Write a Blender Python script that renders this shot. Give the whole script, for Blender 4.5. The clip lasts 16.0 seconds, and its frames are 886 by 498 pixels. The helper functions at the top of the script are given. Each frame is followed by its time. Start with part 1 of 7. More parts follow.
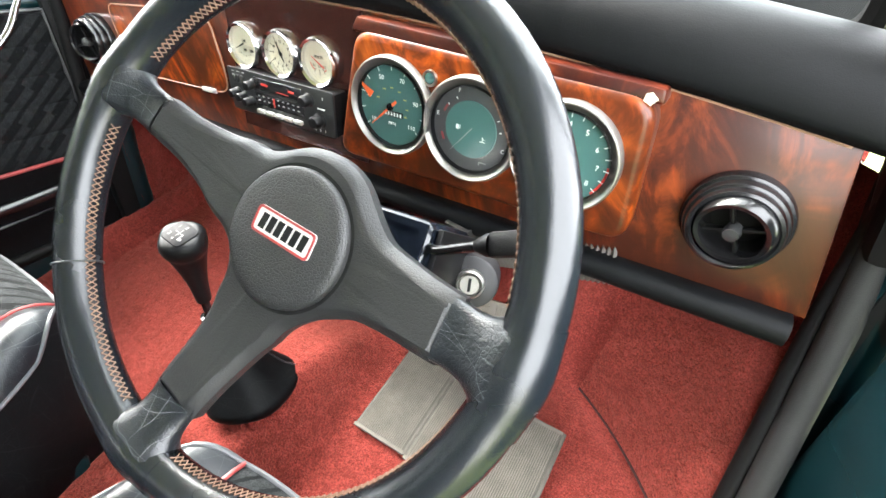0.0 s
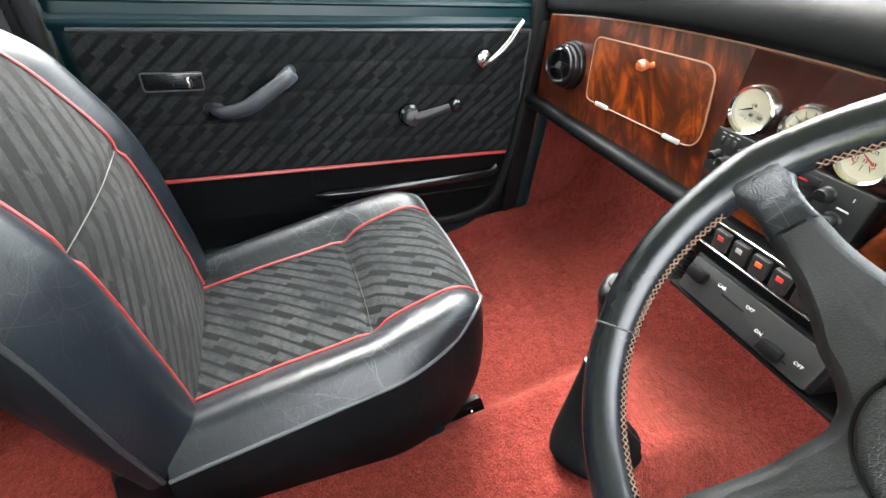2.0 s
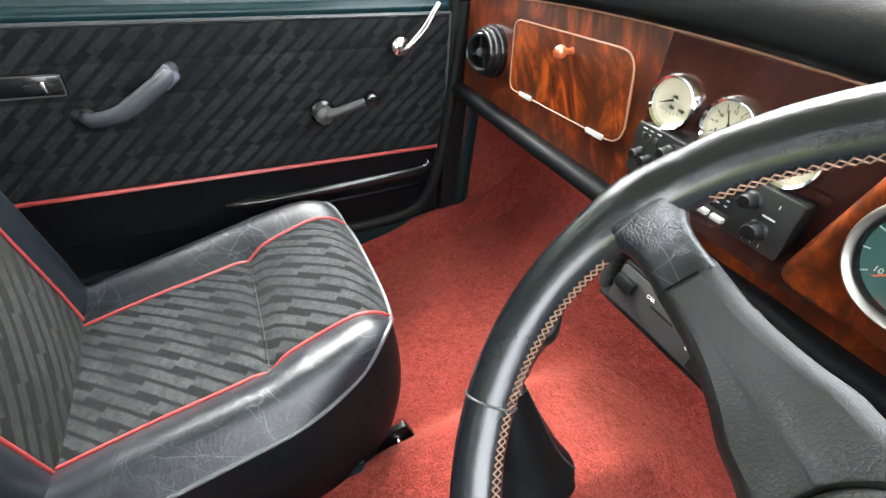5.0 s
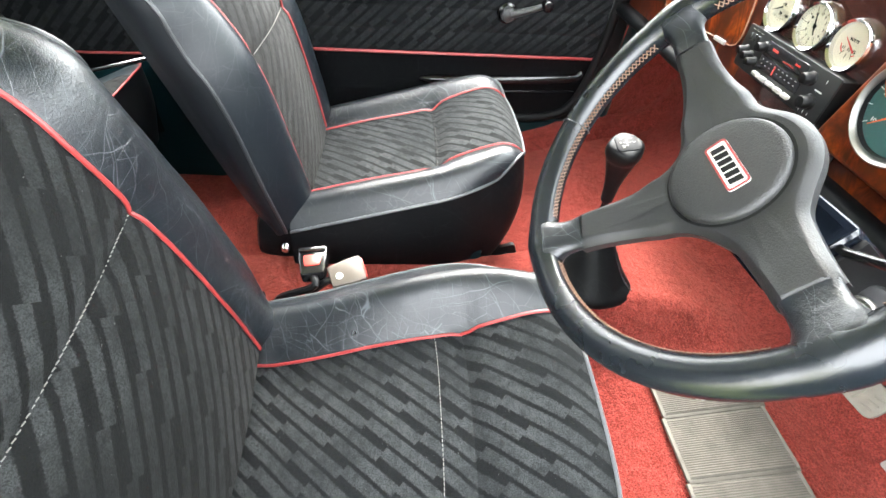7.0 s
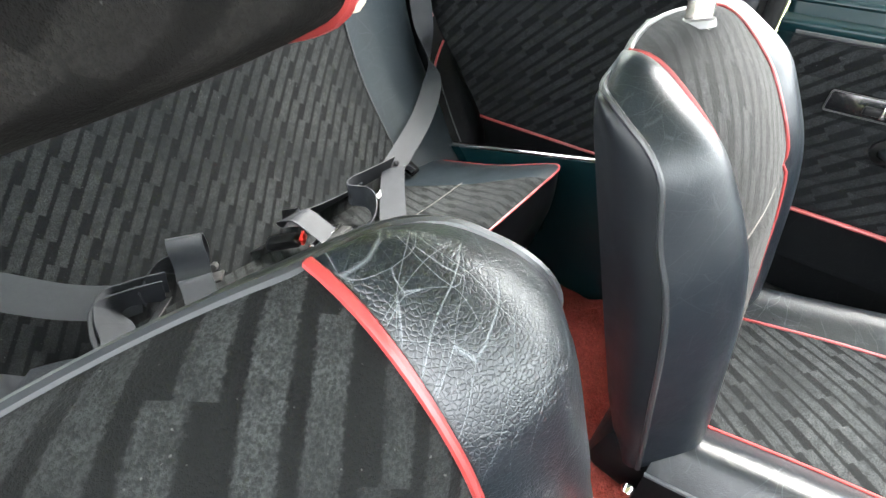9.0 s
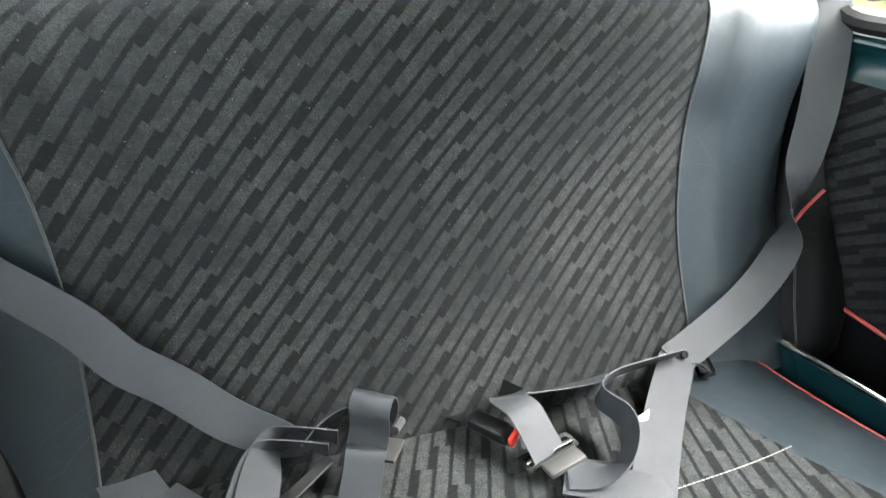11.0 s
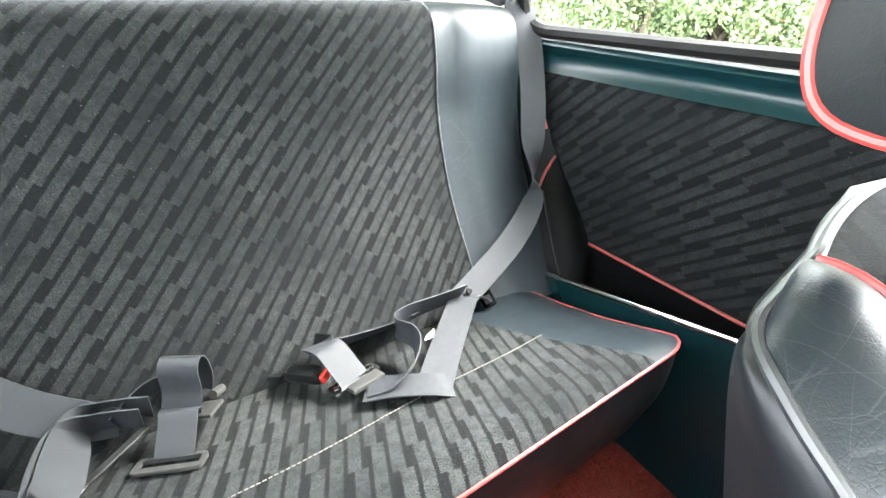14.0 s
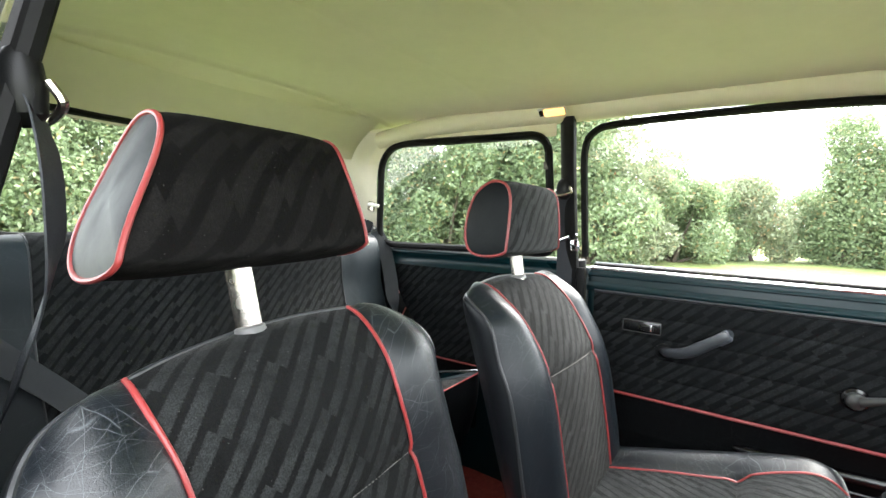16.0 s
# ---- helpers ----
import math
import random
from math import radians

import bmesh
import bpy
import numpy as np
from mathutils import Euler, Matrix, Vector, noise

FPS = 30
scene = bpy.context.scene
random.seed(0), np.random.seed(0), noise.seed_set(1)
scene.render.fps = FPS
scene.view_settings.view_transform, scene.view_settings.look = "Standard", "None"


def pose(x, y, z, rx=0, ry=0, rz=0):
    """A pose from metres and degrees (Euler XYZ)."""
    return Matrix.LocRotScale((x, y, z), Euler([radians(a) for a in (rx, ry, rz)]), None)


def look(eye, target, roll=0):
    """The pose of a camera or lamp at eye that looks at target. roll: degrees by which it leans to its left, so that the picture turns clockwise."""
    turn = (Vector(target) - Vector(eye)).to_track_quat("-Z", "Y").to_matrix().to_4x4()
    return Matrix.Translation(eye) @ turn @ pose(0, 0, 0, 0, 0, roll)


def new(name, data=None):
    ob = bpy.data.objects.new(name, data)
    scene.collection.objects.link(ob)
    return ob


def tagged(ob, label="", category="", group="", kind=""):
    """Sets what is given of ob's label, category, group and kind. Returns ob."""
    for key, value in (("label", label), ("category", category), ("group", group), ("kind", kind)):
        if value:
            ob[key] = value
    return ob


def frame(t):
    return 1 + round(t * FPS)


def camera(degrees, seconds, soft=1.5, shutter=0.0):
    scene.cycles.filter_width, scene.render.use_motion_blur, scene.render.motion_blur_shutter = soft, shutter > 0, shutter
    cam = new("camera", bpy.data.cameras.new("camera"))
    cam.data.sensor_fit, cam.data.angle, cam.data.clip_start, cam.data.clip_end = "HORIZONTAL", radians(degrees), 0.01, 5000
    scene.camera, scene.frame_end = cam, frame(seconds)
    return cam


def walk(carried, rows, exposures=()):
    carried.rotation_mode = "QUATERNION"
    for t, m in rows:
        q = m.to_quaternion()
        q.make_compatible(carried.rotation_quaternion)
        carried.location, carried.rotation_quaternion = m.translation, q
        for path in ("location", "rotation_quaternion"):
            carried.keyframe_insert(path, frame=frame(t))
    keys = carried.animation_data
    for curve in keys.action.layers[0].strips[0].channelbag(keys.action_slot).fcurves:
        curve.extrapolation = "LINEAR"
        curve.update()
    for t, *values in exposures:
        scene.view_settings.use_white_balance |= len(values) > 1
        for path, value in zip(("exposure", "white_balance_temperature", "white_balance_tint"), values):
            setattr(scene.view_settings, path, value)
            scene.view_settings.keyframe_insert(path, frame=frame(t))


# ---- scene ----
cam = camera(87.6, 16.0)
PATH = [
    (0, (0.535, -0.021, 0.801), (-0.284, 1.401, -0.342), 3.4),
    (0.2, (0.493, -0.005, 0.808), (-0.376, 1.371, -0.354), 3.6),
    (0.5, (0.452, -0.012, 0.826), (-0.494, 1.274, -0.379), 3.5),
    (1, (0.398, -0.036, 0.814), (-0.737, 1.067, -0.408), 3.9),
    (1.5, (0.369, -0.085, 0.804), (-0.97, 0.795, -0.394), 4.7),
    (2, (0.341, -0.151, 0.824), (-1.157, 0.475, -0.343), 4.7),
    (2.5, (0.3, -0.19, 0.835), (-1.246, 0.349, -0.312), 4.4),
    (3, (0.237, -0.176, 0.823), (-1.309, 0.41, -0.302), 4.4),
    (3.5, (0.227, -0.13, 0.822), (-1.293, 0.546, -0.287), 4.4),
    (3.7, (0.229, -0.112, 0.828), (-1.276, 0.609, -0.275), 4.4),
    (5.8, (0.413, -0.017, 0.818), (-0.934, 0.656, -0.498), 3.8),
    (6, (0.459, -0.033, 0.819), (-0.876, 0.606, -0.527), 4.4),
    (6.5, (0.569, -0.069, 0.818), (-0.808, 0.399, -0.554), 5.1),
    (7, (0.626, -0.122, 0.832), (-0.809, 0.054, -0.550), 4.9),
    (7.5, (0.633, -0.204, 0.835), (-0.823, -0.356, -0.527), 4.1),
    (8, (0.608, -0.231, 0.891), (-0.814, -0.729, -0.424), 3.0),
    (8.5, (0.541, -0.296, 0.906), (-0.808, -1.019, -0.382), 2.6),
    (8.7, (0.475, -0.334, 0.9), (-0.83, -1.131, -0.388), 2.8),
    (9, (0.342, -0.376, 0.824), (-0.873, -1.311, -0.46), 2.3),
    (9.5, (0.213, -0.463, 0.773), (-0.787, -1.667, -0.471), 1.3),
    (10, (0.18, -0.523, 0.8), (-0.49, -1.972, -0.405), 0.6),
    (10.2, (0.193, -0.567, 0.804), (-0.336, -2.058, -0.42), 1.4),
    (12.3, (0.17, -0.676, 0.892), (-0.288, -2.286, -0.203), 1.1),
    (12.5, (0.153, -0.671, 0.889), (-0.331, -2.256, -0.231), 1.2),
    (13, (0.116, -0.634, 0.871), (-0.437, -2.15, -0.311), 1.2),
    (13.5, (0.128, -0.563, 0.829), (-0.62, -2.015, -0.326), 1.9),
    (14, (0.144, -0.463, 0.808), (-0.83, -1.886, -0.205), 2.0),
    (14.5, (0.274, -0.341, 0.835), (-0.929, -1.718, 0.026), 1.9),
    (15, (0.47, -0.206, 0.855), (-0.926, -1.517, 0.281), 1.8),
    (15.5, (0.603, -0.081, 0.858), (-0.924, -1.321, 0.5), 1.6),
    (16, (0.709, -0.019, 0.829), (-0.908, -1.188, 0.695), 1.9),
]
EXPOSURES = [(0, 3.96), (1.5, 3.78), (3.5, 3.97), (6, 3.90), (6.5, 4.08), (7, 4.18), (8.5, 4.03), (9.4, 4.75), (10.2, 5.2), (12.3, 3.78), (13.4, 4.26), (14.0, 5.16), (14.4, 4.78), (15, 4.03), (16, 3.14)]
walk(cam, [(t, look(eye, target, roll)) for t, eye, target, roll in PATH], EXPOSURES)

# ---------------------------------------------------------------- light
CX = 0.035                      # centre line of the car
world = bpy.data.worlds.new("world")
scene.world = world
world.use_nodes = True
wn = world.node_tree.nodes
wl = world.node_tree.links
wn.clear()
sky = wn.new("ShaderNodeTexSky")
sky.sky_type = "NISHITA"
sky.sun_disc = False
sky.sun_elevation, sky.sun_rotation = radians(50), radians(-84)
sky.air_density, sky.dust_density, sky.ozone_density = 1.0, 6.0, 1.0
# a bright overcast veil over the blue of the sky
veil = wn.new("ShaderNodeMixRGB")
veil.inputs[0].default_value = 0.86
veil.inputs[2].default_value = (8.8, 9.1, 9.4, 1)
bg = wn.new("ShaderNodeBackground")
bg.inputs["Strength"].default_value = 0.15
wo = wn.new("ShaderNodeOutputWorld")
wl.new(sky.outputs[0], veil.inputs[1])
wl.new(veil.outputs[0], bg.inputs["Color"])
wl.new(bg.outputs[0], wo.inputs["Surface"])
sun = new("sun", bpy.data.lights.new("sun", "SUN"))
sun.data.energy, sun.data.angle, sun.data.color = 2.5, radians(40), (1, 0.97, 0.92)
sun.matrix_world = look((-6, 0.6, 7.4), (0, 0, 0))

# ---------------------------------------------------------------- materials
def nodes_of(name):
    m = bpy.data.materials.new(name)
    m.use_nodes = True
    nt = m.node_tree
    return m, nt, nt.nodes["Principled BSDF"]


def N(nt, kind, **kw):
    n = nt.nodes.new(kind)
    for k, v in kw.items():
        if k in n.inputs:
            n.inputs[k].default_value = v
    return n


def coords(nt, kind="Object", scale=(1, 1, 1), rot=(0, 0, 0)):
    tc = nt.nodes.new("ShaderNodeTexCoord")
    mp = nt.nodes.new("ShaderNodeMapping")
    mp.inputs["Scale"].default_value = scale
    mp.inputs["Rotation"].default_value = rot
    nt.links.new(tc.outputs[kind], mp.inputs["Vector"])
    return mp.outputs["Vector"]


def noise_of(nt, vec, scale, detail=4.0, rough=0.55, distort=0.0):
    n = N(nt, "ShaderNodeTexNoise", Scale=scale, Detail=detail, Roughness=rough, Distortion=distort)
    nt.links.new(vec, n.inputs["Vector"])
    return n.outputs["Fac"]


def ramp(nt, fac, stops):
    r = nt.nodes.new("ShaderNodeValToRGB")
    e = r.color_ramp.elements
    while len(e) < len(stops):
        e.new(0.5)
    for el, (p, c) in zip(e, stops):
        el.position, el.color = p, (*c, 1) if len(c) == 3 else c
    nt.links.new(fac, r.inputs["Fac"])
    return r.outputs["Color"]


def mixc(nt, fac, a, b, mode="MIX"):
    m = nt.nodes.new("ShaderNodeMixRGB")
    m.blend_type = mode
    for s, v in ((m.inputs[0], fac), (m.inputs[1], a), (m.inputs[2], b)):
        if isinstance(v, (int, float)):
            s.default_value = v
        elif isinstance(v, tuple):
            s.default_value = (*v, 1)
        else:
            nt.links.new(v, s)
    return m.outputs[0]


def maths(nt, op, a, b=0.0):
    m = nt.nodes.new("ShaderNodeMath")
    m.operation = op
    for s, v in ((m.inputs[0], a), (m.inputs[1], b)):
        if isinstance(v, (int, float)):
            s.default_value = v
        else:
            nt.links.new(v, s)
    return m.outputs[0]


def bump(nt, bsdf, height, strength, distance=0.001, prev=None):
    b = nt.nodes.new("ShaderNodeBump")
    b.inputs["Strength"].default_value, b.inputs["Distance"].default_value = strength, distance
    nt.links.new(height, b.inputs["Height"])
    if prev is not None:
        nt.links.new(prev, b.inputs["Normal"])
    nt.links.new(b.outputs[0], bsdf.inputs["Normal"])
    return b.outputs[0]


def plain(name, color, rough=0.5, metal=0.0, vary=0.15, scale=60.0, grain=0.0, coat=0.0, spec=0.5):
    """A plain surface with slight mottling, uneven gloss and a fine grain."""
    m, nt, b = nodes_of(name)
    v = coords(nt)
    f = noise_of(nt, v, scale)
    g = noise_of(nt, v, scale * 0.12, 3)
    c = mixc(nt, f, tuple(x * (1 - vary) for x in color), tuple(min(1, x * (1 + vary)) for x in color))
    c = mixc(nt, maths(nt, "MULTIPLY", g, 0.35), c, tuple(x * 0.7 for x in color))
    nt.links.new(c, b.inputs["Base Color"])
    r = nt.nodes.new("ShaderNodeMapRange")
    r.inputs["To Min"].default_value, r.inputs["To Max"].default_value = max(0.02, rough - 0.1), min(1, rough + 0.1)
    nt.links.new(g, r.inputs["Value"])
    nt.links.new(r.outputs[0], b.inputs["Roughness"])
    b.inputs["Metallic"].default_value = metal
    b.inputs["Coat Weight"].default_value = coat
    b.inputs["Specular IOR Level"].default_value = spec
    if grain:
        bump(nt, b, noise_of(nt, v, scale * 12, 2), grain, 0.0006)
    return m


def leather(name, color, rough=0.36, crease=0.5, grain=0.10, spec=0.5):
    m, nt, b = nodes_of(name)
    v = coords(nt)
    warp = nt.nodes.new("ShaderNodeMixRGB")
    warp.inputs[0].default_value = 0.05
    nz = N(nt, "ShaderNodeTexNoise", Scale=7.0, Detail=3.0)
    nt.links.new(v, nz.inputs["Vector"])
    nt.links.new(v, warp.inputs[1])
    nt.links.new(nz.outputs["Color"], warp.inputs[2])

    def cracks(scale, wide, stretch, src=None):
        st = nt.nodes.new("ShaderNodeMapping")
        st.inputs["Scale"].default_value = stretch
        nt.links.new(src or warp.outputs[0], st.inputs["Vector"])
        vo = nt.nodes.new("ShaderNodeTexVoronoi")
        vo.feature = "DISTANCE_TO_EDGE"
        vo.inputs["Scale"].default_value = scale
        nt.links.new(st.outputs[0], vo.inputs["Vector"])
        mr = nt.nodes.new("ShaderNodeMapRange")
        mr.inputs["From Max"].default_value = wide
        nt.links.new(vo.outputs["Distance"], mr.inputs["Value"])
        return mr.outputs[0]
    big = maths(nt, "MULTIPLY", maths(nt, "MULTIPLY", cracks(15, 0.004, (1.7, 0.16, 0.40)), cracks(24, 0.0055, (0.14, 1.5, 0.4))), cracks(48, 0.008, (0.25, 0.4, 1.4)))
    fine = noise_of(nt, v, 420, 3)
    pore = cracks(420, 0.16, (1, 1, 1), v)
    b.inputs["Specular IOR Level"].default_value = spec
    where = ramp(nt, noise_of(nt, v, 8, 3), [(0.36, (0, 0, 0)), (0.52, (1, 1, 1))])
    worn = maths(nt, "MULTIPLY", maths(nt, "SUBTRACT", 1.0, big), where)
    hair = maths(nt, "MULTIPLY", maths(nt, "MULTIPLY", maths(nt, "SUBTRACT", 1.0, cracks(60, 0.020, (1.3, 0.35, 0.8))), 0.28), ramp(nt, noise_of(nt, v, 13, 3), [(0.48, (0, 0, 0)), (0.62, (1, 1, 1))]))
    # long pale creases that run across, in loose bundles
    turn = nt.nodes.new("ShaderNodeMapping")
    turn.inputs["Rotation"].default_value = (0.2, 0.1, -0.62)
    nt.links.new(warp.outputs[0], turn.inputs["Vector"])
    long_ = maths(nt, "SUBTRACT", 1.0, cracks(30, 0.010, (0.12, 1.5, 0.28), turn.outputs[0]))
    long_ = maths(nt, "MULTIPLY", long_, ramp(nt, noise_of(nt, v, 11, 3), [(0.44, (0, 0, 0)), (0.58, (1, 1, 1))]))
    worn = maths(nt, "MAXIMUM", worn, long_)
    c = mixc(nt, noise_of(nt, v, 9, 4), tuple(x * 0.75 for x in color), tuple(x * 1.3 for x in color))
    c = mixc(nt, maths(nt, "MULTIPLY", maths(nt, "MAXIMUM", worn, hair), 0.80 * crease), c, tuple(min(1, x * 4 + 0.075) for x in color))
    nt.links.new(c, b.inputs["Base Color"])
    r = nt.nodes.new("ShaderNodeMapRange")
    r.inputs["To Min"].default_value, r.inputs["To Max"].default_value = rough - 0.1, rough + 0.14
    nt.links.new(noise_of(nt, v, 14, 4), r.inputs["Value"])
    nt.links.new(r.outputs[0], b.inputs["Roughness"])
    p = bump(nt, b, fine, 0.10, 0.0004)
    p = bump(nt, b, pore, grain, 0.0004 + 0.0006 * grain, p)
    p = bump(nt, b, maths(nt, "ADD", 1.0, maths(nt, "MULTIPLY", worn, -1.0)), crease * 0.25, 0.0007, p)
    # slack wrinkles, drawn out in one direction
    slack = nt.nodes.new("ShaderNodeMapping")
    slack.inputs["Scale"].default_value, slack.inputs["Rotation"].default_value = (26, 95, 60), (0.3, 0.2, 0.7)
    nt.links.new(warp.outputs[0], slack.inputs["Vector"])
    fold = ramp(nt, noise_of(nt, slack.outputs[0], 1.0, 3, 0.6, 0.8), [(0.40, (0, 0, 0)), (0.62, (1, 1, 1))])
    p = bump(nt, b, fold, 0.04 + 0.16 * crease, 0.0009, p)
    bump(nt, b, noise_of(nt, v, 17, 2), 0.32, 0.004, p)
    return m


def fabric(name, angle, light=(0.048, 0.0520, 0.0525), dark=(0.0050, 0.0057, 0.0061), pitch=0.021, run=0.085, wave=0.002, gap=0.34, sheen=0.04):
    """Dark upholstery cloth woven with stepped diagonal stripes. Its UV map is in metres."""
    m, nt, b = nodes_of(name)
    uv = nt.nodes.new("ShaderNodeUVMap")
    uv.uv_map = "uv"
    rot = nt.nodes.new("ShaderNodeMapping")
    rot.inputs["Rotation"].default_value = (0, 0, -radians(angle))
    rot.inputs["Location"].default_value = (3.37, 2.713, 0)
    nt.links.new(uv.outputs[0], rot.inputs["Vector"])
    wob = N(nt, "ShaderNodeTexNoise", Scale=9.0, Detail=2.0)
    nt.links.new(rot.outputs[0], wob.inputs["Vector"])
    sep = nt.nodes.new("ShaderNodeSeparateXYZ")
    nt.links.new(rot.outputs[0], sep.inputs[0])
    s, t = sep.outputs[0], sep.outputs[1]
    t = maths(nt, "ADD", t, maths(nt, "MULTIPLY", wob.outputs["Fac"], wave))
    rag = N(nt, "ShaderNodeTexNoise", Scale=420.0, Detail=2.0)
    nt.links.new(rot.outputs[0], rag.inputs["Vector"])
    t = maths(nt, "ADD", t, maths(nt, "MULTIPLY", rag.outputs["Fac"], 0.0045))
    row = maths(nt, "FLOOR", maths(nt, "DIVIDE", t, pitch))
    # each stripe drifts sideways and jumps back at intervals, which gives it stepped ends
    ph = maths(nt, "ADD", maths(nt, "DIVIDE", s, run), maths(nt, "MULTIPLY", row, 0.381))
    jump = maths(nt, "MULTIPLY", maths(nt, "SUBTRACT", maths(nt, "FRACT", ph), 0.5), pitch * 0.33)
    t2 = maths(nt, "ADD", t, jump)
    saw = maths(nt, "FRACT", maths(nt, "DIVIDE", t2, pitch))
    edge = maths(nt, "ABSOLUTE", maths(nt, "SUBTRACT", saw, 0.5))
    stripe = ramp(nt, edge, [(0.5 - gap / 2 - 0.03, (0, 0, 0)), (0.5 - gap / 2 + 0.03, (1, 1, 1))])
    v = coords(nt)
    rib = nt.nodes.new("ShaderNodeTexNoise")
    rib.inputs["Scale"].default_value, rib.inputs["Detail"].default_value = 1.0, 2.0
    rs = nt.nodes.new("ShaderNodeMapping")
    rs.inputs["Scale"].default_value = (260, 1400, 260)
    nt.links.new(rot.outputs[0], rs.inputs["Vector"])
    nt.links.new(rs.outputs[0], rib.inputs["Vector"])
    weave = ramp(nt, noise_of(nt, v, 640, 2, 0.7), [(0.36, (0, 0, 0)), (0.64, (1, 1, 1))])
    patch = noise_of(nt, v, 7, 4)
    c = mixc(nt, stripe, light, dark)
    c = mixc(nt, maths(nt, "MULTIPLY", rib.outputs["Fac"], 0.6), c, tuple(x * 0.5 for x in dark))
    c = mixc(nt, maths(nt, "MULTIPLY", weave, 0.66), c, tuple(x * 0.4 for x in dark))
    c = mixc(nt, ramp(nt, patch, [(0.40, (0, 0, 0)), (0.68, (0.75, 0.75, 0.75))]), c, mixc(nt, stripe, tuple(x * 1.25 for x in dark), dark))
    nap = noise_of(nt, v, 70, 4, 0.7)
    c = mixc(nt, ramp(nt, nap, [(0.42, (0, 0, 0)), (0.72, (0.7, 0.7, 0.7))]), c, dark)
    lint = ramp(nt, noise_of(nt, v, 330, 1), [(0.76, (0, 0, 0)), (0.80, (0.35, 0.35, 0.35))])
    c = mixc(nt, lint, c, (0.12, 0.12, 0.115))
    nt.links.new(c, b.inputs["Base Color"])
    b.inputs["Roughness"].default_value = 0.9
    b.inputs["Specular IOR Level"].default_value = 0.10
    b.inputs["Sheen Weight"].default_value = sheen
    b.inputs["Sheen Roughness"].default_value = 0.35
    p = bump(nt, b, weave, 0.4, 0.0005)
    p = bump(nt, b, stripe, 0.25, 0.0006, p)
    bump(nt, b, noise_of(nt, v, 16, 3), 0.25, 0.003, p)
    return m


def carpet(name, lo, hi):
    m, nt, b = nodes_of(name)
    v = coords(nt)
    tuft = noise_of(nt, v, 380, 3, 0.75)
    mid = noise_of(nt, v, 75, 4, 0.75)
    worn = noise_of(nt, v, 7, 5, 0.6, 0.6)
    c = mixc(nt, ramp(nt, tuft, [(0.32, (0, 0, 0)), (0.68, (1, 1, 1))]), tuple(x * 0.40 for x in lo), hi)
    c = mixc(nt, ramp(nt, mid, [(0.40, (0, 0, 0)), (0.72, (0.8, 0.8, 0.8))]), c, tuple(x * 0.75 for x in lo))
    c = mixc(nt, ramp(nt, worn, [(0.45, (0, 0, 0)), (0.75, (0.5, 0.5, 0.5))]), c, tuple(x * 0.5 for x in lo))
    nt.links.new(c, b.inputs["Base Color"])
    b.inputs["Roughness"].default_value = 1.0
    b.inputs["Specular IOR Level"].default_value = 0.1
    b.inputs["Sheen Weight"].default_value = 0.25
    b.inputs["Sheen Tint"].default_value = (1, 0.35, 0.25, 1)
    p = bump(nt, b, tuft, 1.0, 0.0025)
    bump(nt, b, mid, 0.9, 0.008, p)
    return m


def burr(name, tone=1.0, seed=0.0):
    """Lacquered burr walnut veneer with flames and dark eyes."""
    m, nt, b = nodes_of(name)
    v = coords(nt, scale=(1, 1, 0.8), rot=(0.2, radians(28) + seed, 0.3))
    sh = nt.nodes.new("ShaderNodeVectorMath")
    sh.operation = "ADD"
    sh.inputs[1].default_value = (seed * 3, seed * 5, seed)
    nt.links.new(v, sh.inputs[0])
    v = sh.outputs[0]
    st = nt.nodes.new("ShaderNodeMapping")
    st.inputs["Scale"].default_value = (21, 21, 10)
    nt.links.new(v, st.inputs["Vector"])
    flame = noise_of(nt, st.outputs[0], 1.0, 5, 0.6, 2.2)
    cloud = noise_of(nt, v, 9, 4, 0.6, 1.5)
    fine = noise_of(nt, st.outputs[0], 9, 3, 0.6, 0.8)
    c = ramp(nt, flame, [(0.32, (0.018 * tone, 0.004 * tone, 0.002)), (0.47, (0.10 * tone, 0.017 * tone, 0.004)),
                         (0.58, (0.26 * tone, 0.048 * tone, 0.007)), (0.74, (0.42 * tone, 0.095 * tone, 0.013))])
    c = mixc(nt, ramp(nt, cloud, [(0.38, (0.92, 0.92, 0.92)), (0.62, (0, 0, 0))]), c, (0.035 * tone, 0.009 * tone, 0.004))
    c = mixc(nt, maths(nt, "MULTIPLY", fine, 0.35), c, (0.03, 0.007, 0.002))
    nt.links.new(c, b.inputs["Base Color"])
    b.inputs["Roughness"].default_value = 0.32
    b.inputs["Coat Weight"].default_value = 0.14
    b.inputs["Specular IOR Level"].default_value = 0.25
    b.inputs["Coat Roughness"].default_value = 0.12
    bump(nt, b, noise_of(nt, v, 40, 3), 0.06, 0.002)
    return m


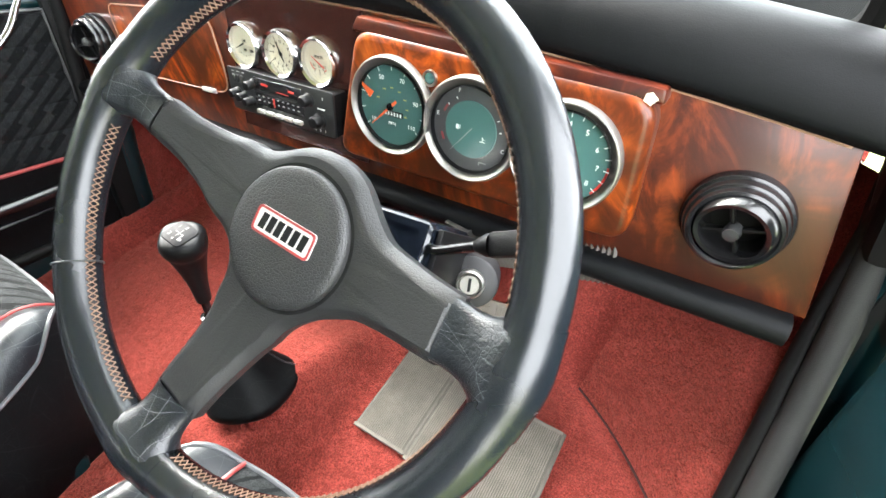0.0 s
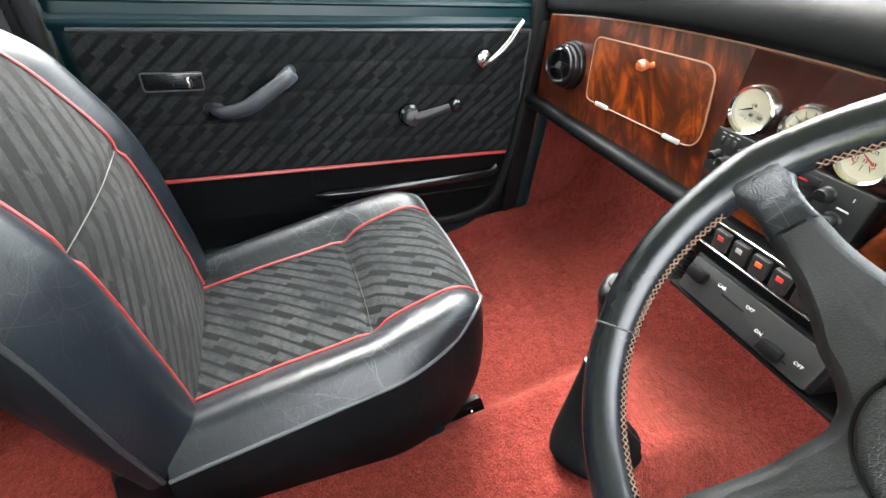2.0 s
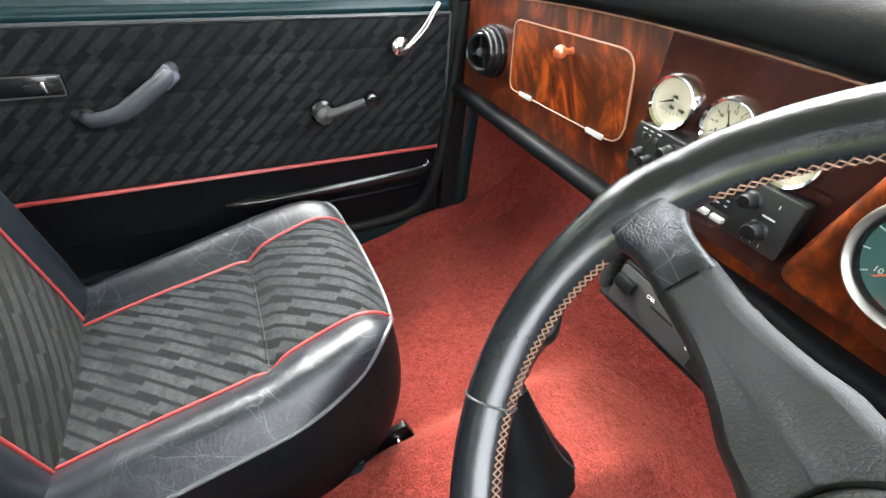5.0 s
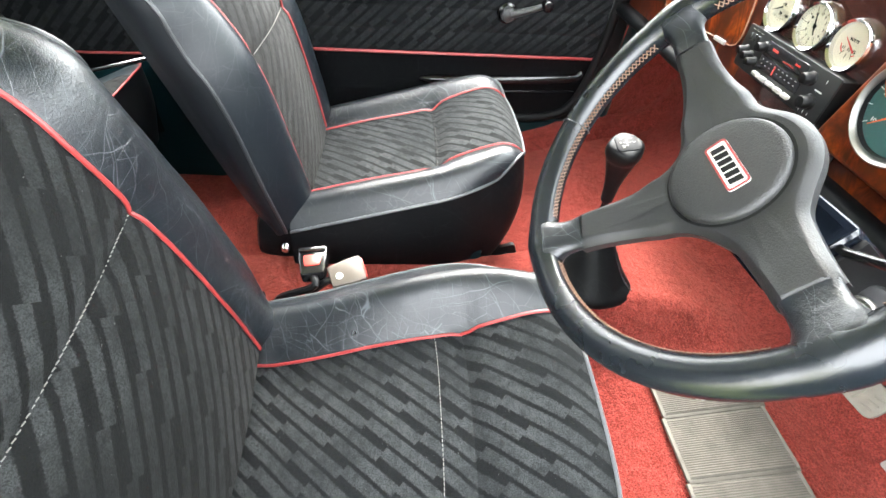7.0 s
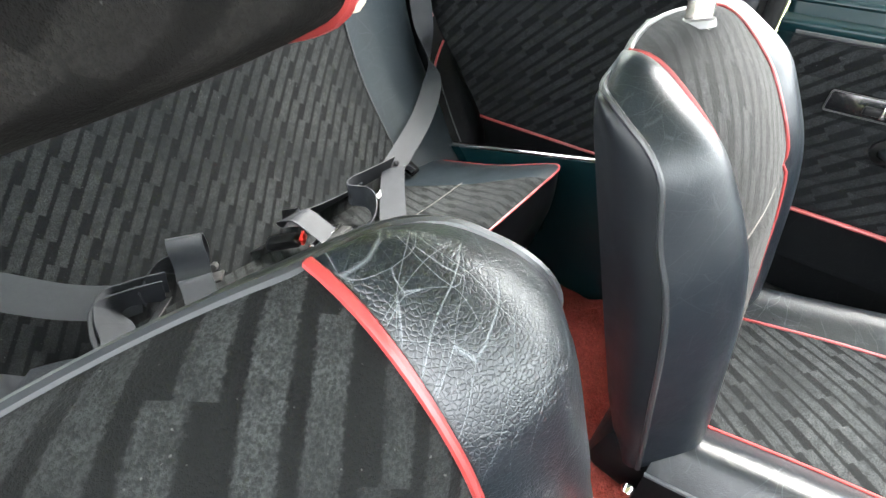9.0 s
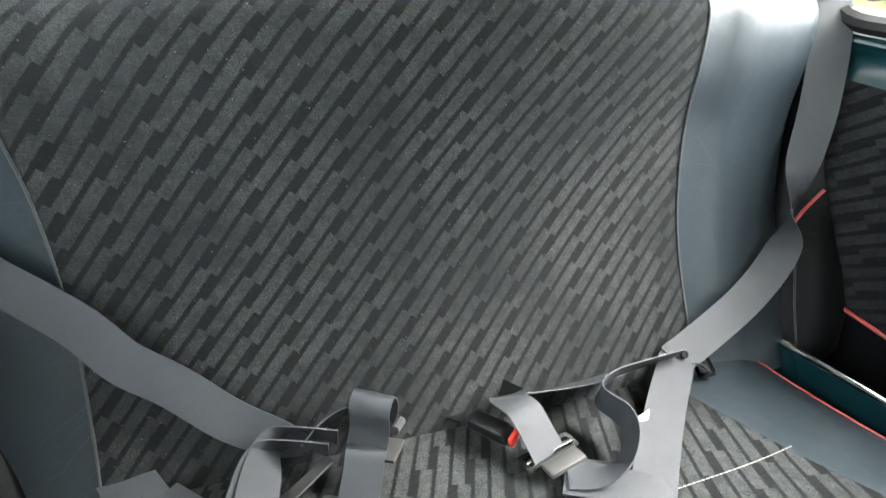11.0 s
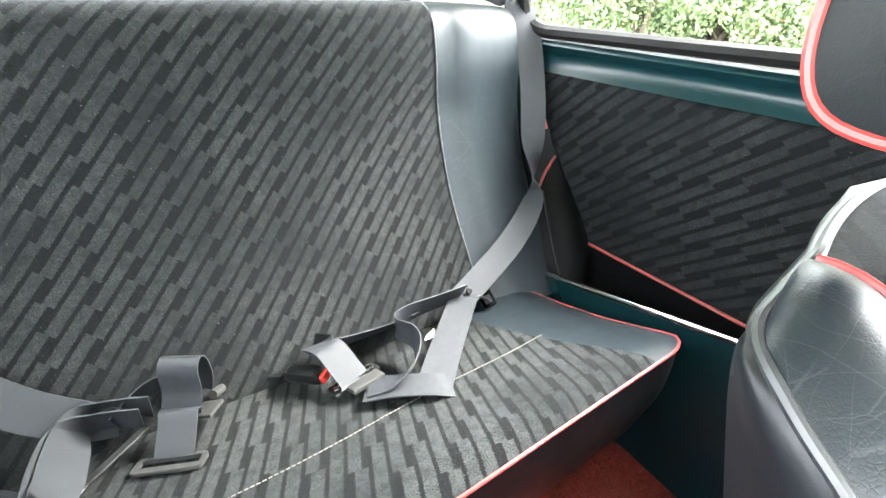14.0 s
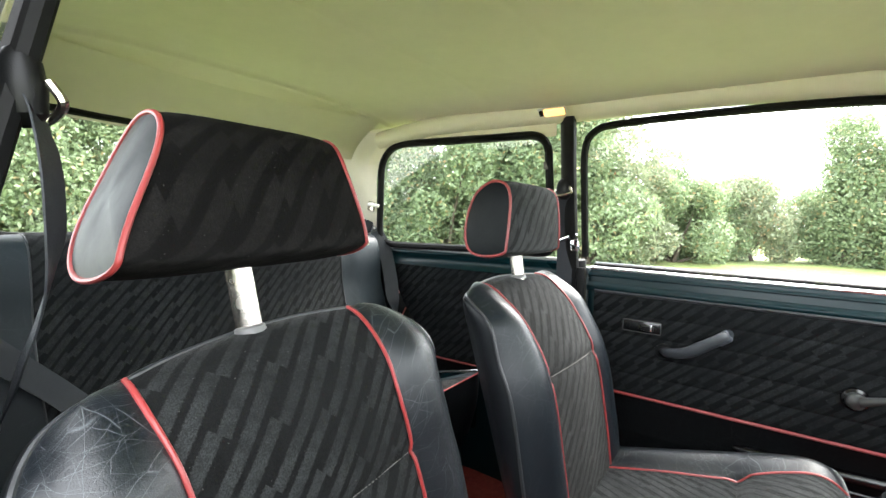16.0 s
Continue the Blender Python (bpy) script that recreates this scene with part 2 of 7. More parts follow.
def glass(name, tint=(1, 1, 1), rough=0.0):
    m, nt, b = nodes_of(name)
    out = nt.nodes["Material Output"]
    tr = nt.nodes.new("ShaderNodeBsdfTransparent")
    tr.inputs[0].default_value = (*tint, 1)
    gl = nt.nodes.new("ShaderNodeBsdfGlossy")
    gl.inputs["Roughness"].default_value = 0.02 + rough
    lw = nt.nodes.new("ShaderNodeLayerWeight")
    fac = maths(nt, "ADD", 0.035, maths(nt, "MULTIPLY", maths(nt, "POWER", lw.outputs["Facing"], 4.0), 0.5))
    mx = nt.nodes.new("ShaderNodeMixShader")
    nt.links.new(fac, mx.inputs[0])
    nt.links.new(tr.outputs[0], mx.inputs[1])
    nt.links.new(gl.outputs[0], mx.inputs[2])
    nt.links.new(mx.outputs[0], out.inputs["Surface"])
    nt.nodes.remove(b)
    return m


def foliage(name, lo, hi):
    m, nt, b = nodes_of(name)
    geo = nt.nodes.new("ShaderNodeNewGeometry")
    v = coords(nt)
    c = ramp(nt, geo.outputs["Random Per Island"], [(0.0, lo), (0.75, hi), (0.93, tuple(x * 1.5 for x in hi)), (1.0, (hi[0] * 2.4, hi[1] * 1.1, hi[2]))])
    c = mixc(nt, maths(nt, "MULTIPLY", noise_of(nt, v, 0.9, 3), 0.6), c, lo)
    nt.links.new(c, b.inputs["Base Color"])
    b.inputs["Roughness"].default_value = 0.55
    b.inputs["Subsurface Weight"].default_value = 0.0
    tr = nt.nodes.new("ShaderNodeBsdfTranslucent")
    nt.links.new(c, tr.inputs[0])
    mx = nt.nodes.new("ShaderNodeMixShader")
    mx.inputs[0].default_value = 0.35
    nt.links.new(b.outputs[0], mx.inputs[1])
    nt.links.new(tr.outputs[0], mx.inputs[2])
    nt.links.new(mx.outputs[0], nt.nodes["Material Output"].inputs["Surface"])
    return m


def grass_mat():
    m, nt, b = nodes_of("grass")
    v = coords(nt)
    c = mixc(nt, noise_of(nt, v, 0.5, 5), (0.10, 0.15, 0.035), (0.22, 0.26, 0.08))
    c = mixc(nt, maths(nt, "MULTIPLY", noise_of(nt, v, 30, 4), 0.6), c, (0.07, 0.11, 0.02))
    c = mixc(nt, ramp(nt, noise_of(nt, v, 2.2, 4), [(0.5, (0, 0, 0)), (0.8, (0.7, 0.7, 0.7))]), c, (0.30, 0.27, 0.14))
    nt.links.new(c, b.inputs["Base Color"])
    b.inputs["Roughness"].default_value = 0.9
    bump(nt, b, noise_of(nt, v, 40, 5), 0.8, 0.05)
    return m


LEATHER = leather("black_leather", (0.0042, 0.0062, 0.0082), 0.31, 0.85, grain=0.24, spec=0.50)
LEATHER_SMOOTH = leather("smooth_black_leather", (0.0048, 0.0060, 0.0070), 0.40, 0.05, spec=0.12)
LEATHER_BACK = leather("blue_black_leather", (0.0045, 0.0070, 0.0096), 0.34, 0.22, grain=0.15, spec=0.34)
LEATHER_SHELL = leather("seat_back_vinyl", (0.0046, 0.0056, 0.0070), 0.40, 0.0, spec=0.26)
LEATHER_SIDE = leather("black_vinyl", (0.0022, 0.0026, 0.0030), 0.46, 0.10, spec=0.10)
LEATHER_GREY = leather("blue_grey_leather", (0.0080, 0.0122, 0.0152), 0.44, 0.10, spec=0.24)
CLOTH_CUSHION = fabric("striped_cloth_cushion", 50, wave=0.006, pitch=0.020, run=0.11, gap=0.36)
CLOTH_BACK = fabric("striped_cloth_back", 140, light=(0.039, 0.0415, 0.0413), pitch=0.023, wave=0.006, run=0.14, gap=0.44, dark=(0.0055, 0.0058, 0.0058))
CLOTH_REAR = fabric("striped_cloth_rear", 136, run=0.080, pitch=0.0215, light=(0.033, 0.0355, 0.0360), dark=(0.0050, 0.0057, 0.0062), gap=0.38)
CLOTH_BENCH = fabric("striped_cloth_bench", 74, pitch=0.021, run=0.09)
CLOTH_DOOR = fabric("striped_cloth_door", 45, light=(0.029, 0.0315, 0.0330), dark=(0.0048, 0.0054, 0.0060), pitch=0.024, run=0.11, gap=0.42)
CLOTH_HEAD = fabric("striped_cloth_headrest", 140, pitch=0.024, wave=0.006, run=0.12)
PIPE_RED = plain("red_piping", (0.235, 0.028, 0.027), 0.40)
PIPE_DARK = plain("dark_piping", (0.018, 0.020, 0.022), 0.38)
# driver's headrest cloth, with the shade that lies on it put into its colours
CLOTH_HEAD_SHADED = fabric("shaded_headrest_cloth", 142, light=(0.0165, 0.0152, 0.0146), dark=(0.0030, 0.0027, 0.0026), pitch=0.034, wave=0.006, gap=0.46, sheen=0.0)
PIPE_GREY = plain("grey_piping", (0.060, 0.064, 0.068), 0.38)
THREAD = plain("pale_thread", (0.13, 0.125, 0.115), 0.8)
THREAD_BROWN = plain("tan_thread", (0.17, 0.095, 0.060), 0.8)
CARPET = carpet("red_carpet", (0.118, 0.0115, 0.0095), (0.325, 0.054, 0.043))
BURR = burr("burr_walnut", 0.72)
BURR_DARK = burr("dark_burr_walnut", 0.42, 0.8)
BURR_PLUM = plain("dark_mahogany_veneer", (0.035, 0.010, 0.007), 0.25, 0, 0.5, 40, 0, 0.6)
WOOD_EDGE = plain("pale_veneer_edge", (0.30, 0.165, 0.105), 0.45)
BLACK = plain("black_plastic", (0.0050, 0.0052, 0.0056), 0.42, grain=0.25, spec=0.2)
BLACK_GLOSS = plain("glossy_black_plastic", (0.0055, 0.0055, 0.006), 0.2)
PAD = leather("dash_pad_vinyl", (0.0028, 0.0032, 0.0036), 0.50, 0.02, spec=0.09)
GREY_PLASTIC = plain("grained_grey_plastic", (0.028, 0.0285, 0.0285), 0.46, grain=0.35, scale=110, spec=0.38)
RUBBER = plain("worn_rubber", (0.100, 0.090, 0.073), 0.75, 0, 0.5, 45, 0.5)
GREY_RUBBER = plain("grey_rubber", (0.020, 0.020, 0.020), 0.6, 0, 0.3, 60, 0.3, spec=0.2)
RUBBER_DARK = plain("dark_rubber", (0.0055, 0.0055, 0.0056), 0.6, 0, 0.3, 60, 0.3, spec=0.12)
CHROME = plain("chrome", (0.80, 0.80, 0.80), 0.12, 1.0, 0.03)
CHROME_WORN = plain("worn_chrome", (0.55, 0.52, 0.46), 0.25, 1.0, 0.4, 90, 0.2)
STEEL = plain("brushed_steel", (0.62, 0.60, 0.56), 0.28, 1.0, 0.12, 90, 0.15)
TEAL = plain("dark_green_paint", (0.0020, 0.0135, 0.0165), 0.30, 0.0, 0.25, 14, 0, 0.0, spec=0.22)
CREAM = plain("cream_vinyl", (0.62, 0.58, 0.47), 0.6, 0, 0.06, 30, 0.2)
HEADLINER = plain("headlining_vinyl", (0.62, 0.58, 0.44), 0.7, 0, 0.06, 25, 0.3)
GREY_TRIM = plain("grey_trim", (0.22, 0.22, 0.21), 0.6, 0, 0.1, 40, 0.3)
WEB = plain("grey_webbing", (0.021, 0.0235, 0.0275), 0.50, 0, 0.15, 260, 0.8, spec=0.3)
DIAL_GREEN = plain("green_dial", (0.045, 0.115, 0.105), 0.45, 0, 0.06)
DIAL_DARK = plain("dark_dial", (0.044, 0.045, 0.046), 0.5)
DIAL_CREAM = plain("cream_dial", (0.66, 0.60, 0.46), 0.5, 0, 0.04)
PEDAL_METAL = plain("bare_pedal_metal", (0.27, 0.26, 0.25), 0.45, 0.3, 0.35, 50)
PAD_RUBBER = plain("dusty_pedal_rubber", (0.15, 0.135, 0.11), 0.75, 0, 0.3, 60, 0.3)
DIAL_RING = plain("satin_ring", (0.27, 0.262, 0.242), 0.46, 0.9, 0.15, 40, 0.1)
WHITE = plain("white_marking", (0.72, 0.73, 0.70), 0.5, 0, 0.04)
ORANGE = plain("orange_needle", (0.80, 0.13, 0.03), 0.4, 0, 0.05)
RED = plain("red_plastic", (0.60, 0.045, 0.035), 0.3)
SMOKE = plain("smoked_lens", (0.018, 0.018, 0.020), 0.12)
BEIGE = plain("beige_plastic", (0.070, 0.058, 0.046), 0.45)
SILVER = plain("silver_plastic", (0.52, 0.51, 0.49), 0.35, 0.3, 0.05)
TAN_KNOB = plain("lacquered_wood_knob", (0.34, 0.085, 0.030), 0.22, 0, 0.3, 80, 0, 0.8)
GLASS = glass("clear_glass", (0.97, 0.99, 0.98))
LENS = glass("instrument_glass", (0.96, 0.97, 0.97))
GRASS = grass_mat()
# haze over the hedge is put into these pale, low-contrast leaf colours
LEAF = foliage("hedge_leaves", (0.14, 0.19, 0.10), (0.23, 0.29, 0.16))
LEAF_PALE = foliage("pale_hedge_leaves", (0.16, 0.19, 0.115), (0.27, 0.30, 0.19))
GRAVEL = plain("pale_gravel", (0.55, 0.53, 0.49), 0.9, 0, 0.25, 40, 0.8)
BARK = plain("bark", (0.07, 0.055, 0.04), 0.9, 0, 0.4, 12, 0.8)
m, nt, b = nodes_of("lit_lamp_lens")
b.inputs["Base Color"].default_value = (0.8, 0.6, 0.35, 1)
b.inputs["Emission Color"].default_value = (1.0, 0.42, 0.10, 1)
b.inputs["Emission Strength"].default_value = 0.35
LAMP_LENS = m

# ---------------------------------------------------------------- mesh helpers
def lerp(a, b, t):
    return a + (b - a) * t


def smooth01(t):
    t = max(0.0, min(1.0, t))
    return t * t * (3 - 2 * t)


def curve1(knots, x):
    """A smooth curve through (x, value) knots."""
    if x <= knots[0][0]:
        return knots[0][1]
    for i in range(len(knots) - 1):
        (x0, y0), (x1, y1) = knots[i], knots[i + 1]
        if x <= x1:
            xm, ym = knots[i - 1] if i else (x0 - (x1 - x0), y0 - (y1 - y0))
            xp, yp = knots[i + 2] if i + 2 < len(knots) else (x1 + (x1 - x0), y1 + (y1 - y0))
            h = x1 - x0
            m0, m1 = (y1 - ym) / (x1 - xm) * h, (yp - y0) / (xp - x0) * h
            t = (x - x0) / h
            return (2 * t**3 - 3 * t**2 + 1) * y0 + (t**3 - 2 * t**2 + t) * m0 + (-2 * t**3 + 3 * t**2) * y1 + (t**3 - t**2) * m1
    return knots[-1][1]


def spline(pts, n=8, closed=False):
    """Catmull-Rom points through pts, n to each stretch."""
    P = [Vector(p) for p in pts]
    k = len(P)
    out = []
    for i in range(k if closed else k - 1):
        p1, p2 = P[i], P[(i + 1) % k]
        p0 = P[i - 1] if closed or i else p1 * 2 - p2
        p3 = P[(i + 2) % k] if closed or i + 2 < k else p2 * 2 - p1
        for j in range(n):
            t = j / n
            out.append(0.5 * (2 * p1 + (p2 - p0) * t + (2 * p0 - 5 * p1 + 4 * p2 - p3) * t * t + (3 * p1 - p0 - 3 * p2 + p3) * t**3))
    if not closed:
        out.append(P[-1])
    return out


def grid(f, nu, nv, wrap=False):
    """A sheet from f(u, v), u and v in 0..1, which gives a point or (point, uv)."""
    V, T, F = [], [], []
    for j in range(nv + 1):
        for i in range(nu if wrap else nu + 1):
            r = f(i / nu, j / nv)
            if isinstance(r, tuple) and len(r) == 2:
                V.append(Vector(r[0]))
                T.append(r[1])
            else:
                V.append(Vector(r))
                T.append((0, 0))
    w = nu if wrap else nu + 1
    for j in range(nv):
        for i in range(nu):
            a, b = j * w + i, j * w + (i + 1) % w
            F.append((a, b, b + w, a + w))
    return V, F, T


def tube(pts, r, n=8, closed=False, flat=1.0):
    P = [Vector(p) for p in pts]
    k = len(P)
    V, F = [], []
    up = None
    for i in range(k):
        a, b = P[i - 1] if closed or i else P[i], P[(i + 1) % k] if closed or i + 1 < k else P[i]
        d = (b - a).normalized()
        if up is None:
            up = d.orthogonal().normalized()
        up = (up - d * up.dot(d)).normalized()
        sd = d.cross(up)
        ri = r(i / max(1, k - 1)) if callable(r) else r
        for j in range(n):
            a = 2 * math.pi * j / n
            V.append(P[i] + (up * math.cos(a) + sd * math.sin(a) * flat) * ri)
    for i in range(k if closed else k - 1):
        for j in range(n):
            i2, j2 = (i + 1) % k, (j + 1) % n
            F.append((i * n + j, i * n + j2, i2 * n + j2, i2 * n + j))
    if not closed:
        F.append(tuple(range(n)))
        F.append(tuple((k - 1) * n + j for j in reversed(range(n))))
    return V, F, None


def lathe(prof, n=32, m=Matrix(), caps=False):
    """A turned shape: (radius, height) round the local z axis."""
    V, F = [], []
    k = len(prof)
    for i in range(n):
        a = 2 * math.pi * i / n
        for r, h in prof:
            V.append(m @ Vector((r * math.cos(a), r * math.sin(a), h)))
    for i in range(n):
        for j in range(k - 1):
            a, b = i * k + j, ((i + 1) % n) * k + j
            F.append((a, b, b + 1, a + 1))
    if caps and prof[0][0] > 1e-6:
        F.append(tuple(i * k for i in reversed(range(n))))
    if caps and prof[-1][0] > 1e-6:
        F.append(tuple(i * k + k - 1 for i in range(n)))
    return V, F, None


def from_bm(bm, m=Matrix()):
    bm.verts.index_update()
    V = [m @ v.co for v in bm.verts]
    F = [tuple(v.index for v in f.verts) for f in bm.faces]
    bm.free()
    return V, F, None


def rbox(sx, sy, sz, r=0.003, m=Matrix(), seg=2, taper=1.0):
    """A box with rounded edges, centred; taper narrows its top."""
    bm = bmesh.new()
    bmesh.ops.create_cube(bm, size=1)
    for v in bm.verts:
        k = taper if v.co.z > 0 else 1.0
        v.co = Vector((v.co.x * sx * k, v.co.y * sy * k, v.co.z * sz))
    if r:
        bmesh.ops.bevel(bm, geom=list(bm.edges), offset=r, segments=seg, profile=0.5, affect="EDGES")
    return from_bm(bm, m)


def slab(poly, depth, m=Matrix(), r=0.0, seg=2):
    """A plate: a polygon in the local xy plane, raised to z = depth, its front edge rounded."""
    bm = bmesh.new()
    vs = [bm.verts.new((x, y, 0)) for x, y in poly]
    f = bm.faces.new(vs)
    ex = bmesh.ops.extrude_face_region(bm, geom=[f])
    top = [v for v in ex["geom"] if isinstance(v, bmesh.types.BMVert)]
    for v in top:
        v.co.z += depth
    bm.normal_update()
    if r:
        es = [e for e in bm.edges if all(v in top for v in e.verts)]
        bmesh.ops.bevel(bm, geom=es, offset=r, segments=seg, profile=0.5, affect="EDGES")
    bmesh.ops.recalc_face_normals(bm, faces=bm.faces)
    return from_bm(bm, m)


def rounded(pts, r, n=6):
    """A polygon with rounded corners; r is one radius or one for each corner."""
    out = []
    k = len(pts)
    for i in range(k):
        p, a, b = Vector(pts[i]), Vector(pts[i - 1]), Vector(pts[(i + 1) % k])
        ri = r[i] if isinstance(r, (list, tuple)) else r
        da, db = (a - p).normalized(), (b - p).normalized()
        half = da.angle(db) / 2
        d = min(ri / math.tan(half), (a - p).length * 0.49, (b - p).length * 0.49)
        q0, q1 = p + da * d, p + db * d
        for j in range(n + 1):
            t = j / n
            q = q0 * (1 - t) ** 2 + p * 2 * t * (1 - t) + q1 * t * t
            out.append((q.x, q.y))
    return out


def ring_plate(outer, inner, depth, m=Matrix()):
    """A flat frame between two outlines of equally many points."""
    k = len(outer)
    V = [m @ Vector((x, y, z)) for z in (0, depth) for poly in (outer, inner) for x, y in poly]
    F = []
    for i in range(k):
        j = (i + 1) % k
        o0, i0, o1, i1 = 0, k, 2 * k, 3 * k
        F += [(o1 + i, o1 + j, i1 + j, i1 + i), (o0 + j, o0 + i, i0 + i, i0 + j), (o0 + i, o0 + j, o1 + j, o1 + i), (i0 + j, i0 + i, i1 + i, i1 + j)]
    return V, F, None


def ribbon(pts, sides, width, thick=0.0016):
    """A strap along pts; sides gives its width's direction at each point."""
    P = [Vector(p) for p in pts]
    k = len(P)
    V, F, T = [], [], []
    for i in range(k):
        d = (P[min(i + 1, k - 1)] - P[max(i - 1, 0)]).normalized()
        s = Vector(sides[i])
        s = (s - d * s.dot(d)).normalized()
        nrm = d.cross(s)
        for a, b in ((-1, -1), (1, -1), (1, 1), (-1, 1)):
            V.append(P[i] + s * a * width / 2 + nrm * b * thick / 2)
    for i in range(k - 1):
        for j in range(4):
            j2 = (j + 1) % 4
            F.append((i * 4 + j, i * 4 + j2, i * 4 + 4 + j2, i * 4 + 4 + j))
    F += [(3, 2, 1, 0), tuple((k - 1) * 4 + j for j in range(4))]
    return V, F, None


def moved(g, m):
    return [m @ Vector(v) for v in g[0]], g[1], g[2]


def joined(*gs):
    V, F, T = [], [], []
    for g in gs:
        o = len(V)
        V += [Vector(v) for v in g[0]]
        F += [tuple(i + o for i in f) for f in g[1]]
        T += g[2] if g[2] else [(0, 0)] * len(g[0])
    return V, F, T


def mesh_of(name, g, mat, sharp=38):
    me = bpy.data.meshes.new(name)
    me.from_pydata([tuple(v) for v in g[0]], [], g[1])
    if g[2]:
        lay = me.uv_layers.new(name="uv")
        idx = np.empty(len(me.loops), dtype=np.int32)
        me.loops.foreach_get("vertex_index", idx)
        lay.data.foreach_set("uv", np.array(g[2], dtype=np.float32)[idx].ravel())
    me.materials.append(mat)
    me.shade_smooth()
    me.set_sharp_from_angle(angle=radians(sharp))
    return me


def thing(name, label, category, at=(0, 0, 0), group="", kind=""):
    ob = new(name)
    ob.location = at
    ob.empty_display_size = 0.05
    return tagged(ob, label, category, group, kind)


def part(name, g, mat, parent=None, label="", sharp=38):
    ob = new(name, mesh_of(name, g, mat, sharp))
    if parent is not None:
        ob.parent = parent
        ob.matrix_parent_inverse = Matrix.Translation(-parent.location)
    return tagged(ob, label) if label else ob


def whole(name, g, mat, label, category, kind="", group="", sharp=38):
    """A thing of one mesh."""
    return tagged(part(name, g, mat, None, "", sharp), label, category, group, kind)


def words(text, size, m, mat, parent, name="lettering", thick=0.0003, align="CENTER"):
    cu = bpy.data.curves.new("words", "FONT")
    cu.body, cu.size, cu.extrude = text, size, thick
    cu.align_x, cu.align_y = align, "CENTER"
    cu.resolution_u = 2
    tmp = bpy.data.objects.new("words", cu)
    me = bpy.data.meshes.new_from_object(tmp)
    bpy.data.objects.remove(tmp)
    bpy.data.curves.remove(cu)
    me.transform(m)
    me.materials.append(mat)
    me.name = name
    ob = new(name, me)
    ob.parent = parent
    ob.matrix_parent_inverse = Matrix.Translation(-parent.location)
    return ob


def facing(x, y, z):
    """Local x to the right of the car, local y up, local z to the rear: for things on the dashboard."""
    return Matrix(((1, 0, 0, x), (0, 0, -1, y), (0, 1, 0, z), (0, 0, 0, 1)))


def circle(r, n=32, cx=0.0, cy=0.0):
    return [(cx + r * math.cos(2 * math.pi * i / n), cy + r * math.sin(2 * math.pi * i / n)) for i in range(n)]

# ---------------------------------------------------------------- floor, walls, roof
FLOOR = [(-1.05, 0.075), (-0.6, 0.072), (0.0, 0.06), (0.14, 0.078), (0.30, 0.118), (0.46, 0.152), (0.585, 0.185), (0.655, 0.31), (0.69, 0.64)]


def floor_z(x, y):
    z = curve1(FLOOR, y)
    k = abs(x - 0.03)
    hump = 0.10 * (1 - smooth01((k - 0.07) / 0.085))
    z += hump * (1 - smooth01((y - 0.25) / 0.3))
    z += 0.05 * smooth01((-0.545 - x) / 0.03) + 0.05 * smooth01((x - 0.64) / 0.03)
    return z + 0.004 * noise.noise((x * 9, y * 9, 0.3)) + 0.0016 * noise.noise((x * 60, y * 60, 1.7))


def floor_at(u, v):
    x, y = lerp(-0.60, 0.70, u), lerp(-1.05, 0.69, v)
    return (x, y, floor_z(x, y))


whole("floor", grid(floor_at, 120, 150), CARPET, "red tufted carpet over floor and central tunnel", "carpet", "structure")
whole("floor_underside", rbox(1.36, 2.2, 0.03, 0.01, pose(CX, -0.38, 0.0)), RUBBER_DARK, "dark painted steel floor pan under the carpet", "floor pan", "structure")


KICK_EDGE = [(0.08, 0.31), (0.20, 0.365), (0.26, 0.397), (0.35, 0.427), (0.43, 0.451), (0.49, 0.468), (0.64, 0.50)]


def kick(side):
    x0 = -0.590 if side < 0 else 0.680

    def at(u, v):
        z = lerp(0.08, 0.64, v)
        y0 = 0.452
        if side > 0:
            z = lerp(0.16, 0.64, v)
            a = Vector((0.681, curve1(KICK_EDGE, z), z))
            b = Vector((lerp(0.49, 0.56, v), lerp(0.535, 0.69, v), lerp(0.172, 0.62, v)))
            p = a.lerp(b, u)
            p.y += 0.02 * math.sin(u * math.pi)
            p.z += 0.010 * (1 - v)
            return p + Vector((0, 0.003, 0)) * noise.noise((u * 9, v * 9, 3.1))
        return (x0 + side * 0.012 * math.sin(u * 3) + 0.002 * noise.noise((u * 14, v * 14, side)), lerp(y0, 0.69, u), z)
    return grid(at, 24, 30)


whole("kick_panel_left", kick(-1), CARPET, "red carpeted side panel of the passenger footwell", "carpet panel", "structure")
kick_seam = [Vector((lerp(0.681, 0.49, k / 10), lerp(0.345, 0.535, k / 10) + 0.02 * math.sin(k / 10 * math.pi), lerp(0.17, 0.182, k / 10) + 0.004)) for k in range(11)]
whole("carpet_seam", tube(kick_seam, 0.0018, 6), plain("dark_seam", (0.030, 0.004, 0.003), 0.9), "dark bound edge of the footwell carpet", "carpet seam", "structure")
whole("kick_panel_right", kick(1), CARPET, "red carpeted side panel of the driver's footwell", "carpet panel", "structure")
whole("bulkhead", rbox(1.34, 0.03, 0.78, 0.01, pose(CX, 0.715, 0.42)), RUBBER_DARK, "black bulkhead behind the dashboard", "bulkhead", "structure")


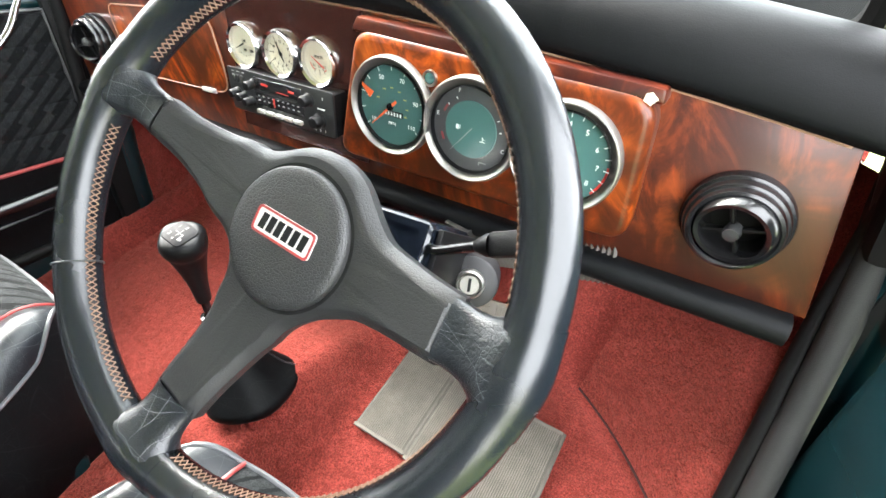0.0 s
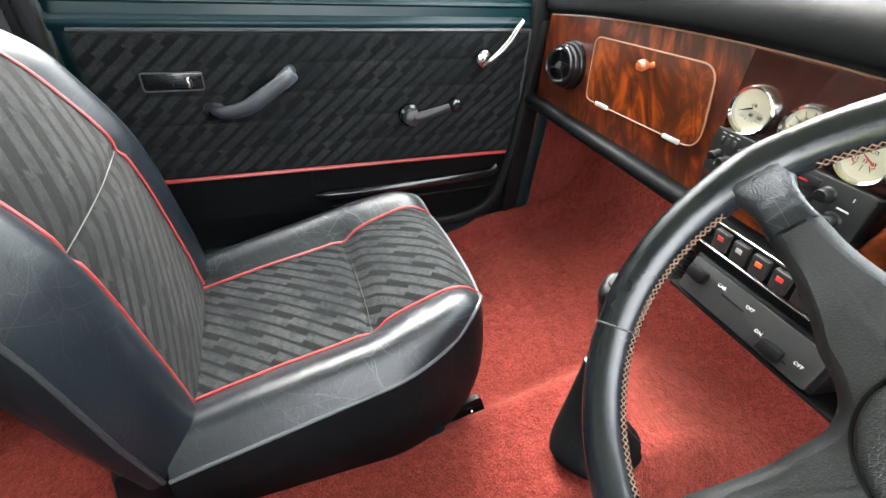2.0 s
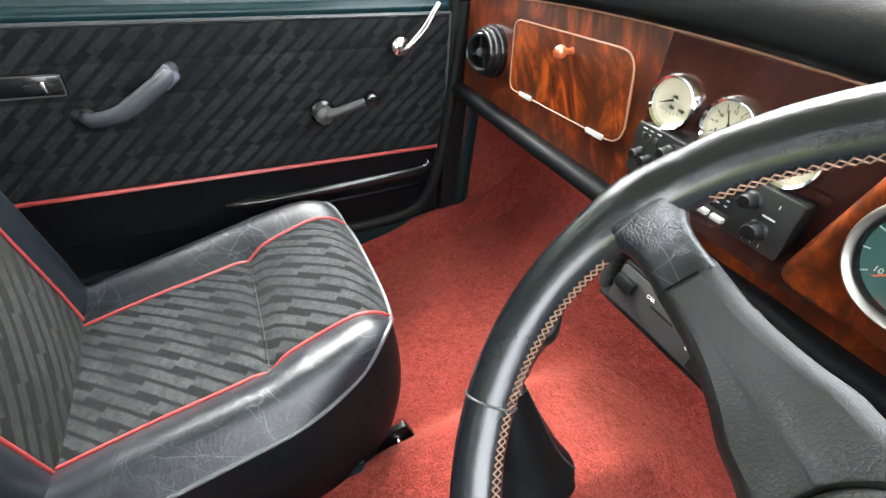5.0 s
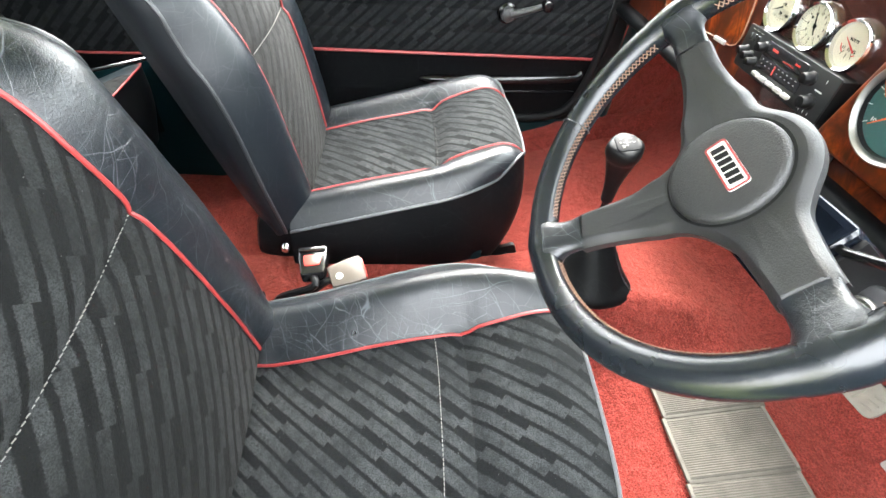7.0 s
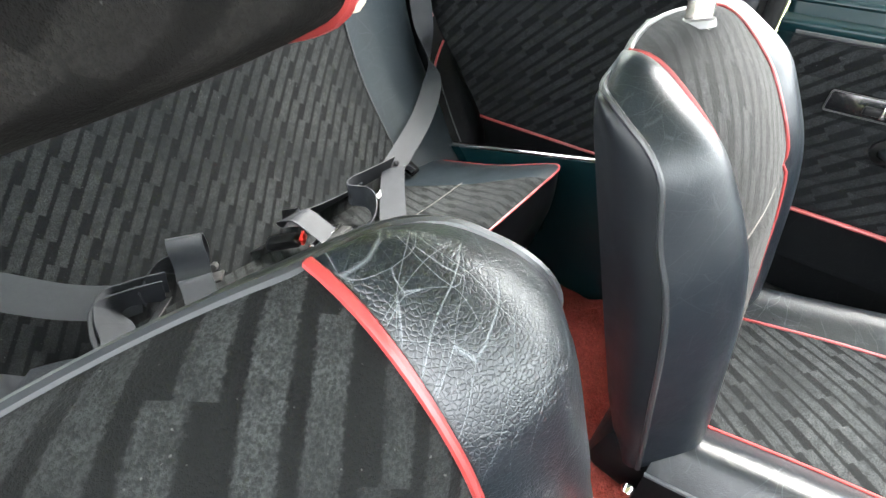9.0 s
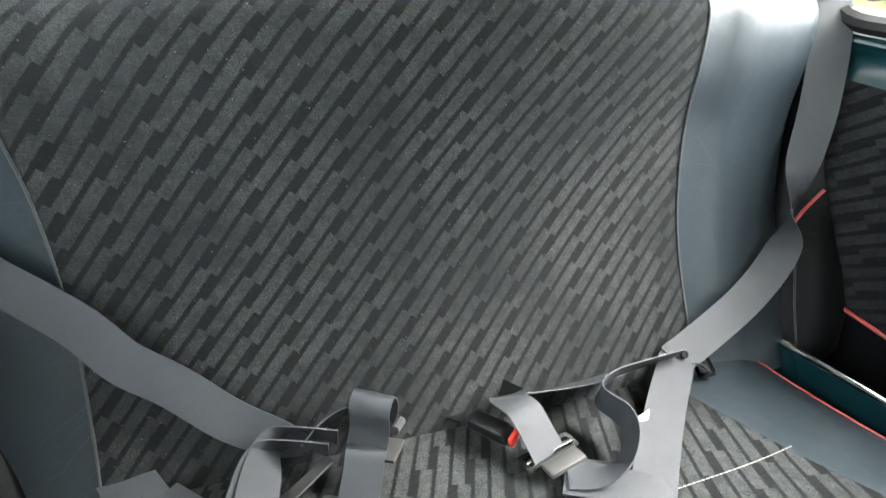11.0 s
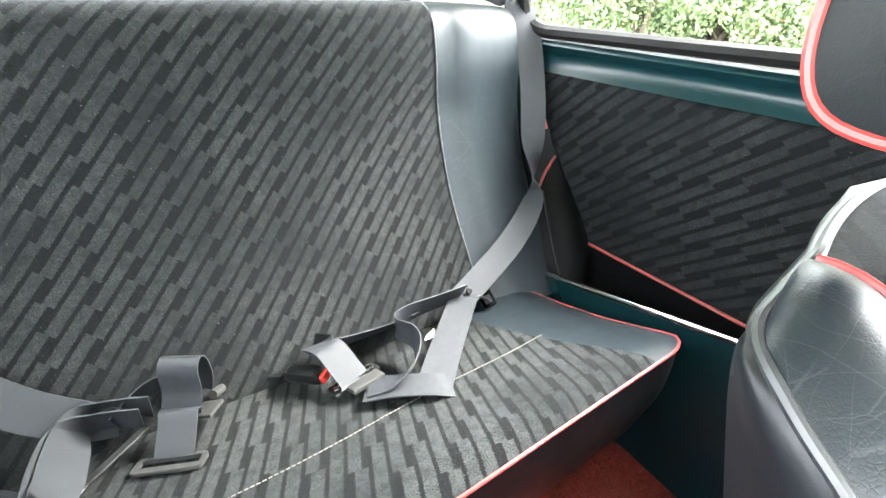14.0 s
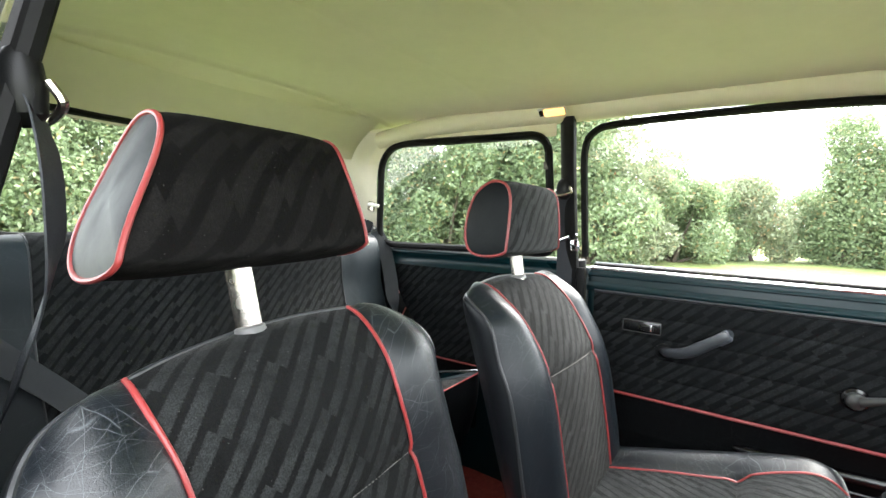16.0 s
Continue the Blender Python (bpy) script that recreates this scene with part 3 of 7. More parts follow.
# body sides: sill, posts and rails round the openings
def side_x(z, side, y=0.0):
    """The inside of the body leans in above the waist and narrows to the rear."""
    d = 0.632 - 0.078 * smooth01((z - 0.68) / 0.40) - 0.075 * smooth01((-0.42 - y) / 1.0) ** 0.8 * lerp(0.33, 1.0, smooth01((z - 0.32) / 0.36))
    return CX + side * d


def rail(pts, r, flat=1.0, n=10):
    return tube(spline(pts, 6), r, n, flat=flat)


def body_side(side):
    nm = "left" if side < 0 else "right"
    s = side

    def P(y, z, o=0.0):
        return (side_x(z, s, y) + s * o, y, z)
    whole(f"sill_{nm}", rbox(0.10, 1.02, 0.13, 0.02, pose(CX + s * 0.672, -0.02, 0.115)), TEAL, "dark green painted door sill", "sill", "structure")
    whole(f"sill_seal_{nm}", tube(spline([P(0.43 if s < 0 else 0.478, 0.66, -0.004 if s < 0 else 0.018), *([P(0.415, 0.50, -0.004), P(0.395, 0.34, -0.004), P(0.36, 0.235, -0.004), P(0.29, 0.196, -0.004)] if s < 0 else [P(0.462, 0.50, 0.020), P(0.422, 0.36, 0.023), P(0.384, 0.25, 0.023), P(0.33, 0.200, 0.018)]), P(0.1, 0.188, -0.004),
                                          P(-0.30, 0.186, -0.004), P(-0.42, 0.20, -0.004), P(-0.455, 0.27, -0.004), P(-0.465, 0.5, -0.004), P(-0.47, 0.70, -0.004)], 8), 0.0125, 10),
          RUBBER_DARK, "black rubber seal round the door opening", "door seal", "structure")
    whole(f"post_front_{nm}", rail([P(0.455, 0.12, 0.02 if s < 0 else 0.07), P(0.47, 0.45, 0.02 if s < 0 else 0.065), P(0.485, 0.70, 0.02)], 0.03), TEAL, "dark green front door post", "post", "structure")
    whole(f"windscreen_post_{nm}", rail([P(0.49, 0.70, 0.01), P(0.37, 0.90), P(0.24, 1.10, -0.01)], 0.021), BLACK, "black trimmed windscreen post", "post", "structure")
    whole(f"post_centre_{nm}", joined(rail([P(-0.485, 0.10, 0.035), P(-0.495, 0.45, 0.035), P(-0.50, 0.72, 0.025)], 0.035), rail([P(-0.503, 0.70, 0.012 if s < 0 else 0.03), P(-0.503, 0.92, 0.012 if s < 0 else 0.042), P(-0.50, 1.115, 0.0 if s < 0 else 0.03)], 0.034, 0.55)),
          RUBBER_DARK, "dark post between door and rear side window", "post", "structure")
    whole(f"cantrail_{nm}", rail([P(0.24, 1.115), P(-0.1, 1.13), P(-0.5, 1.128), P(-0.9, 1.118), P(-1.14, 1.085, 0.0)], 0.030), HEADLINER, "cream roof rail above the doors", "roof rail", "structure")
    dz = 0.0 if s < 0 else 0.045
    whole(f"window_seal_{nm}", tube(spline([P(-0.458 - dz, 0.735, -0.004), P(-0.455 - dz, 0.90, -0.004), P(-0.45 - dz, 1.02, -0.004), P(-0.425 - dz, 1.068, -0.004), P(-0.35, 1.083, -0.004),
                                            P(-0.05, 1.088, -0.004), P(0.17, 1.078, -0.004), P(0.225, 1.05, -0.004), P(0.335, 0.90, -0.004), P(0.44, 0.735, -0.004)], 6), 0.010, 8),
          RUBBER_DARK, "black rubber channel round the door window", "window seal", "structure")
    q = [(-0.558, 0.735), (-0.548, 1.070), (-1.118, 1.068), (-1.203, 0.728)]
    qo = rounded(q, [0.03, 0.06, 0.12, 0.06], 8)
    whole(f"quarter_window_seal_{nm}", tube([P(y, z, -0.004) for y, z in qo], 0.012, 8, True), RUBBER_DARK, "black rubber seal of the rear side window", "window seal", "structure")
    gl = whole(f"window_quarter_{nm}", slab(qo, 0.004, Matrix(((0, 0, 1, 0), (1, 0, 0, 0), (0, 1, 0, 0), (0, 0, 0, 1)))), GLASS, "clear glass of the rear side window", "window", "structure")
    for v in gl.data.vertices:
        v.co.x = side_x(v.co.z, s, v.co.y) + v.co.x * s
    gl.visible_shadow = False
    whole(f"quarter_rail_{nm}", grid(lambda u, v: Vector(P(lerp(-0.49, -1.20, u), lerp(0.662, 0.722, v), curve1([(0, -0.012), (0.25, -0.002), (0.5, 0.0), (0.78, -0.010), (1, 0.010)], v))), 24, 16), TEAL, "dark green waist rail under the rear side window", "waist rail", "structure")
    whole(f"quarter_ledge_{nm}", tube([P(y, 0.7165, 0.004) for y in (-0.5, -0.7, -0.9, -1.1, -1.18)], 0.008, 8), GREY_TRIM, "grey seal under the rear side window", "seal", "structure")

    def above(u, v):
        y = lerp(-1.20, -0.53, u)
        return P(y, lerp(1.064 - 0.06 * smooth01((-1.06 - y) / 0.12), 1.125, v), -0.002)
    whole(f"window_header_{nm}", grid(above, 20, 6), HEADLINER, "cream headlining above the rear side window", "headlining", "structure")

    def corner(u, v):
        z = lerp(0.69, 1.115, v)
        yb = curve1([(0.69, -1.218), (0.74, -1.212), (0.90, -1.182), (1.02, -1.138), (1.064, -1.06), (1.115, -1.03)], z)
        xs, ys, _ = P(yb, z)
        xe, ye = 0.068 + s * lerp(0.440, 0.405, v), lerp(-1.385, -1.29, v)
        a = u * math.pi / 2
        return (lerp(xs, xe, 1 - math.cos(a)), lerp(ys, ye, math.sin(a)), z)
    whole(f"corner_post_{nm}", grid(corner, 14, 20), CREAM, "cream trimmed rear corner post", "corner post", "structure")


body_side(-1)
body_side(1)
whole("jamb_left", rbox(0.036, 0.052, 0.64, 0.006, pose(-0.612, 0.430, 0.40)), RUBBER_DARK, "black rubber covered door jamb", "door jamb", "structure")
whole("dash_end_right", rbox(0.040, 0.075, 0.150, 0.012, pose(0.690, 0.478, 0.655, 0, -8)), RUBBER_DARK, "black trim between dashboard and windscreen post", "trim", "structure")
whole("jamb_right", rbox(0.030, 0.050, 0.64, 0.006, pose(0.722, 0.470, 0.40)), RUBBER_DARK, "black rubber covered door jamb", "door jamb", "structure")

whole("door_seal_right", tube(spline([(0.688, 0.474, 0.64), (0.700, 0.448, 0.50), (0.706, 0.408, 0.36), (0.708, 0.364, 0.25), (0.704, 0.300, 0.200)], 8), 0.0150, 10), GREY_RUBBER, "grey rubber outer seal of the door opening", "door seal", "structure")
whole("seal_flange_right", grid(lambda u, v: (lerp(0.678, 0.76, u), curve1(KICK_EDGE, lerp(0.09, 0.64, v)) + lerp(0.004, 0.02, u), lerp(0.09, 0.64, v)), 4, 24), RUBBER_DARK, "black flange behind the door seals", "door jamb", "structure")

# roof
def roof_z(x, y):
    k = (x - CX) / 0.56
    e = smooth01((-1.02 - y) / 0.34)
    f = smooth01((y - 0.10) / 0.16)
    return 1.178 - 0.050 * abs(k) ** 3 - 0.055 * e - 0.045 * f + 0.0025 * noise.noise((x * 4, y * 5, 2))


def head_at(u, v):
    x, y = lerp(CX - 0.575, CX + 0.575, u), lerp(-1.36, 0.27, v)
    seam = min(abs(y - c) for c in (-1.30, -1.115, -0.69, -0.40, -0.14))
    return (x, y, roof_z(x, y) - (0.005 if y < -0.9 else 0.0012) * math.exp(-(seam / 0.007) ** 2) + (0.002 if y < -0.9 else 0.0005) * math.exp(-((seam - 0.02) / 0.012) ** 2) + 0.0012 * noise.noise((x * 9, y * 26, 5)) * math.exp(-seam / 0.03))


whole("ceiling", grid(head_at, 60, 330), HEADLINER, "cream vinyl headlining with cross seams", "headlining", "structure")
whole("roof_skin", grid(lambda u, v: (lerp(CX - 0.62, CX + 0.62, u), lerp(-1.42, 0.30, v), 1.225 - 0.07 * abs(2 * u - 1) ** 3 - 0.05 * abs(2 * v - 1) ** 4), 24, 24), TEAL, "dark green painted steel roof", "roof", "structure")

# rear window, shelf and rear wall
RWX = 0.068                     # middle of the rear window
rw = rounded([(-0.450, 0.0), (0.450, 0.0), (0.420, 0.290), (-0.420, 0.290)], 0.075, 8)


def rw_pt(x, h, o=0.0):
    return Vector((RWX + x, -1.40 + 0.30 * h + 0.30 * x * x + o, 0.758 + h * 0.96))


long_rw = [p for i in range(len(rw)) for p in [tuple(Vector(rw[i]).lerp(Vector(rw[(i + 1) % len(rw)]), k / 6)) for k in range(6)]]
whole("rear_window_seal", tube([rw_pt(x, h) for x, h in long_rw], 0.009, 8, True), RUBBER_DARK, "black rubber seal of the rear window", "window seal", "structure")
g = whole("window_rear", grid(lambda u, v: rw_pt(lerp(-0.436, 0.436, u), lerp(0.0, 0.285, v)), 16, 8), GLASS, "clear curved glass rear window", "window", "structure")
g.visible_shadow = False
SHELF = plain("grey_shelf_cloth", (0.11, 0.11, 0.105), 0.8, 0, 0.15, 60, 0.3)
whole("rear_shelf", grid(lambda u, v: (CX + lerp(-0.53, 0.53, u), lerp(-1.20, -1.41, v) + 0.24 * lerp(-0.53, 0.53, u) ** 2 * v, 0.742 + 0.004 * v), 20, 8), SHELF, "grey trimmed parcel shelf behind the rear seat", "parcel shelf", "structure")
for i in range(2):
    whole("shelf_upstand", grid(lambda u, v: rw_pt(lerp(-0.43, -0.004, u) if i == 0 else lerp(0.004, 0.43, u), -0.05 + 0.045 * v, 0.012), 12, 3), SHELF, "grey trim strip under the rear window", "trim", "structure")
    whole("speaker_pod", lathe([(0.0, 0.035), (0.03, 0.033), (0.055, 0.024), (0.07, 0.0)], 28, pose(CX - 0.145 + 0.42 * i, -1.265, 0.732)), plain("white_pod", (0.45, 0.45, 0.44), 0.5), "white domed speaker pod on the parcel shelf", "speaker", "", "shelf speakers")
whole("rear_wall", rbox(1.16, 0.03, 0.74, 0.02, pose(CX, -1.45, 0.37)), TEAL, "dark green rear body panel", "body panel", "structure")
whole("rear_header", grid(lambda u, v: rw_pt(lerp(-0.49, 0.49, u), lerp(0.275, 0.40, v), 0.002 + 0.10 * v * v), 20, 8), HEADLINER, "cream headlining above the rear window", "headlining", "structure")
for s, nm in ((-1, "left"), (1, "right")):
    whole(f"rear_flank_{nm}", rbox(0.03, 1.02, 0.66, 0.01, pose(CX + s * 0.668, -0.97, 0.37, 0, 0, s * -3.5)), TEAL, "dark green outer rear body side", "body panel", "structure")

# windscreen and what closes the front
ws = rounded([(-0.60, 0.0), (0.60, 0.0), (0.535, 0.50), (-0.535, 0.50)], 0.05, 6)
WSM = Matrix.Translation((CX, 0.615, 0.725)) @ Matrix(((1, 0, 0, 0), (0, 0, -1, 0), (0, 1, 0, 0), (0, 0, 0, 1))) @ pose(0, 0, 0, 43)
g = whole("window_windscreen", slab(ws, 0.005, WSM), GLASS, "clear windscreen glass", "windscreen", "structure")
g.visible_shadow = False
whole("windscreen_seal", tube([WSM @ Vector((x, y, 0)) for x, y in ws], 0.014, 8, True), RUBBER_DARK, "black rubber seal of the windscreen", "window seal", "structure")
whole("windscreen_header", rail([(CX - 0.55, 0.26, 1.09), (CX, 0.27, 1.105), (CX + 0.55, 0.26, 1.09)], 0.026), HEADLINER, "cream rail above the windscreen", "roof rail", "structure")
whole("bonnet", grid(lambda u, v: (CX + lerp(-0.66, 0.66, u), lerp(0.66, 1.35, v), 0.70 - 0.10 * abs(2 * u - 1) ** 4 - 0.10 * v**2), 20, 16), TEAL, "dark green painted bonnet beyond the windscreen", "bonnet", "structure")

# ---------------------------------------------------------------- front seats
BACK = [(0.0, -0.315, 0.235), (0.14, -0.335, 0.36), (0.30, -0.372, 0.525), (0.40, -0.428, 0.622), (0.465, -0.480, 0.672), (0.51, -0.520, 0.694), (0.56, -0.566, 0.690)]
BACK_Y = [(w, y) for w, y, z in BACK]
BACK_Z = [(w, z) for w, y, z in BACK]
WTOP = 0.552                    # top of the cloth panel at its middle
WT2 = 0.532                     # top of the bolsters
SHOULDER = 0.040                # width of the bolster at its top


def back_frame(w):
    y, z = curve1(BACK_Y, w), curve1(BACK_Z, w)
    e = 0.004
    dy, dz = curve1(BACK_Y, w + e) - curve1(BACK_Y, w - e), curve1(BACK_Z, w + e) - curve1(BACK_Z, w - e)
    t = Vector((0, dy, dz)).normalized()
    return Vector((0, y, z)), t, Vector((0, t.z, -t.y))


CORNER = (0.150, 2.6)           # length and squareness of the shoulder


def back_half(w):
    base = 0.228 - 0.012 * max(0, 0.12 - w) / 0.12 - 0.004 * smooth01((w - 0.2) / 0.25)
    rc, ex = CORNER
    k = min(1.0, max(0.0, (w - WT2 + rc) / rc))
    s_ = seam_x(WT2) + SHOULDER
    return s_ + (base - s_) * max(0.0, 1 - k**ex) ** (1 / ex)


SEAM = 0.130


def seam_x(w):
    return SEAM + 0.003 * math.sin(w * 9) + 0.010 * smooth01((w - 0.36) / 0.13)


def back_pt(u, w, push=0.0):
    """A point of the backrest's front at u (-1..1 across) and w (metres up)."""
    o, t, nn = back_frame(w)
    W, S = back_half(w), seam_x(w)
    x = u * W
    a = abs(x)
    top = smooth01((w - 0.40) / 0.085)
    if a <= S:
        d = 0.007 * math.cos(a / S * math.pi / 2) - 0.004
        d -= 0.006 * math.exp(-(((w - 0.30 + 0.05 * (x / S) * 0) / 0.008) ** 2))
    else:
        k = (a - S) / max(1e-4, W - S)
        amp = lerp(0.024, 0.013, top) * min(1.0, (W - S) / 0.065)
        d = amp * math.sin(min(1, k * 1.25) * math.pi * 0.62) - lerp(0.062, 0.030, smooth01((w - 0.34) / 0.12)) * min(1.0, (W - S) / 0.065) * k**2.6 - 0.004
    if push:
        d += push
    p = o + nn * d
    p.x = x
    return p


CUSH_REAR, FULL = -0.335, -0.006    # rear end of the cushion, extra height of its bolsters


def seat_cushion_h(y):
    return curve1([(-0.34, 0.246), (-0.20, 0.284), (-0.062, 0.317), (-0.030, 0.338), (0.02, 0.360), (0.08, 0.378), (0.12, 0.378)], y)


def cush_pt(u, v, sag=0.0):
    x = u * 0.222 * (1 - 0.15 * max(0.0, (v - 0.72) / 0.28) ** 1.9 * abs(u) ** 3)
    yf = 0.116 - 0.066 * abs(u) ** 4 - 0.7 * sag
    y = lerp(CUSH_REAR, yf, v)
    h = seat_cushion_h(y)
    a = abs(u) * 0.222
    if a <= 0.122:
        z = h + 0.005 * math.cos(a / 0.122 * math.pi / 2) - 0.008 * math.exp(-(((y + 0.055) / 0.012) ** 2))
    else:
        k = (a - 0.122) / 0.1
        front = smooth01((y + 0.06) / 0.12)
        # the side bolsters run straight to the front roll, above the sunken middle
        h += max(0.0, min(0.378, 0.262 + 0.276 * (y + 0.34)) - h) * smooth01(k / 0.8)
        z = h + lerp(0.025, 0.021, front) * math.sin(min(1, k * 1.15) * math.pi * 0.70) - (lerp(0.042, 0.040, front) - FULL) * k**3
    z -= (0.030 - 0.028 * u**4) * max(0.0, (v - 0.86) / 0.14) ** 2
    z -= 0.6 * sag * smooth01((-0.10 - y) / 0.22)
    z -= sag * math.exp(-((x / 0.19) ** 4)) * smooth01((0.16 - y) / 0.2)
    return Vector((x, y, z))


# outline of the headrest's end, from its front foot upwards: flat to the front, round behind
HEAD_SECTION = [(0.040, -0.075), (0.047, -0.055), (0.047, 0.02), (0.040, 0.062), (0.020, 0.080), (-0.012, 0.078), (-0.045, 0.050), (-0.060, 0.0), (-0.058, -0.05), (-0.040, -0.078), (0.0, -0.084)]


def front_seat(label, M, sag, group, back_dy=0.0, lean=None):
    seat = thing("bucket_seat", label, "car seat", M @ Vector((0, -0.1, 0.08)), group)
    P = lambda g: moved(g, M)
    # cushion
    cushion = part("cushion_panel", P(grid(lambda u, v: (cush_pt(lerp(-0.5495, 0.5495, u), v, sag), (lerp(-0.122, 0.122, u), v * 0.45)), 24, 44)), CLOTH_CUSHION, seat, "striped dark cloth panel with a stitched cross seam")
    for s in (-1, 1):
        part("cushion_bolster", P(grid(lambda u, v: cush_pt(s * lerp(0.5495, 1.0, u), v, sag), 18, 44)), LEATHER, seat, "creased black leather side bolster")
        part("red_piping", P(tube([cush_pt(s * 0.5495, v / 40, sag) + Vector((0, 0, 0.0014)) for v in range(41)], 0.0025, 8)), PIPE_RED, seat, "red piping")
    part("stitching", P(joined(*[tube([cush_pt(lerp(-0.54, 0.54, k / 44), 0.6235, sag) + Vector((0, 0, 0.0012)), cush_pt(lerp(-0.54, 0.54, (k + 0.65) / 44), 0.6235, sag) + Vector((0, 0, 0.0008))], 0.0006, 5) for k in range(44)])), THREAD, cushion, "pale stitching")
    rim = [cush_pt(-1, v / 30, sag) for v in range(31)] + [cush_pt(lerp(-1, 1, u / 40), 1, sag) for u in range(1, 40)] + [cush_pt(1, 1 - v / 30, sag) for v in range(31)]
    part("edge_piping", P(tube(rim, 0.0029, 8)), PIPE_GREY, seat, "grey edge piping")

    def skirt(u, v):
        q = rim[min(len(rim) - 1, round(u * (len(rim) - 1)))]
        b = Vector((q.x * 0.95, min(q.y, lerp(q.y, 0.02, 0.5)) if q.y > 0.0 else q.y, 0.112 if lean else 0.086))
        p = q.lerp(b, v)
        bulge = 0.018 * math.sin(v * math.pi)
        p.x += bulge * (1 if q.x > 0 else -1) * min(1, abs(q.x) / 0.2)
        p.y += bulge * 1.6 * smooth01(q.y / 0.08)
        return p
    part("cushion_skirt", P(grid(skirt, len(rim) - 1, 10)), LEATHER_SIDE, seat, "black vinyl cushion side")
    part("seat_base", P(joined(rbox(0.38, 0.36, 0.05, 0.01, pose(0, -0.15, 0.12)), rbox(0.10, 0.06, 0.10, 0.008, pose(0.165, 0.0, 0.135, -12)))), TEAL, seat, "dark painted steel seat base")
    for s in (-1, 1):
        br = part("hinge_bracket", P(joined(rbox(0.006, 0.075, 0.055, 0.008, pose(s * 0.165, 0.09, 0.118, 20)), rbox(0.03, 0.04, 0.006, 0.002, pose(s * 0.165, 0.11, 0.092)))), STEEL if s < 0 else BLACK, seat, "black steel hinge bracket")
        part("bolt", P(lathe([(0.0, 0.011), (0.006, 0.010), (0.0075, 0.004), (0.0075, 0)], 12, pose(s * 0.168, 0.10, 0.125, 0, s * 90))), CHROME, br)
        if s > 0 and lean is None:
            part("pivot_bolt", P(lathe([(0.0, 0.012), (0.006, 0.011), (0.009, 0.004), (0.009, 0)], 14, pose(s * 0.240, -0.343, 0.216, 0, s * 90))), CHROME, seat, "bright domed pivot bolt")
    # backrest
    MB = M @ pose(0, back_dy, 0)
    tip = 0.037 if lean else 0.0

    def P(g):
        out = []
        for v in g[0]:
            wide = max(0.0, abs(v[0]) - 0.136) * 0.34 * (1 if v[0] > 0 else -1) if lean else 0.0
            out.append(MB @ Vector((v[0] + wide, v[1] + tip * smooth01((v[2] - 0.50) / 0.17), v[2] + 0.2 * tip * smooth01((v[2] - 0.58) / 0.10))))
        return out, g[1], g[2]

    def panel_at(u, v):
        a = lerp(-1, 1, u)
        w = v * (WT2 + (WTOP - WT2) * (1 - a * a))
        return back_pt(a * seam_x(w) / back_half(w), w), (a * 0.13, w)
    panel = part("backrest_panel", P(grid(panel_at, 24, 60)), CLOTH_BACK, seat, "striped dark cloth panel with a stitched cross seam")
    for s in (-1, 1):
        part("backrest_bolster", P(grid(lambda u, v: back_pt(s * lerp(seam_x(v * WT2) / back_half(v * WT2), 1, u), v * WT2), 20, 60)), LEATHER if lean else LEATHER_BACK, seat, "creased black leather side bolster")
        part("red_piping", P(tube([back_pt(s * seam_x(WT2 * v / 50) / back_half(WT2 * v / 50), WT2 * v / 50, 0.0016) for v in range(51)], 0.0025, 8)), PIPE_RED, seat, "red piping")
    part("stitching", P(joined(*[tube([back_pt(lerp(-0.56, 0.56, k / 44), 0.300, 0.002), back_pt(lerp(-0.56, 0.56, (k + 0.65) / 44), 0.300, 0.0008)], 0.0006, 5) for k in range(44)])), THREAD, panel, "pale stitching")
    ws_ = [WT2 * (1 - (1 - v / 60) ** 2.2) for v in range(61)]
    edge = [back_pt(-1, w) for w in ws_] + [panel_at(u / 30, 1.0)[0] for u in range(1, 30)] + [back_pt(1, w) for w in reversed(ws_)]
    part("edge_piping", P(tube(edge, 0.0032, 8)), PIPE_DARK, seat, "dark edge piping")

    def shell(u, v):
        i = min(len(edge) - 1, round(u * (len(edge) - 1)))
        q = edge[i]
        w = ws_[min(60, i, len(edge) - 1 - i)]
        nn = Vector((0, 0.955, 0.297))
        # the back is flat and upright, so the side is deep below and runs out at the shoulder
        depth = max(0.008, min(0.100, (q.y - lerp(-0.395, -0.545, (q.z - 0.235) / 0.455)) / 0.955))
        r = q - nn * depth * min(1, v * 2)
        tp = 0.05 + 1.2 * depth
        r.x *= 1 - tp * smooth01(v * 2 - 0.2)
        if v > 0.5:
            k = (v - 0.5) * 2
            c = Vector((0, r.y, r.z))
            r = r.lerp(c, k) - nn * 0.006 * math.sin(k * math.pi / 2)
        else:
            r.x += 0.005 * math.sin(v * 2 * math.pi) * (1 if q.x > 0 else -1)
        return r
    part("backrest_shell", P(grid(shell, len(edge) - 1, 14)), LEATHER_SHELL, seat, "black vinyl sides and back")
    part("backrest_foot", P(rbox(0.43, 0.09, 0.10, 0.02, pose(0, -0.375, 0.205, -10))), LEATHER_SIDE, seat)
    # headrest
    o, t, nn = back_frame(0.532 if lean else 0.505)
    base = o - nn * 0.004
    up = Vector((0, -0.18, 1)).normalized()
    part("headrest_post", P(tube([base - up * 0.05, base + up * 0.10], 0.011, 12, flat=1.4)), CHROME_WORN, seat, "worn chrome headrest post")
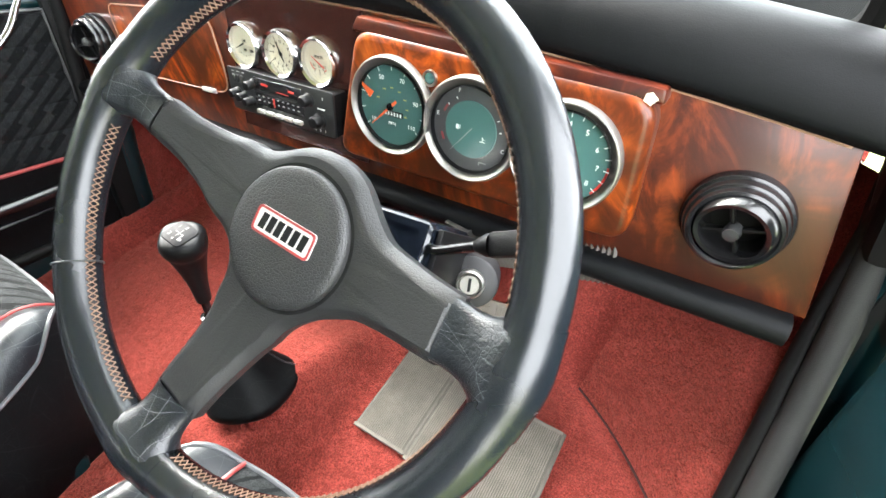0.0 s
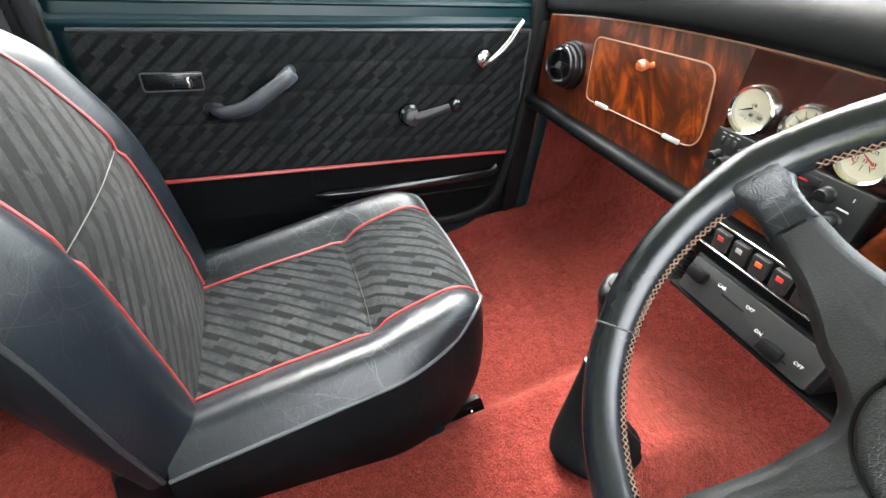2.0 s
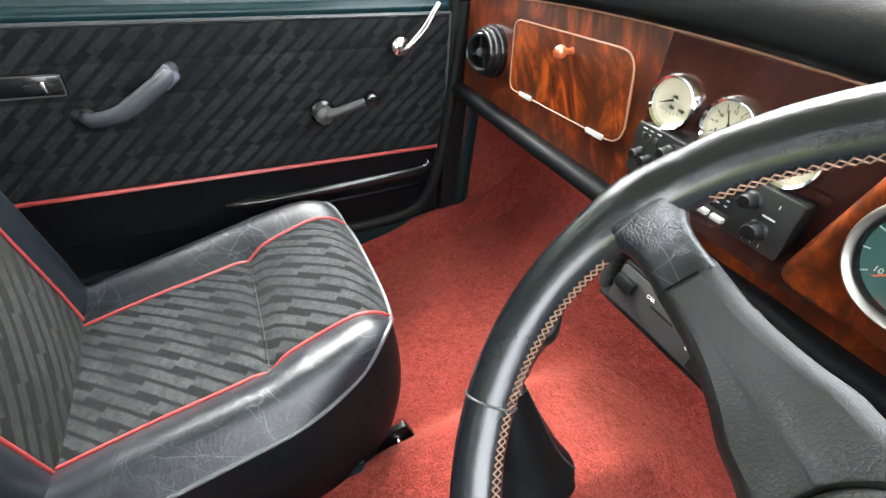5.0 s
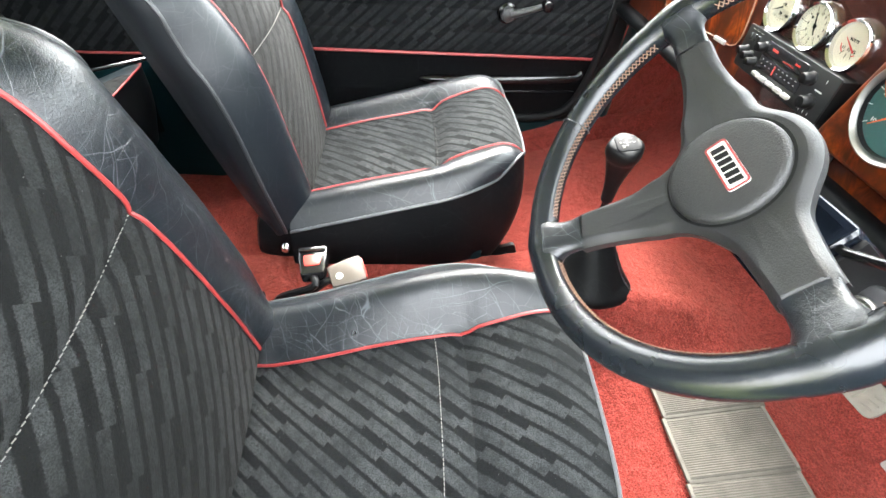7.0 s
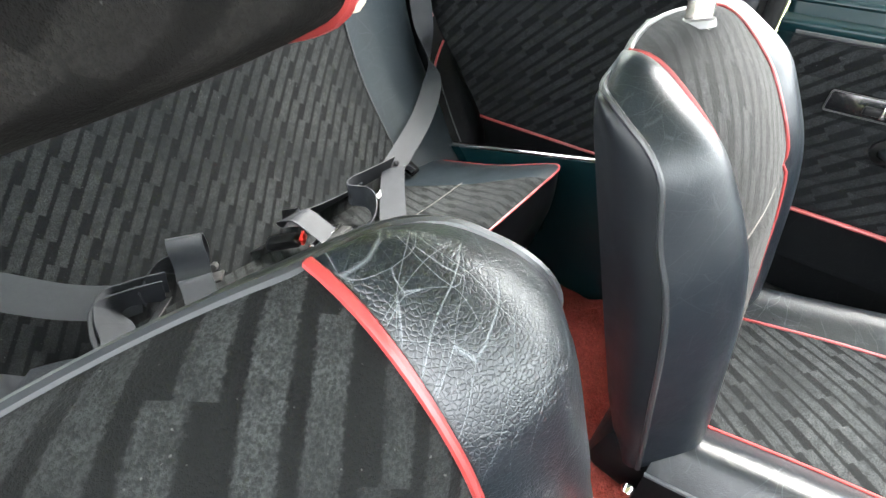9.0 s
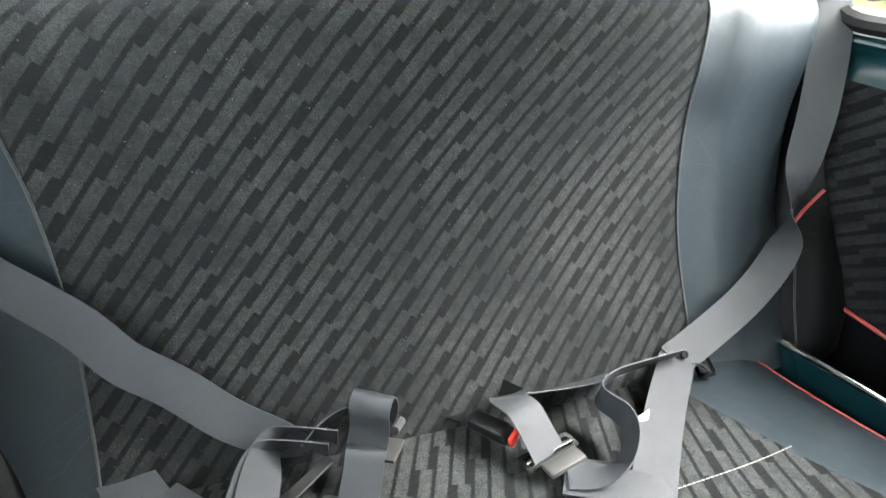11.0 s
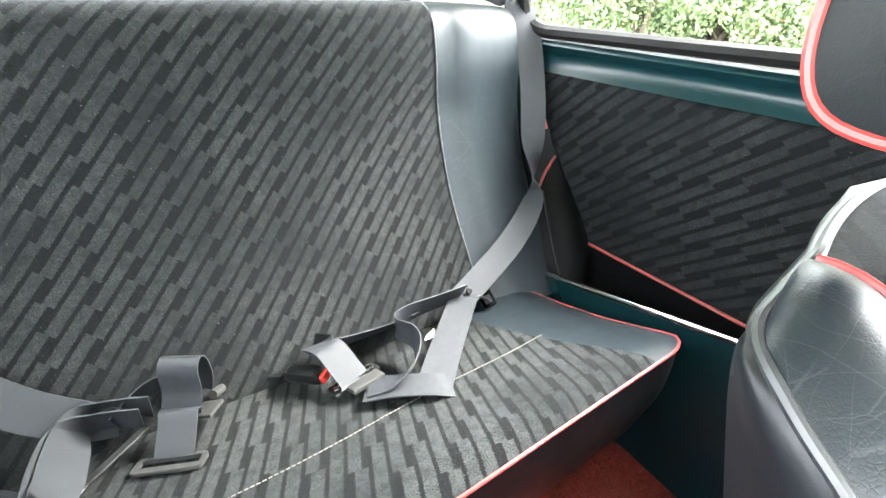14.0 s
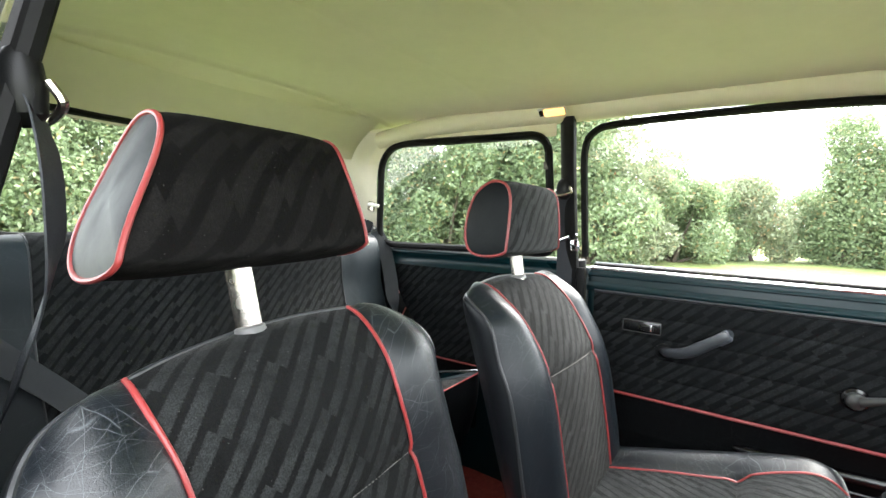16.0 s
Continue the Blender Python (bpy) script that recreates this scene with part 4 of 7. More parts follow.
    part("post_collar", P(lathe([(0.0, 0.003), (0.014, 0.003), (0.0170, 0.001), (0.0185, -0.006)], 24, Matrix.Translation(base + up * 0.010) @ pose(0, 0, 0, 10))), plain("cloudy_plastic", (0.10, 0.10, 0.098), 0.4), seat, "cloudy plastic collar")
    hc = base + up * 0.143 + Vector((0, 0.018, 0))
    H = P
    if lean:
        H = lambda g: moved(g, lean @ Matrix.Translation(-hc))
    sec = spline([(0, y, z) for y, z in HEAD_SECTION], 5, True)
    k = len(sec)

    def head(u, v):
        q = sec[round(u * k) % k]
        hw = lerp(0.152, 0.110, smooth01((q.z + 0.085) / 0.17)) if lean else lerp(0.138, 0.122, smooth01((q.z + 0.085) / 0.17))
        a = lerp(-1, 1, v)
        e = 1 - 0.055 * abs(a) ** 5
        return (hc + Vector((a * hw, q.y * e, q.z * e)), (a * hw, u * 0.46))
    body = part("headrest", H(grid(head, k, 20, True)), CLOTH_HEAD_SHADED if lean else CLOTH_HEAD, seat, "striped cloth headrest with leather ends")
    for s in (-1, 1):
        ring = [head(i / k, 0.5 + 0.5 * s)[0] for i in range(k)]
        c = sum(ring, Vector()) / k
        V = [c + Vector((s * 0.007, 0, 0))]
        F = []
        FR = (0.2, 0.4, 0.6, 0.78, 0.92, 1.0)
        for f in FR:
            V += [c.lerp(p, f) + Vector((s * 0.007 * (1 - f * f), 0, 0)) for p in ring]
        F += [(0, 1 + (i + 1) % k, 1 + i) if s < 0 else (0, 1 + i, 1 + (i + 1) % k) for i in range(k)]
        for j in range(len(FR) - 1):
            F += [(1 + j * k + i, 1 + j * k + (i + 1) % k, 1 + (j + 1) * k + (i + 1) % k, 1 + (j + 1) * k + i) for i in range(k)]
        part("end_panel", H((V, F, None)), LEATHER_SMOOTH, body, "black leather end panel")
        part("red_piping", H(tube(ring, 0.0029, 8, True)), PIPE_RED, body, "red piping")
    if lean:
        ends = [Vector(p) for p in H(([head(i / k, 0.0)[0] for i in range(k)], [], None))[0]]
        low = max(ends, key=lambda p: 0.75 * p.y - 0.66 * p.z)
        part("loose_plug", rbox(0.009, 0.005, 0.005, 0.002, Matrix.Translation(low + Vector((-0.003, 0, 0))) @ pose(0, 0, 0, 0, 20, 20)), plain("pale_plug", (0.36, 0.33, 0.27), 0.6), body, "pale loose plug")
    return seat


front_seat("passenger bucket seat in black leather and striped cloth", pose(-0.258, 0.004, 0.002), 0.0, "front seats", 0.014)
CUSH_REAR, FULL = -0.397, 0.010
CORNER, SHOULDER, WT2, WTOP = (0.190, 2.2), 0.008, 0.516, 0.544
front_seat("worn driver's bucket seat in cracked black leather and striped cloth", pose(0.357, 0.021, 0.2775) @ pose(0, 0, 0, 0, 6.5, 0) @ pose(0, 0, -0.29), 0.036, "front seats", -0.034, Matrix(((1.060, -0.09, -0.06, 0.393), (0.09, 1, -0.20, -0.543), (-0.030, 0.15, 1.02, 0.848), (0, 0, 0, 1))))

# ---------------------------------------------------------------- dashboard
DY = 0.432                      # the veneered face of the dashboard


def dash_top(x):
    return 0.722 - 0.048 * ((x - 0.04) / 0.62) ** 2


poly = [(-0.578, 0.508), (0.667, 0.518)] + [(x, dash_top(x)) for x in [0.638 - 0.0579 * i for i in range(22)]]
dash = thing("dashboard", "full-width burr walnut dashboard with glove box and instrument binnacle", "dashboard", (CX, 0.46, 0.5))
board = part("veneer_board", slab(poly, 0.022, facing(0, DY + 0.022, 0), 0.002), BURR, dash, "lacquered burr walnut board")
part("veneer_centre", slab([(-0.098, 0.53), (0.15, 0.53), (0.15, dash_top(0.15) - 0.003), (0.03, dash_top(0.03) - 0.003), (-0.098, dash_top(-0.098) - 0.003)], 0.002, facing(0, DY + 0.0005, 0)), BURR_PLUM, board, "dark plum-brown centre veneer")
part("veneer_lip", tube([(x, DY + 0.001, dash_top(x) - 0.001) for x in [-0.57 + 0.05 * i for i in range(25)]], 0.0016, 6), WOOD_EDGE, board, "pale edge of the veneer")
# glove box lid
lid_poly = rounded([(-0.397, 0.558), (-0.117, 0.571), (-0.138, 0.685), (-0.409, 0.667)], [0.018, 0.03, 0.03, 0.018], 8)
lid = part("glove_box_lid", slab(lid_poly, 0.004, facing(0, DY - 0.0005, 0), 0.001), burr("glove_lid_walnut", 1.15, 0.35), dash, "glowing burr walnut glove box lid")
part("lid_edging", tube([facing(0, DY - 0.004, 0) @ Vector((x, y, 0)) for x, y in lid_poly], 0.0013, 6, True), WOOD_EDGE, lid)
for hx, hz in ((-0.345, 0.5615), (-0.170, 0.569)):
    part("hinge", rbox(0.034, 0.004, 0.007, 0.001, pose(hx, DY - 0.006, hz, 0, -2.5)), SILVER, lid, "small bright hinge")
part("knob", lathe([(0.0, 0.030), (0.006, 0.029), (0.0095, 0.024), (0.0095, 0.018), (0.006, 0.012), (0.0045, 0.004), (0.006, 0)], 20, facing(-0.254, DY - 0.004, 0.656)), TAN_KNOB, lid, "turned wooden knob")
# padded top
pad = thing("dash_top_pad", "black vinyl padded dashboard top under the windscreen", "dash pad", (CX, 0.53, 0.7))


def pad_at(u, v):
    x = lerp(-0.585, 0.685, u)
    h = dash_top(max(-0.57, min(0.66, x)))
    a = v * 3
    prof = [(0.428, h + 0.001), (0.422, h + 0.012), (0.428, h + 0.045), (0.452, h + 0.068), (0.50, h + 0.072), (0.56, h + 0.050), (0.62, h + 0.018), (0.66, h - 0.01)]
    return (x, curve1([(i / 7, p[0]) for i, p in enumerate(prof)], v), curve1([(i / 7, p[1]) for i, p in enumerate(prof)], v))


part("pad_cover", grid(pad_at, 40, 28), PAD, pad)
part("demister_vent", rbox(0.20, 0.022, 0.006, 0.002, pose(-0.16, 0.545, dash_top(-0.16) + 0.057, -22)), BLACK_GLOSS, pad, "black demister slot")
# padded rail under the board with the switch panel
rail_ob = thing("parcel_rail", "black padded rail under the dashboard", "dash rail", (CX, 0.43, 0.5))


def rail_at(u, v):
    x = lerp(-0.585, 0.657, u)
    drop = 0.052 * smooth01((x + 0.085) / 0.05) * smooth01((0.175 - x) / 0.05)
    zt = lerp(0.509, 0.518, u)
    zb = zt - 0.026 - drop
    prof = [(0.44, zt), (0.418, zt + 0.001), (0.408, lerp(zt, zb, 0.25)), (0.408, lerp(zt, zb, 0.75)), (0.420, zb), (0.47, zb)]
    return (x, curve1([(i / 5, p[0]) for i, p in enumerate(prof)], v), curve1([(i / 5, p[1]) for i, p in enumerate(prof)], v))


part("rail_cover", grid(rail_at, 100, 16), PAD, rail_ob)
sw = part("switch_panel", slab(rounded([(-0.050, 0.473), (0.146, 0.473), (0.146, 0.511), (-0.050, 0.511)], 0.0188, 8), 0.004, facing(0, 0.409, 0)), BLACK, rail_ob, "black switch panel in a bright oval frame")
oval = rounded([(-0.050, 0.473), (0.146, 0.473), (0.146, 0.511), (-0.050, 0.511)], 0.0188, 8)
part("oval_frame", tube([facing(0, 0.4045, 0) @ Vector((x, y, 0)) for x, y in oval], 0.0022, 8, True), CHROME, sw, "bright oval frame")
part("round_button", lathe([(0.0, 0.005), (0.008, 0.004), (0.010, 0)], 20, facing(-0.034, 0.406, 0.492)), BLACK_GLOSS, sw)
part("round_button", lathe([(0.0, 0.005), (0.007, 0.004), (0.009, 0)], 20, facing(0.133, 0.406, 0.492)), BLACK_GLOSS, sw)
for i, col in enumerate((RED, SILVER, ORANGE, RED, BLACK)):
    rk = part("rocker_switch", rbox(0.023, 0.010, 0.030, 0.0025, pose(-0.007 + 0.030 * i, 0.404, 0.492, 8)), GREY_PLASTIC, sw, "grey rocker switch")
    part("switch_symbol", rbox(0.009, 0.002, 0.007, 0.0005, pose(-0.007 + 0.030 * i, 0.3985, 0.496, 8)), col, rk)


# round instruments
def small_gauge(x, z):
    g = thing("round_gauge", "small round gauge with cream face and chrome rim", "gauge", (x, DY, z), "auxiliary gauges")
    F = facing(x, DY, z)
    part("bezel", lathe([(0.0255, 0.004), (0.0262, 0.010), (0.0290, 0.012), (0.0308, 0.009), (0.0312, 0.0)], 40, F), CHROME, g, "polished chrome bezel")
    face = part("dial", lathe([(0.0, 0.0045), (0.0258, 0.0045)], 40, F), DIAL_CREAM, g, "cream dial")
    return g, F, face


def needle(g, F, ang, length, wide, mat, h, back=0.004):
    m = F @ pose(0, 0, h, 0, 0, ang)
    part("needle", slab([(-back, -wide), (length, -wide * 0.25), (length, wide * 0.25), (-back, wide)], 0.0008, m), mat, g)


def ticks(face, F, angles, r0, r1, wide, mat, h, name="tick_marks"):
    part(name, joined(*[rbox(r1 - r0, wide, 0.0003, 0, F @ pose(0, 0, 0, 0, 0, a) @ pose((r0 + r1) / 2, 0, h)) for a in angles]), mat, face)


g, F, face = small_gauge(-0.064, 0.6505)
part("dial_window", slab([(-0.017, -0.012), (0.017, -0.012), (0.014, 0.0), (-0.010, 0.001)], 0.0004, F @ pose(0, 0, 0.0047)), plain("gauge_window", (0.50, 0.46, 0.36), 0.5), face)
words("OIL", 0.0055, F @ pose(0, 0.006, 0.005), BLACK, face)
words("50", 0.0060, F @ pose(0.0, -0.006, 0.0055), BLACK, face)
words("100", 0.0060, F @ pose(0.013, -0.006, 0.0055), BLACK, face)
ticks(face, F @ pose(0, 0.006, 0), [-60 - 15 * i for i in range(5)], 0.018, 0.021, 0.0005, BLACK, 0.0052)
needle(face, F @ pose(-0.004, 0.001, 0), 205, 0.016, 0.0012, BLACK, 0.006)
part("lens", lathe([(0.0, 0.010), (0.0262, 0.0098)], 32, F), LENS, g, "glass")
g, F, face = small_gauge(0.0090, 0.6505)
ticks(face, F, [30 * i for i in range(12)], 0.019, 0.0225, 0.0009, BLACK, 0.0048, "hour_marks")
ticks(face, F, [6 * i for i in range(60)], 0.0235, 0.0248, 0.0003, BLACK, 0.0048, "minute_marks")
for k, tx in ((90, "12"), (60, "1"), (30, "2"), (0, "3"), (-30, "4"), (-60, "5"), (-90, "6"), (-120, "7"), (-150, "8"), (180, "9"), (150, "10"), (120, "11")):
    words(tx, 0.0050, F @ pose(0.0155 * math.cos(radians(k)), 0.0155 * math.sin(radians(k)), 0.005), BLACK, face, "hour_figure")
needle(face, F, 115, 0.016, 0.0010, BLACK, 0.006)
needle(face, F, 300, 0.011, 0.0013, BLACK, 0.0066)
part("hub", lathe([(0, 0.003), (0.0022, 0.002), (0.0025, 0)], 14, F @ pose(0, 0, 0.0055)), BLACK, face)
part("lens", lathe([(0.0, 0.010), (0.0262, 0.0098)], 32, F), LENS, g, "glass")
g, F, face = small_gauge(0.0775, 0.6510)
words("VOLTS", 0.0050, F @ pose(0, 0.006, 0.005), BLACK, face)
for k, tx in ((-0.009, "11"), (0.0, "13"), (0.009, "15")):
    words(tx, 0.0052, F @ pose(k, -0.005, 0.005), BLACK, face)
ticks(face, F @ pose(0, 0.004, 0), [-62, -90, -118], 0.013, 0.020, 0.0006, BLACK, 0.0050)
part("red_band", joined(*[rbox(0.004, 0.0014, 0.0003, 0, F @ pose(0, 0.004, 0.005) @ pose(0, 0, 0, 0, 0, a) @ pose(0.0165, 0, 0, 0, 0, 90)) for a in (-52, -128, -140, -152)]), RED, face)
needle(face, F @ pose(0.006, -0.004, 0), 150, 0.020, 0.0010, RED, 0.006)
part("lens", lathe([(0.0, 0.010), (0.0262, 0.0098)], 32, F), LENS, g, "glass")

# radio
radio = thing("car_radio", "black cassette radio with knobs and push buttons", "car radio", (0.008, 0.42, 0.58))
RF = facing(0.0170, 0.4080, 0.5935) @ Matrix.Diagonal((1.06, 1, 1, 1))
part("case", rbox(0.190, 0.056, 0.04, 0.003, RF @ pose(0, 0, -0.018)), BLACK, radio)
fp = part("face_plate", slab(rounded([(-0.095, -0.029), (0.095, -0.029), (0.095, 0.031), (-0.095, 0.031)], 0.003, 3), 0.003, RF, 0.001), plain("radio_face", (0.016, 0.017, 0.017), 0.32), radio)
part("cassette_slot", rbox(0.086, 0.017, 0.003, 0.001, RF @ pose(0.000, 0.017, 0.003)), SMOKE, fp, "smoked cassette door")
part("red_marking", joined(rbox(0.012, 0.003, 0.0006, 0, RF @ pose(-0.022, 0.018, 0.0048)), rbox(0.022, 0.0012, 0.0006, 0, RF @ pose(0.010, 0.0125, 0.0048)), rbox(0.010, 0.0022, 0.0006, 0, RF @ pose(0.026, 0.018, 0.0048))), RED, fp)
part("tuning_scale", rbox(0.088, 0.018, 0.002, 0.0008, RF @ pose(0.0, -0.004, 0.0034)), SMOKE, fp, "smoked tuning scale")
part("scale_lines", joined(*[rbox(0.003, 0.0012, 0.0004, 0, RF @ pose(-0.036 + 0.009 * i, 0.0012 - 0.0062 * j, 0.0046)) for i in range(9) for j in range(2)]), SILVER, fp)
part("scale_pointer", rbox(0.0022, 0.012, 0.0006, 0, RF @ pose(-0.008, -0.004, 0.0048)), RED, fp)
for i in range(5):
    part("push_button", rbox(0.0135, 0.0055, 0.006, 0.001, RF @ pose(-0.035 + 0.0172 * i, -0.0205, 0.0055)), SILVER, fp, "silver push button")
for x, y, r in ((-0.080, -0.003, 0.0062), (-0.066, -0.006, 0.0062), (-0.054, -0.010, 0.0058), (0.070, -0.010, 0.0085), (0.054, 0.014, 0.0075), (-0.046, 0.014, 0.0066)):
    part("control_knob", lathe([(0.0, 0.014), (r * 0.8, 0.0135), (r, 0.011), (r, 0.002), (r * 1.25, 0)], 20, RF @ pose(x, y, 0.003)), BLACK, fp, "black control knob")
for i in range(3):
    part("slide_switch", rbox(0.0042, 0.010, 0.003, 0.0006, RF @ pose(-0.082 + 0.0085 * i, 0.017, 0.004)), GREY_PLASTIC, fp, "small slide switch")
tagged(part("printed_marks", joined(*[rbox(0.005, 0.0008, 0.0003, 0, RF @ pose(-0.083 + 0.010 * i, 0.0265, 0.0032)) for i in range(3)], *[rbox(0.0007, 0.004, 0.0003, 0, RF @ pose(x, y, 0.0032)) for x, y in ((-0.080, -0.015), (-0.066, -0.018), (0.062, -0.023), (0.070, -0.023), (0.078, -0.023), (0.078, 0.020))], rbox(0.012, 0.0018, 0.0003, 0, RF @ pose(0.074, 0.006, 0.0032))), WHITE, fp), kind="stuff")

# binnacle
bin_ = thing("instrument_binnacle", "burr walnut instrument binnacle with three dials", "instrument panel", (0.31, 0.41, 0.62))
bp = rounded([(0.120, 0.548), (0.497, 0.548), (0.490, 0.692), (0.158, 0.705)], [0.020, 0.024, 0.03, 0.03], 8)
part("shell", slab(bp, 0.030, facing(0, 0.434, 0), 0.010, 4), burr("binnacle_walnut", 1.25, 0.15), bin_, "rounded burr walnut shell")
part("hood", slab(rounded([(0.150, 0.700), (0.494, 0.686), (0.492, 0.700), (0.16, 0.716)], 0.004, 3), 0.026, facing(0, 0.434, 0), 0.003), BURR_DARK, bin_, "cracked dark veneer strip")
part("chip", slab([(0.476, 0.688), (0.483, 0.685), (0.488, 0.691), (0.482, 0.696), (0.477, 0.694)], 0.0012, facing(0, 0.4075, 0)), plain("bare_filler", (0.42, 0.38, 0.30), 0.8), bin_, "chip of bare filler")


def big_dial(x, z, r, face_mat, name):
    d = part(name, lathe([(r * 0.845, 0.001), (r * 0.860, 0.0035), (r * 0.985, 0.0105), (r * 1.0, 0.0112), (r * 1.025, 0.0108), (r * 1.045, 0.008), (r * 1.05, 0.0)], 56, facing(x, 0.4045, z)), DIAL_RING, bin_, "dial in a brushed metal ring")
    F = facing(x, 0.4030, z)
    face = part("dial_face", lathe([(0.0, 0.0012), (r * 0.87, 0.0012)], 48, F), face_mat, d, "dark green dial")
    part("inner_wall", lathe([(r * 0.862, 0.001), (r * 0.845, 0.0014), (r * 0.86, 0.0075)], 48, F), BLACK, d)
    part("lens", lathe([(0.0, 0.0098), (r * 0.88, 0.0092)], 40, F), LENS, d, "glass")
    return d, face, F


SP, FC, TA = (0.2130, 0.6290), (0.3165, 0.6255), (0.4205, 0.6230)
d, face, F = big_dial(*SP, 0.0535, DIAL_GREEN, "speedometer")
for k in range(11):
    a = 216 - 25.2 * k
    if k % 2 == 0:
        words(str(10 + 10 * k), 0.0072, F @ pose(0.0335 * math.cos(radians(a)), 0.0335 * math.sin(radians(a)), 0.0016), WHITE, face, "figure")
ticks(face, F, [216 - 25.2 * k for k in range(11)], 0.040, 0.0455, 0.0011, WHITE, 0.0016)
words("MPH", 0.0052, F @ pose(0.0, -0.020, 0.0016), WHITE, face)
part("odometer", rbox(0.026, 0.0065, 0.001, 0.0003, F @ pose(0.002, -0.0085, 0.0018)), BLACK, face, "black mileage counter")
part("odometer_bars", joined(*[rbox(0.0022, 0.0042, 0.0003, 0, F @ pose(-0.0085 + 0.0042 * i, -0.0085, 0.0025)) for i in range(6)]), WHITE, face)
part("pale_marks", joined(*[rbox(0.004, 0.0016, 0.0003, 0, F @ pose(0.021 * math.cos(radians(a)), 0.021 * math.sin(radians(a)), 0.0016)) for a in (160, 120, 90, 60, 30, 0, -25)]), plain("olive_marking", (0.30, 0.29, 0.10), 0.6), face)
needle(face, F, 222, 0.036, 0.0018, ORANGE, 0.0052, 0.012)
part("limit_pointer", slab([(-0.0075, -0.0045), (0.010, -0.0012), (0.010, 0.0012), (-0.0075, 0.0045)][::1], 0.0012, F @ pose(0.036 * math.cos(radians(158)), 0.036 * math.sin(radians(158)), 0.003, 0, 0, 143)), ORANGE, face, "orange pointer")
part("hub", lathe([(0, 0.003), (0.004, 0.002), (0.0046, 0)], 20, F @ pose(0, 0, 0.005)), BLACK_GLOSS, face)
d, face, F = big_dial(*FC, 0.0540, DIAL_DARK, "fuel_and_temperature_dial")
part("green_disc", lathe([(0.0, 0.0022), (0.0305, 0.0020), (0.031, 0.0012)], 48, F), DIAL_GREEN, face, "green disc")
for tx, a, sz in (("F", 112, 0.0060), ("E", 166, 0.0060), ("H", 34, 0.0060), ("C", -20, 0.0060)):
    words(tx, sz, F @ pose(0.0420 * math.cos(radians(a)), 0.0420 * math.sin(radians(a)), 0.0018), WHITE, face)
ticks(face, F, (140, 8, 120, 28), 0.0345, 0.037, 0.0010, WHITE, 0.0024)
part("red_band", joined(*[rbox(0.0028, 0.0045, 0.0003, 0, F @ pose(0, 0, 0.0020, 0, 0, a) @ pose(0.0360, 0, 0)) for a in (153, 146, 205, 198)]), plain("dull_red_marking", (0.20, 0.035, 0.035), 0.5), face)
part("pump_symbol", joined(rbox(0.0036, 0.0050, 0.0003, 0, F @ pose(-0.0155, 0.001, 0.0024)), rbox(0.0009, 0.0040, 0.0003, 0, F @ pose(-0.0125, 0.0015, 0.0024))), WHITE, face)
part("thermometer_symbol", joined(rbox(0.0009, 0.0048, 0.0003, 0, F @ pose(0.0155, -0.0065, 0.0024)), rbox(0.0065, 0.0008, 0.0003, 0, F @ pose(0.0155, -0.0095, 0.0024)), rbox(0.0030, 0.0007, 0.0003, 0, F @ pose(0.0172, -0.0065, 0.0024))), WHITE, face)
needle(face, F, 230, 0.034, 0.0006, GREY_TRIM, 0.0034)
part("bracket_mark", joined(rbox(0.009, 0.0012, 0.0003, 0, F @ pose(0.018, -0.033, 0.0018)), rbox(0.0012, 0.004, 0.0003, 0, F @ pose(0.0135, -0.0345, 0.0018))), GREY_TRIM, face)
d, face, F = big_dial(*TA, 0.0535, DIAL_GREEN, "rev_counter")
for k in range(1, 9):
    a = 216 - 31.5 * k
    words(str(k), 0.0076, F @ pose(0.0335 * math.cos(radians(a)), 0.0335 * math.sin(radians(a)), 0.0016), WHITE, face, "figure")
ticks(face, F, [216 - 15.75 * k for k in range(17)], 0.040, 0.0455, 0.0010, WHITE, 0.0016)
part("red_band", joined(*[rbox(0.0025, 0.006, 0.0003, 0, F @ pose(0, 0, 0.0015, 0, 0, a) @ pose(0.0440, 0, 0)) for a in range(-38, 4, 7)]), RED, face)
words("RPM X 1000", 0.0044, F @ pose(0.0, -0.017, 0.0016), WHITE, face)
needle(face, F, 190, 0.036, 0.0018, ORANGE, 0.0052, 0.012)
part("hub", lathe([(0, 0.003), (0.004, 0.002), (0.0046, 0)], 20, F @ pose(0, 0, 0.005)), BLACK_GLOSS, face)
for x in (0.2625, 0.3655):
    wl_ = part("warning_lamp", lathe([(0.0062, 0.003), (0.0085, 0.0035), (0.0092, 0.0)], 24, facing(x, 0.4045, 0.6690 - (x - 0.2625) * 0.06)), STEEL, bin_, "small round warning lamp")
    part("lamp_lens", lathe([(0.0, 0.003), (0.0064, 0.002)], 20, facing(x, 0.4045, 0.6690 - (x - 0.2625) * 0.06)), DIAL_GREEN, wl_)


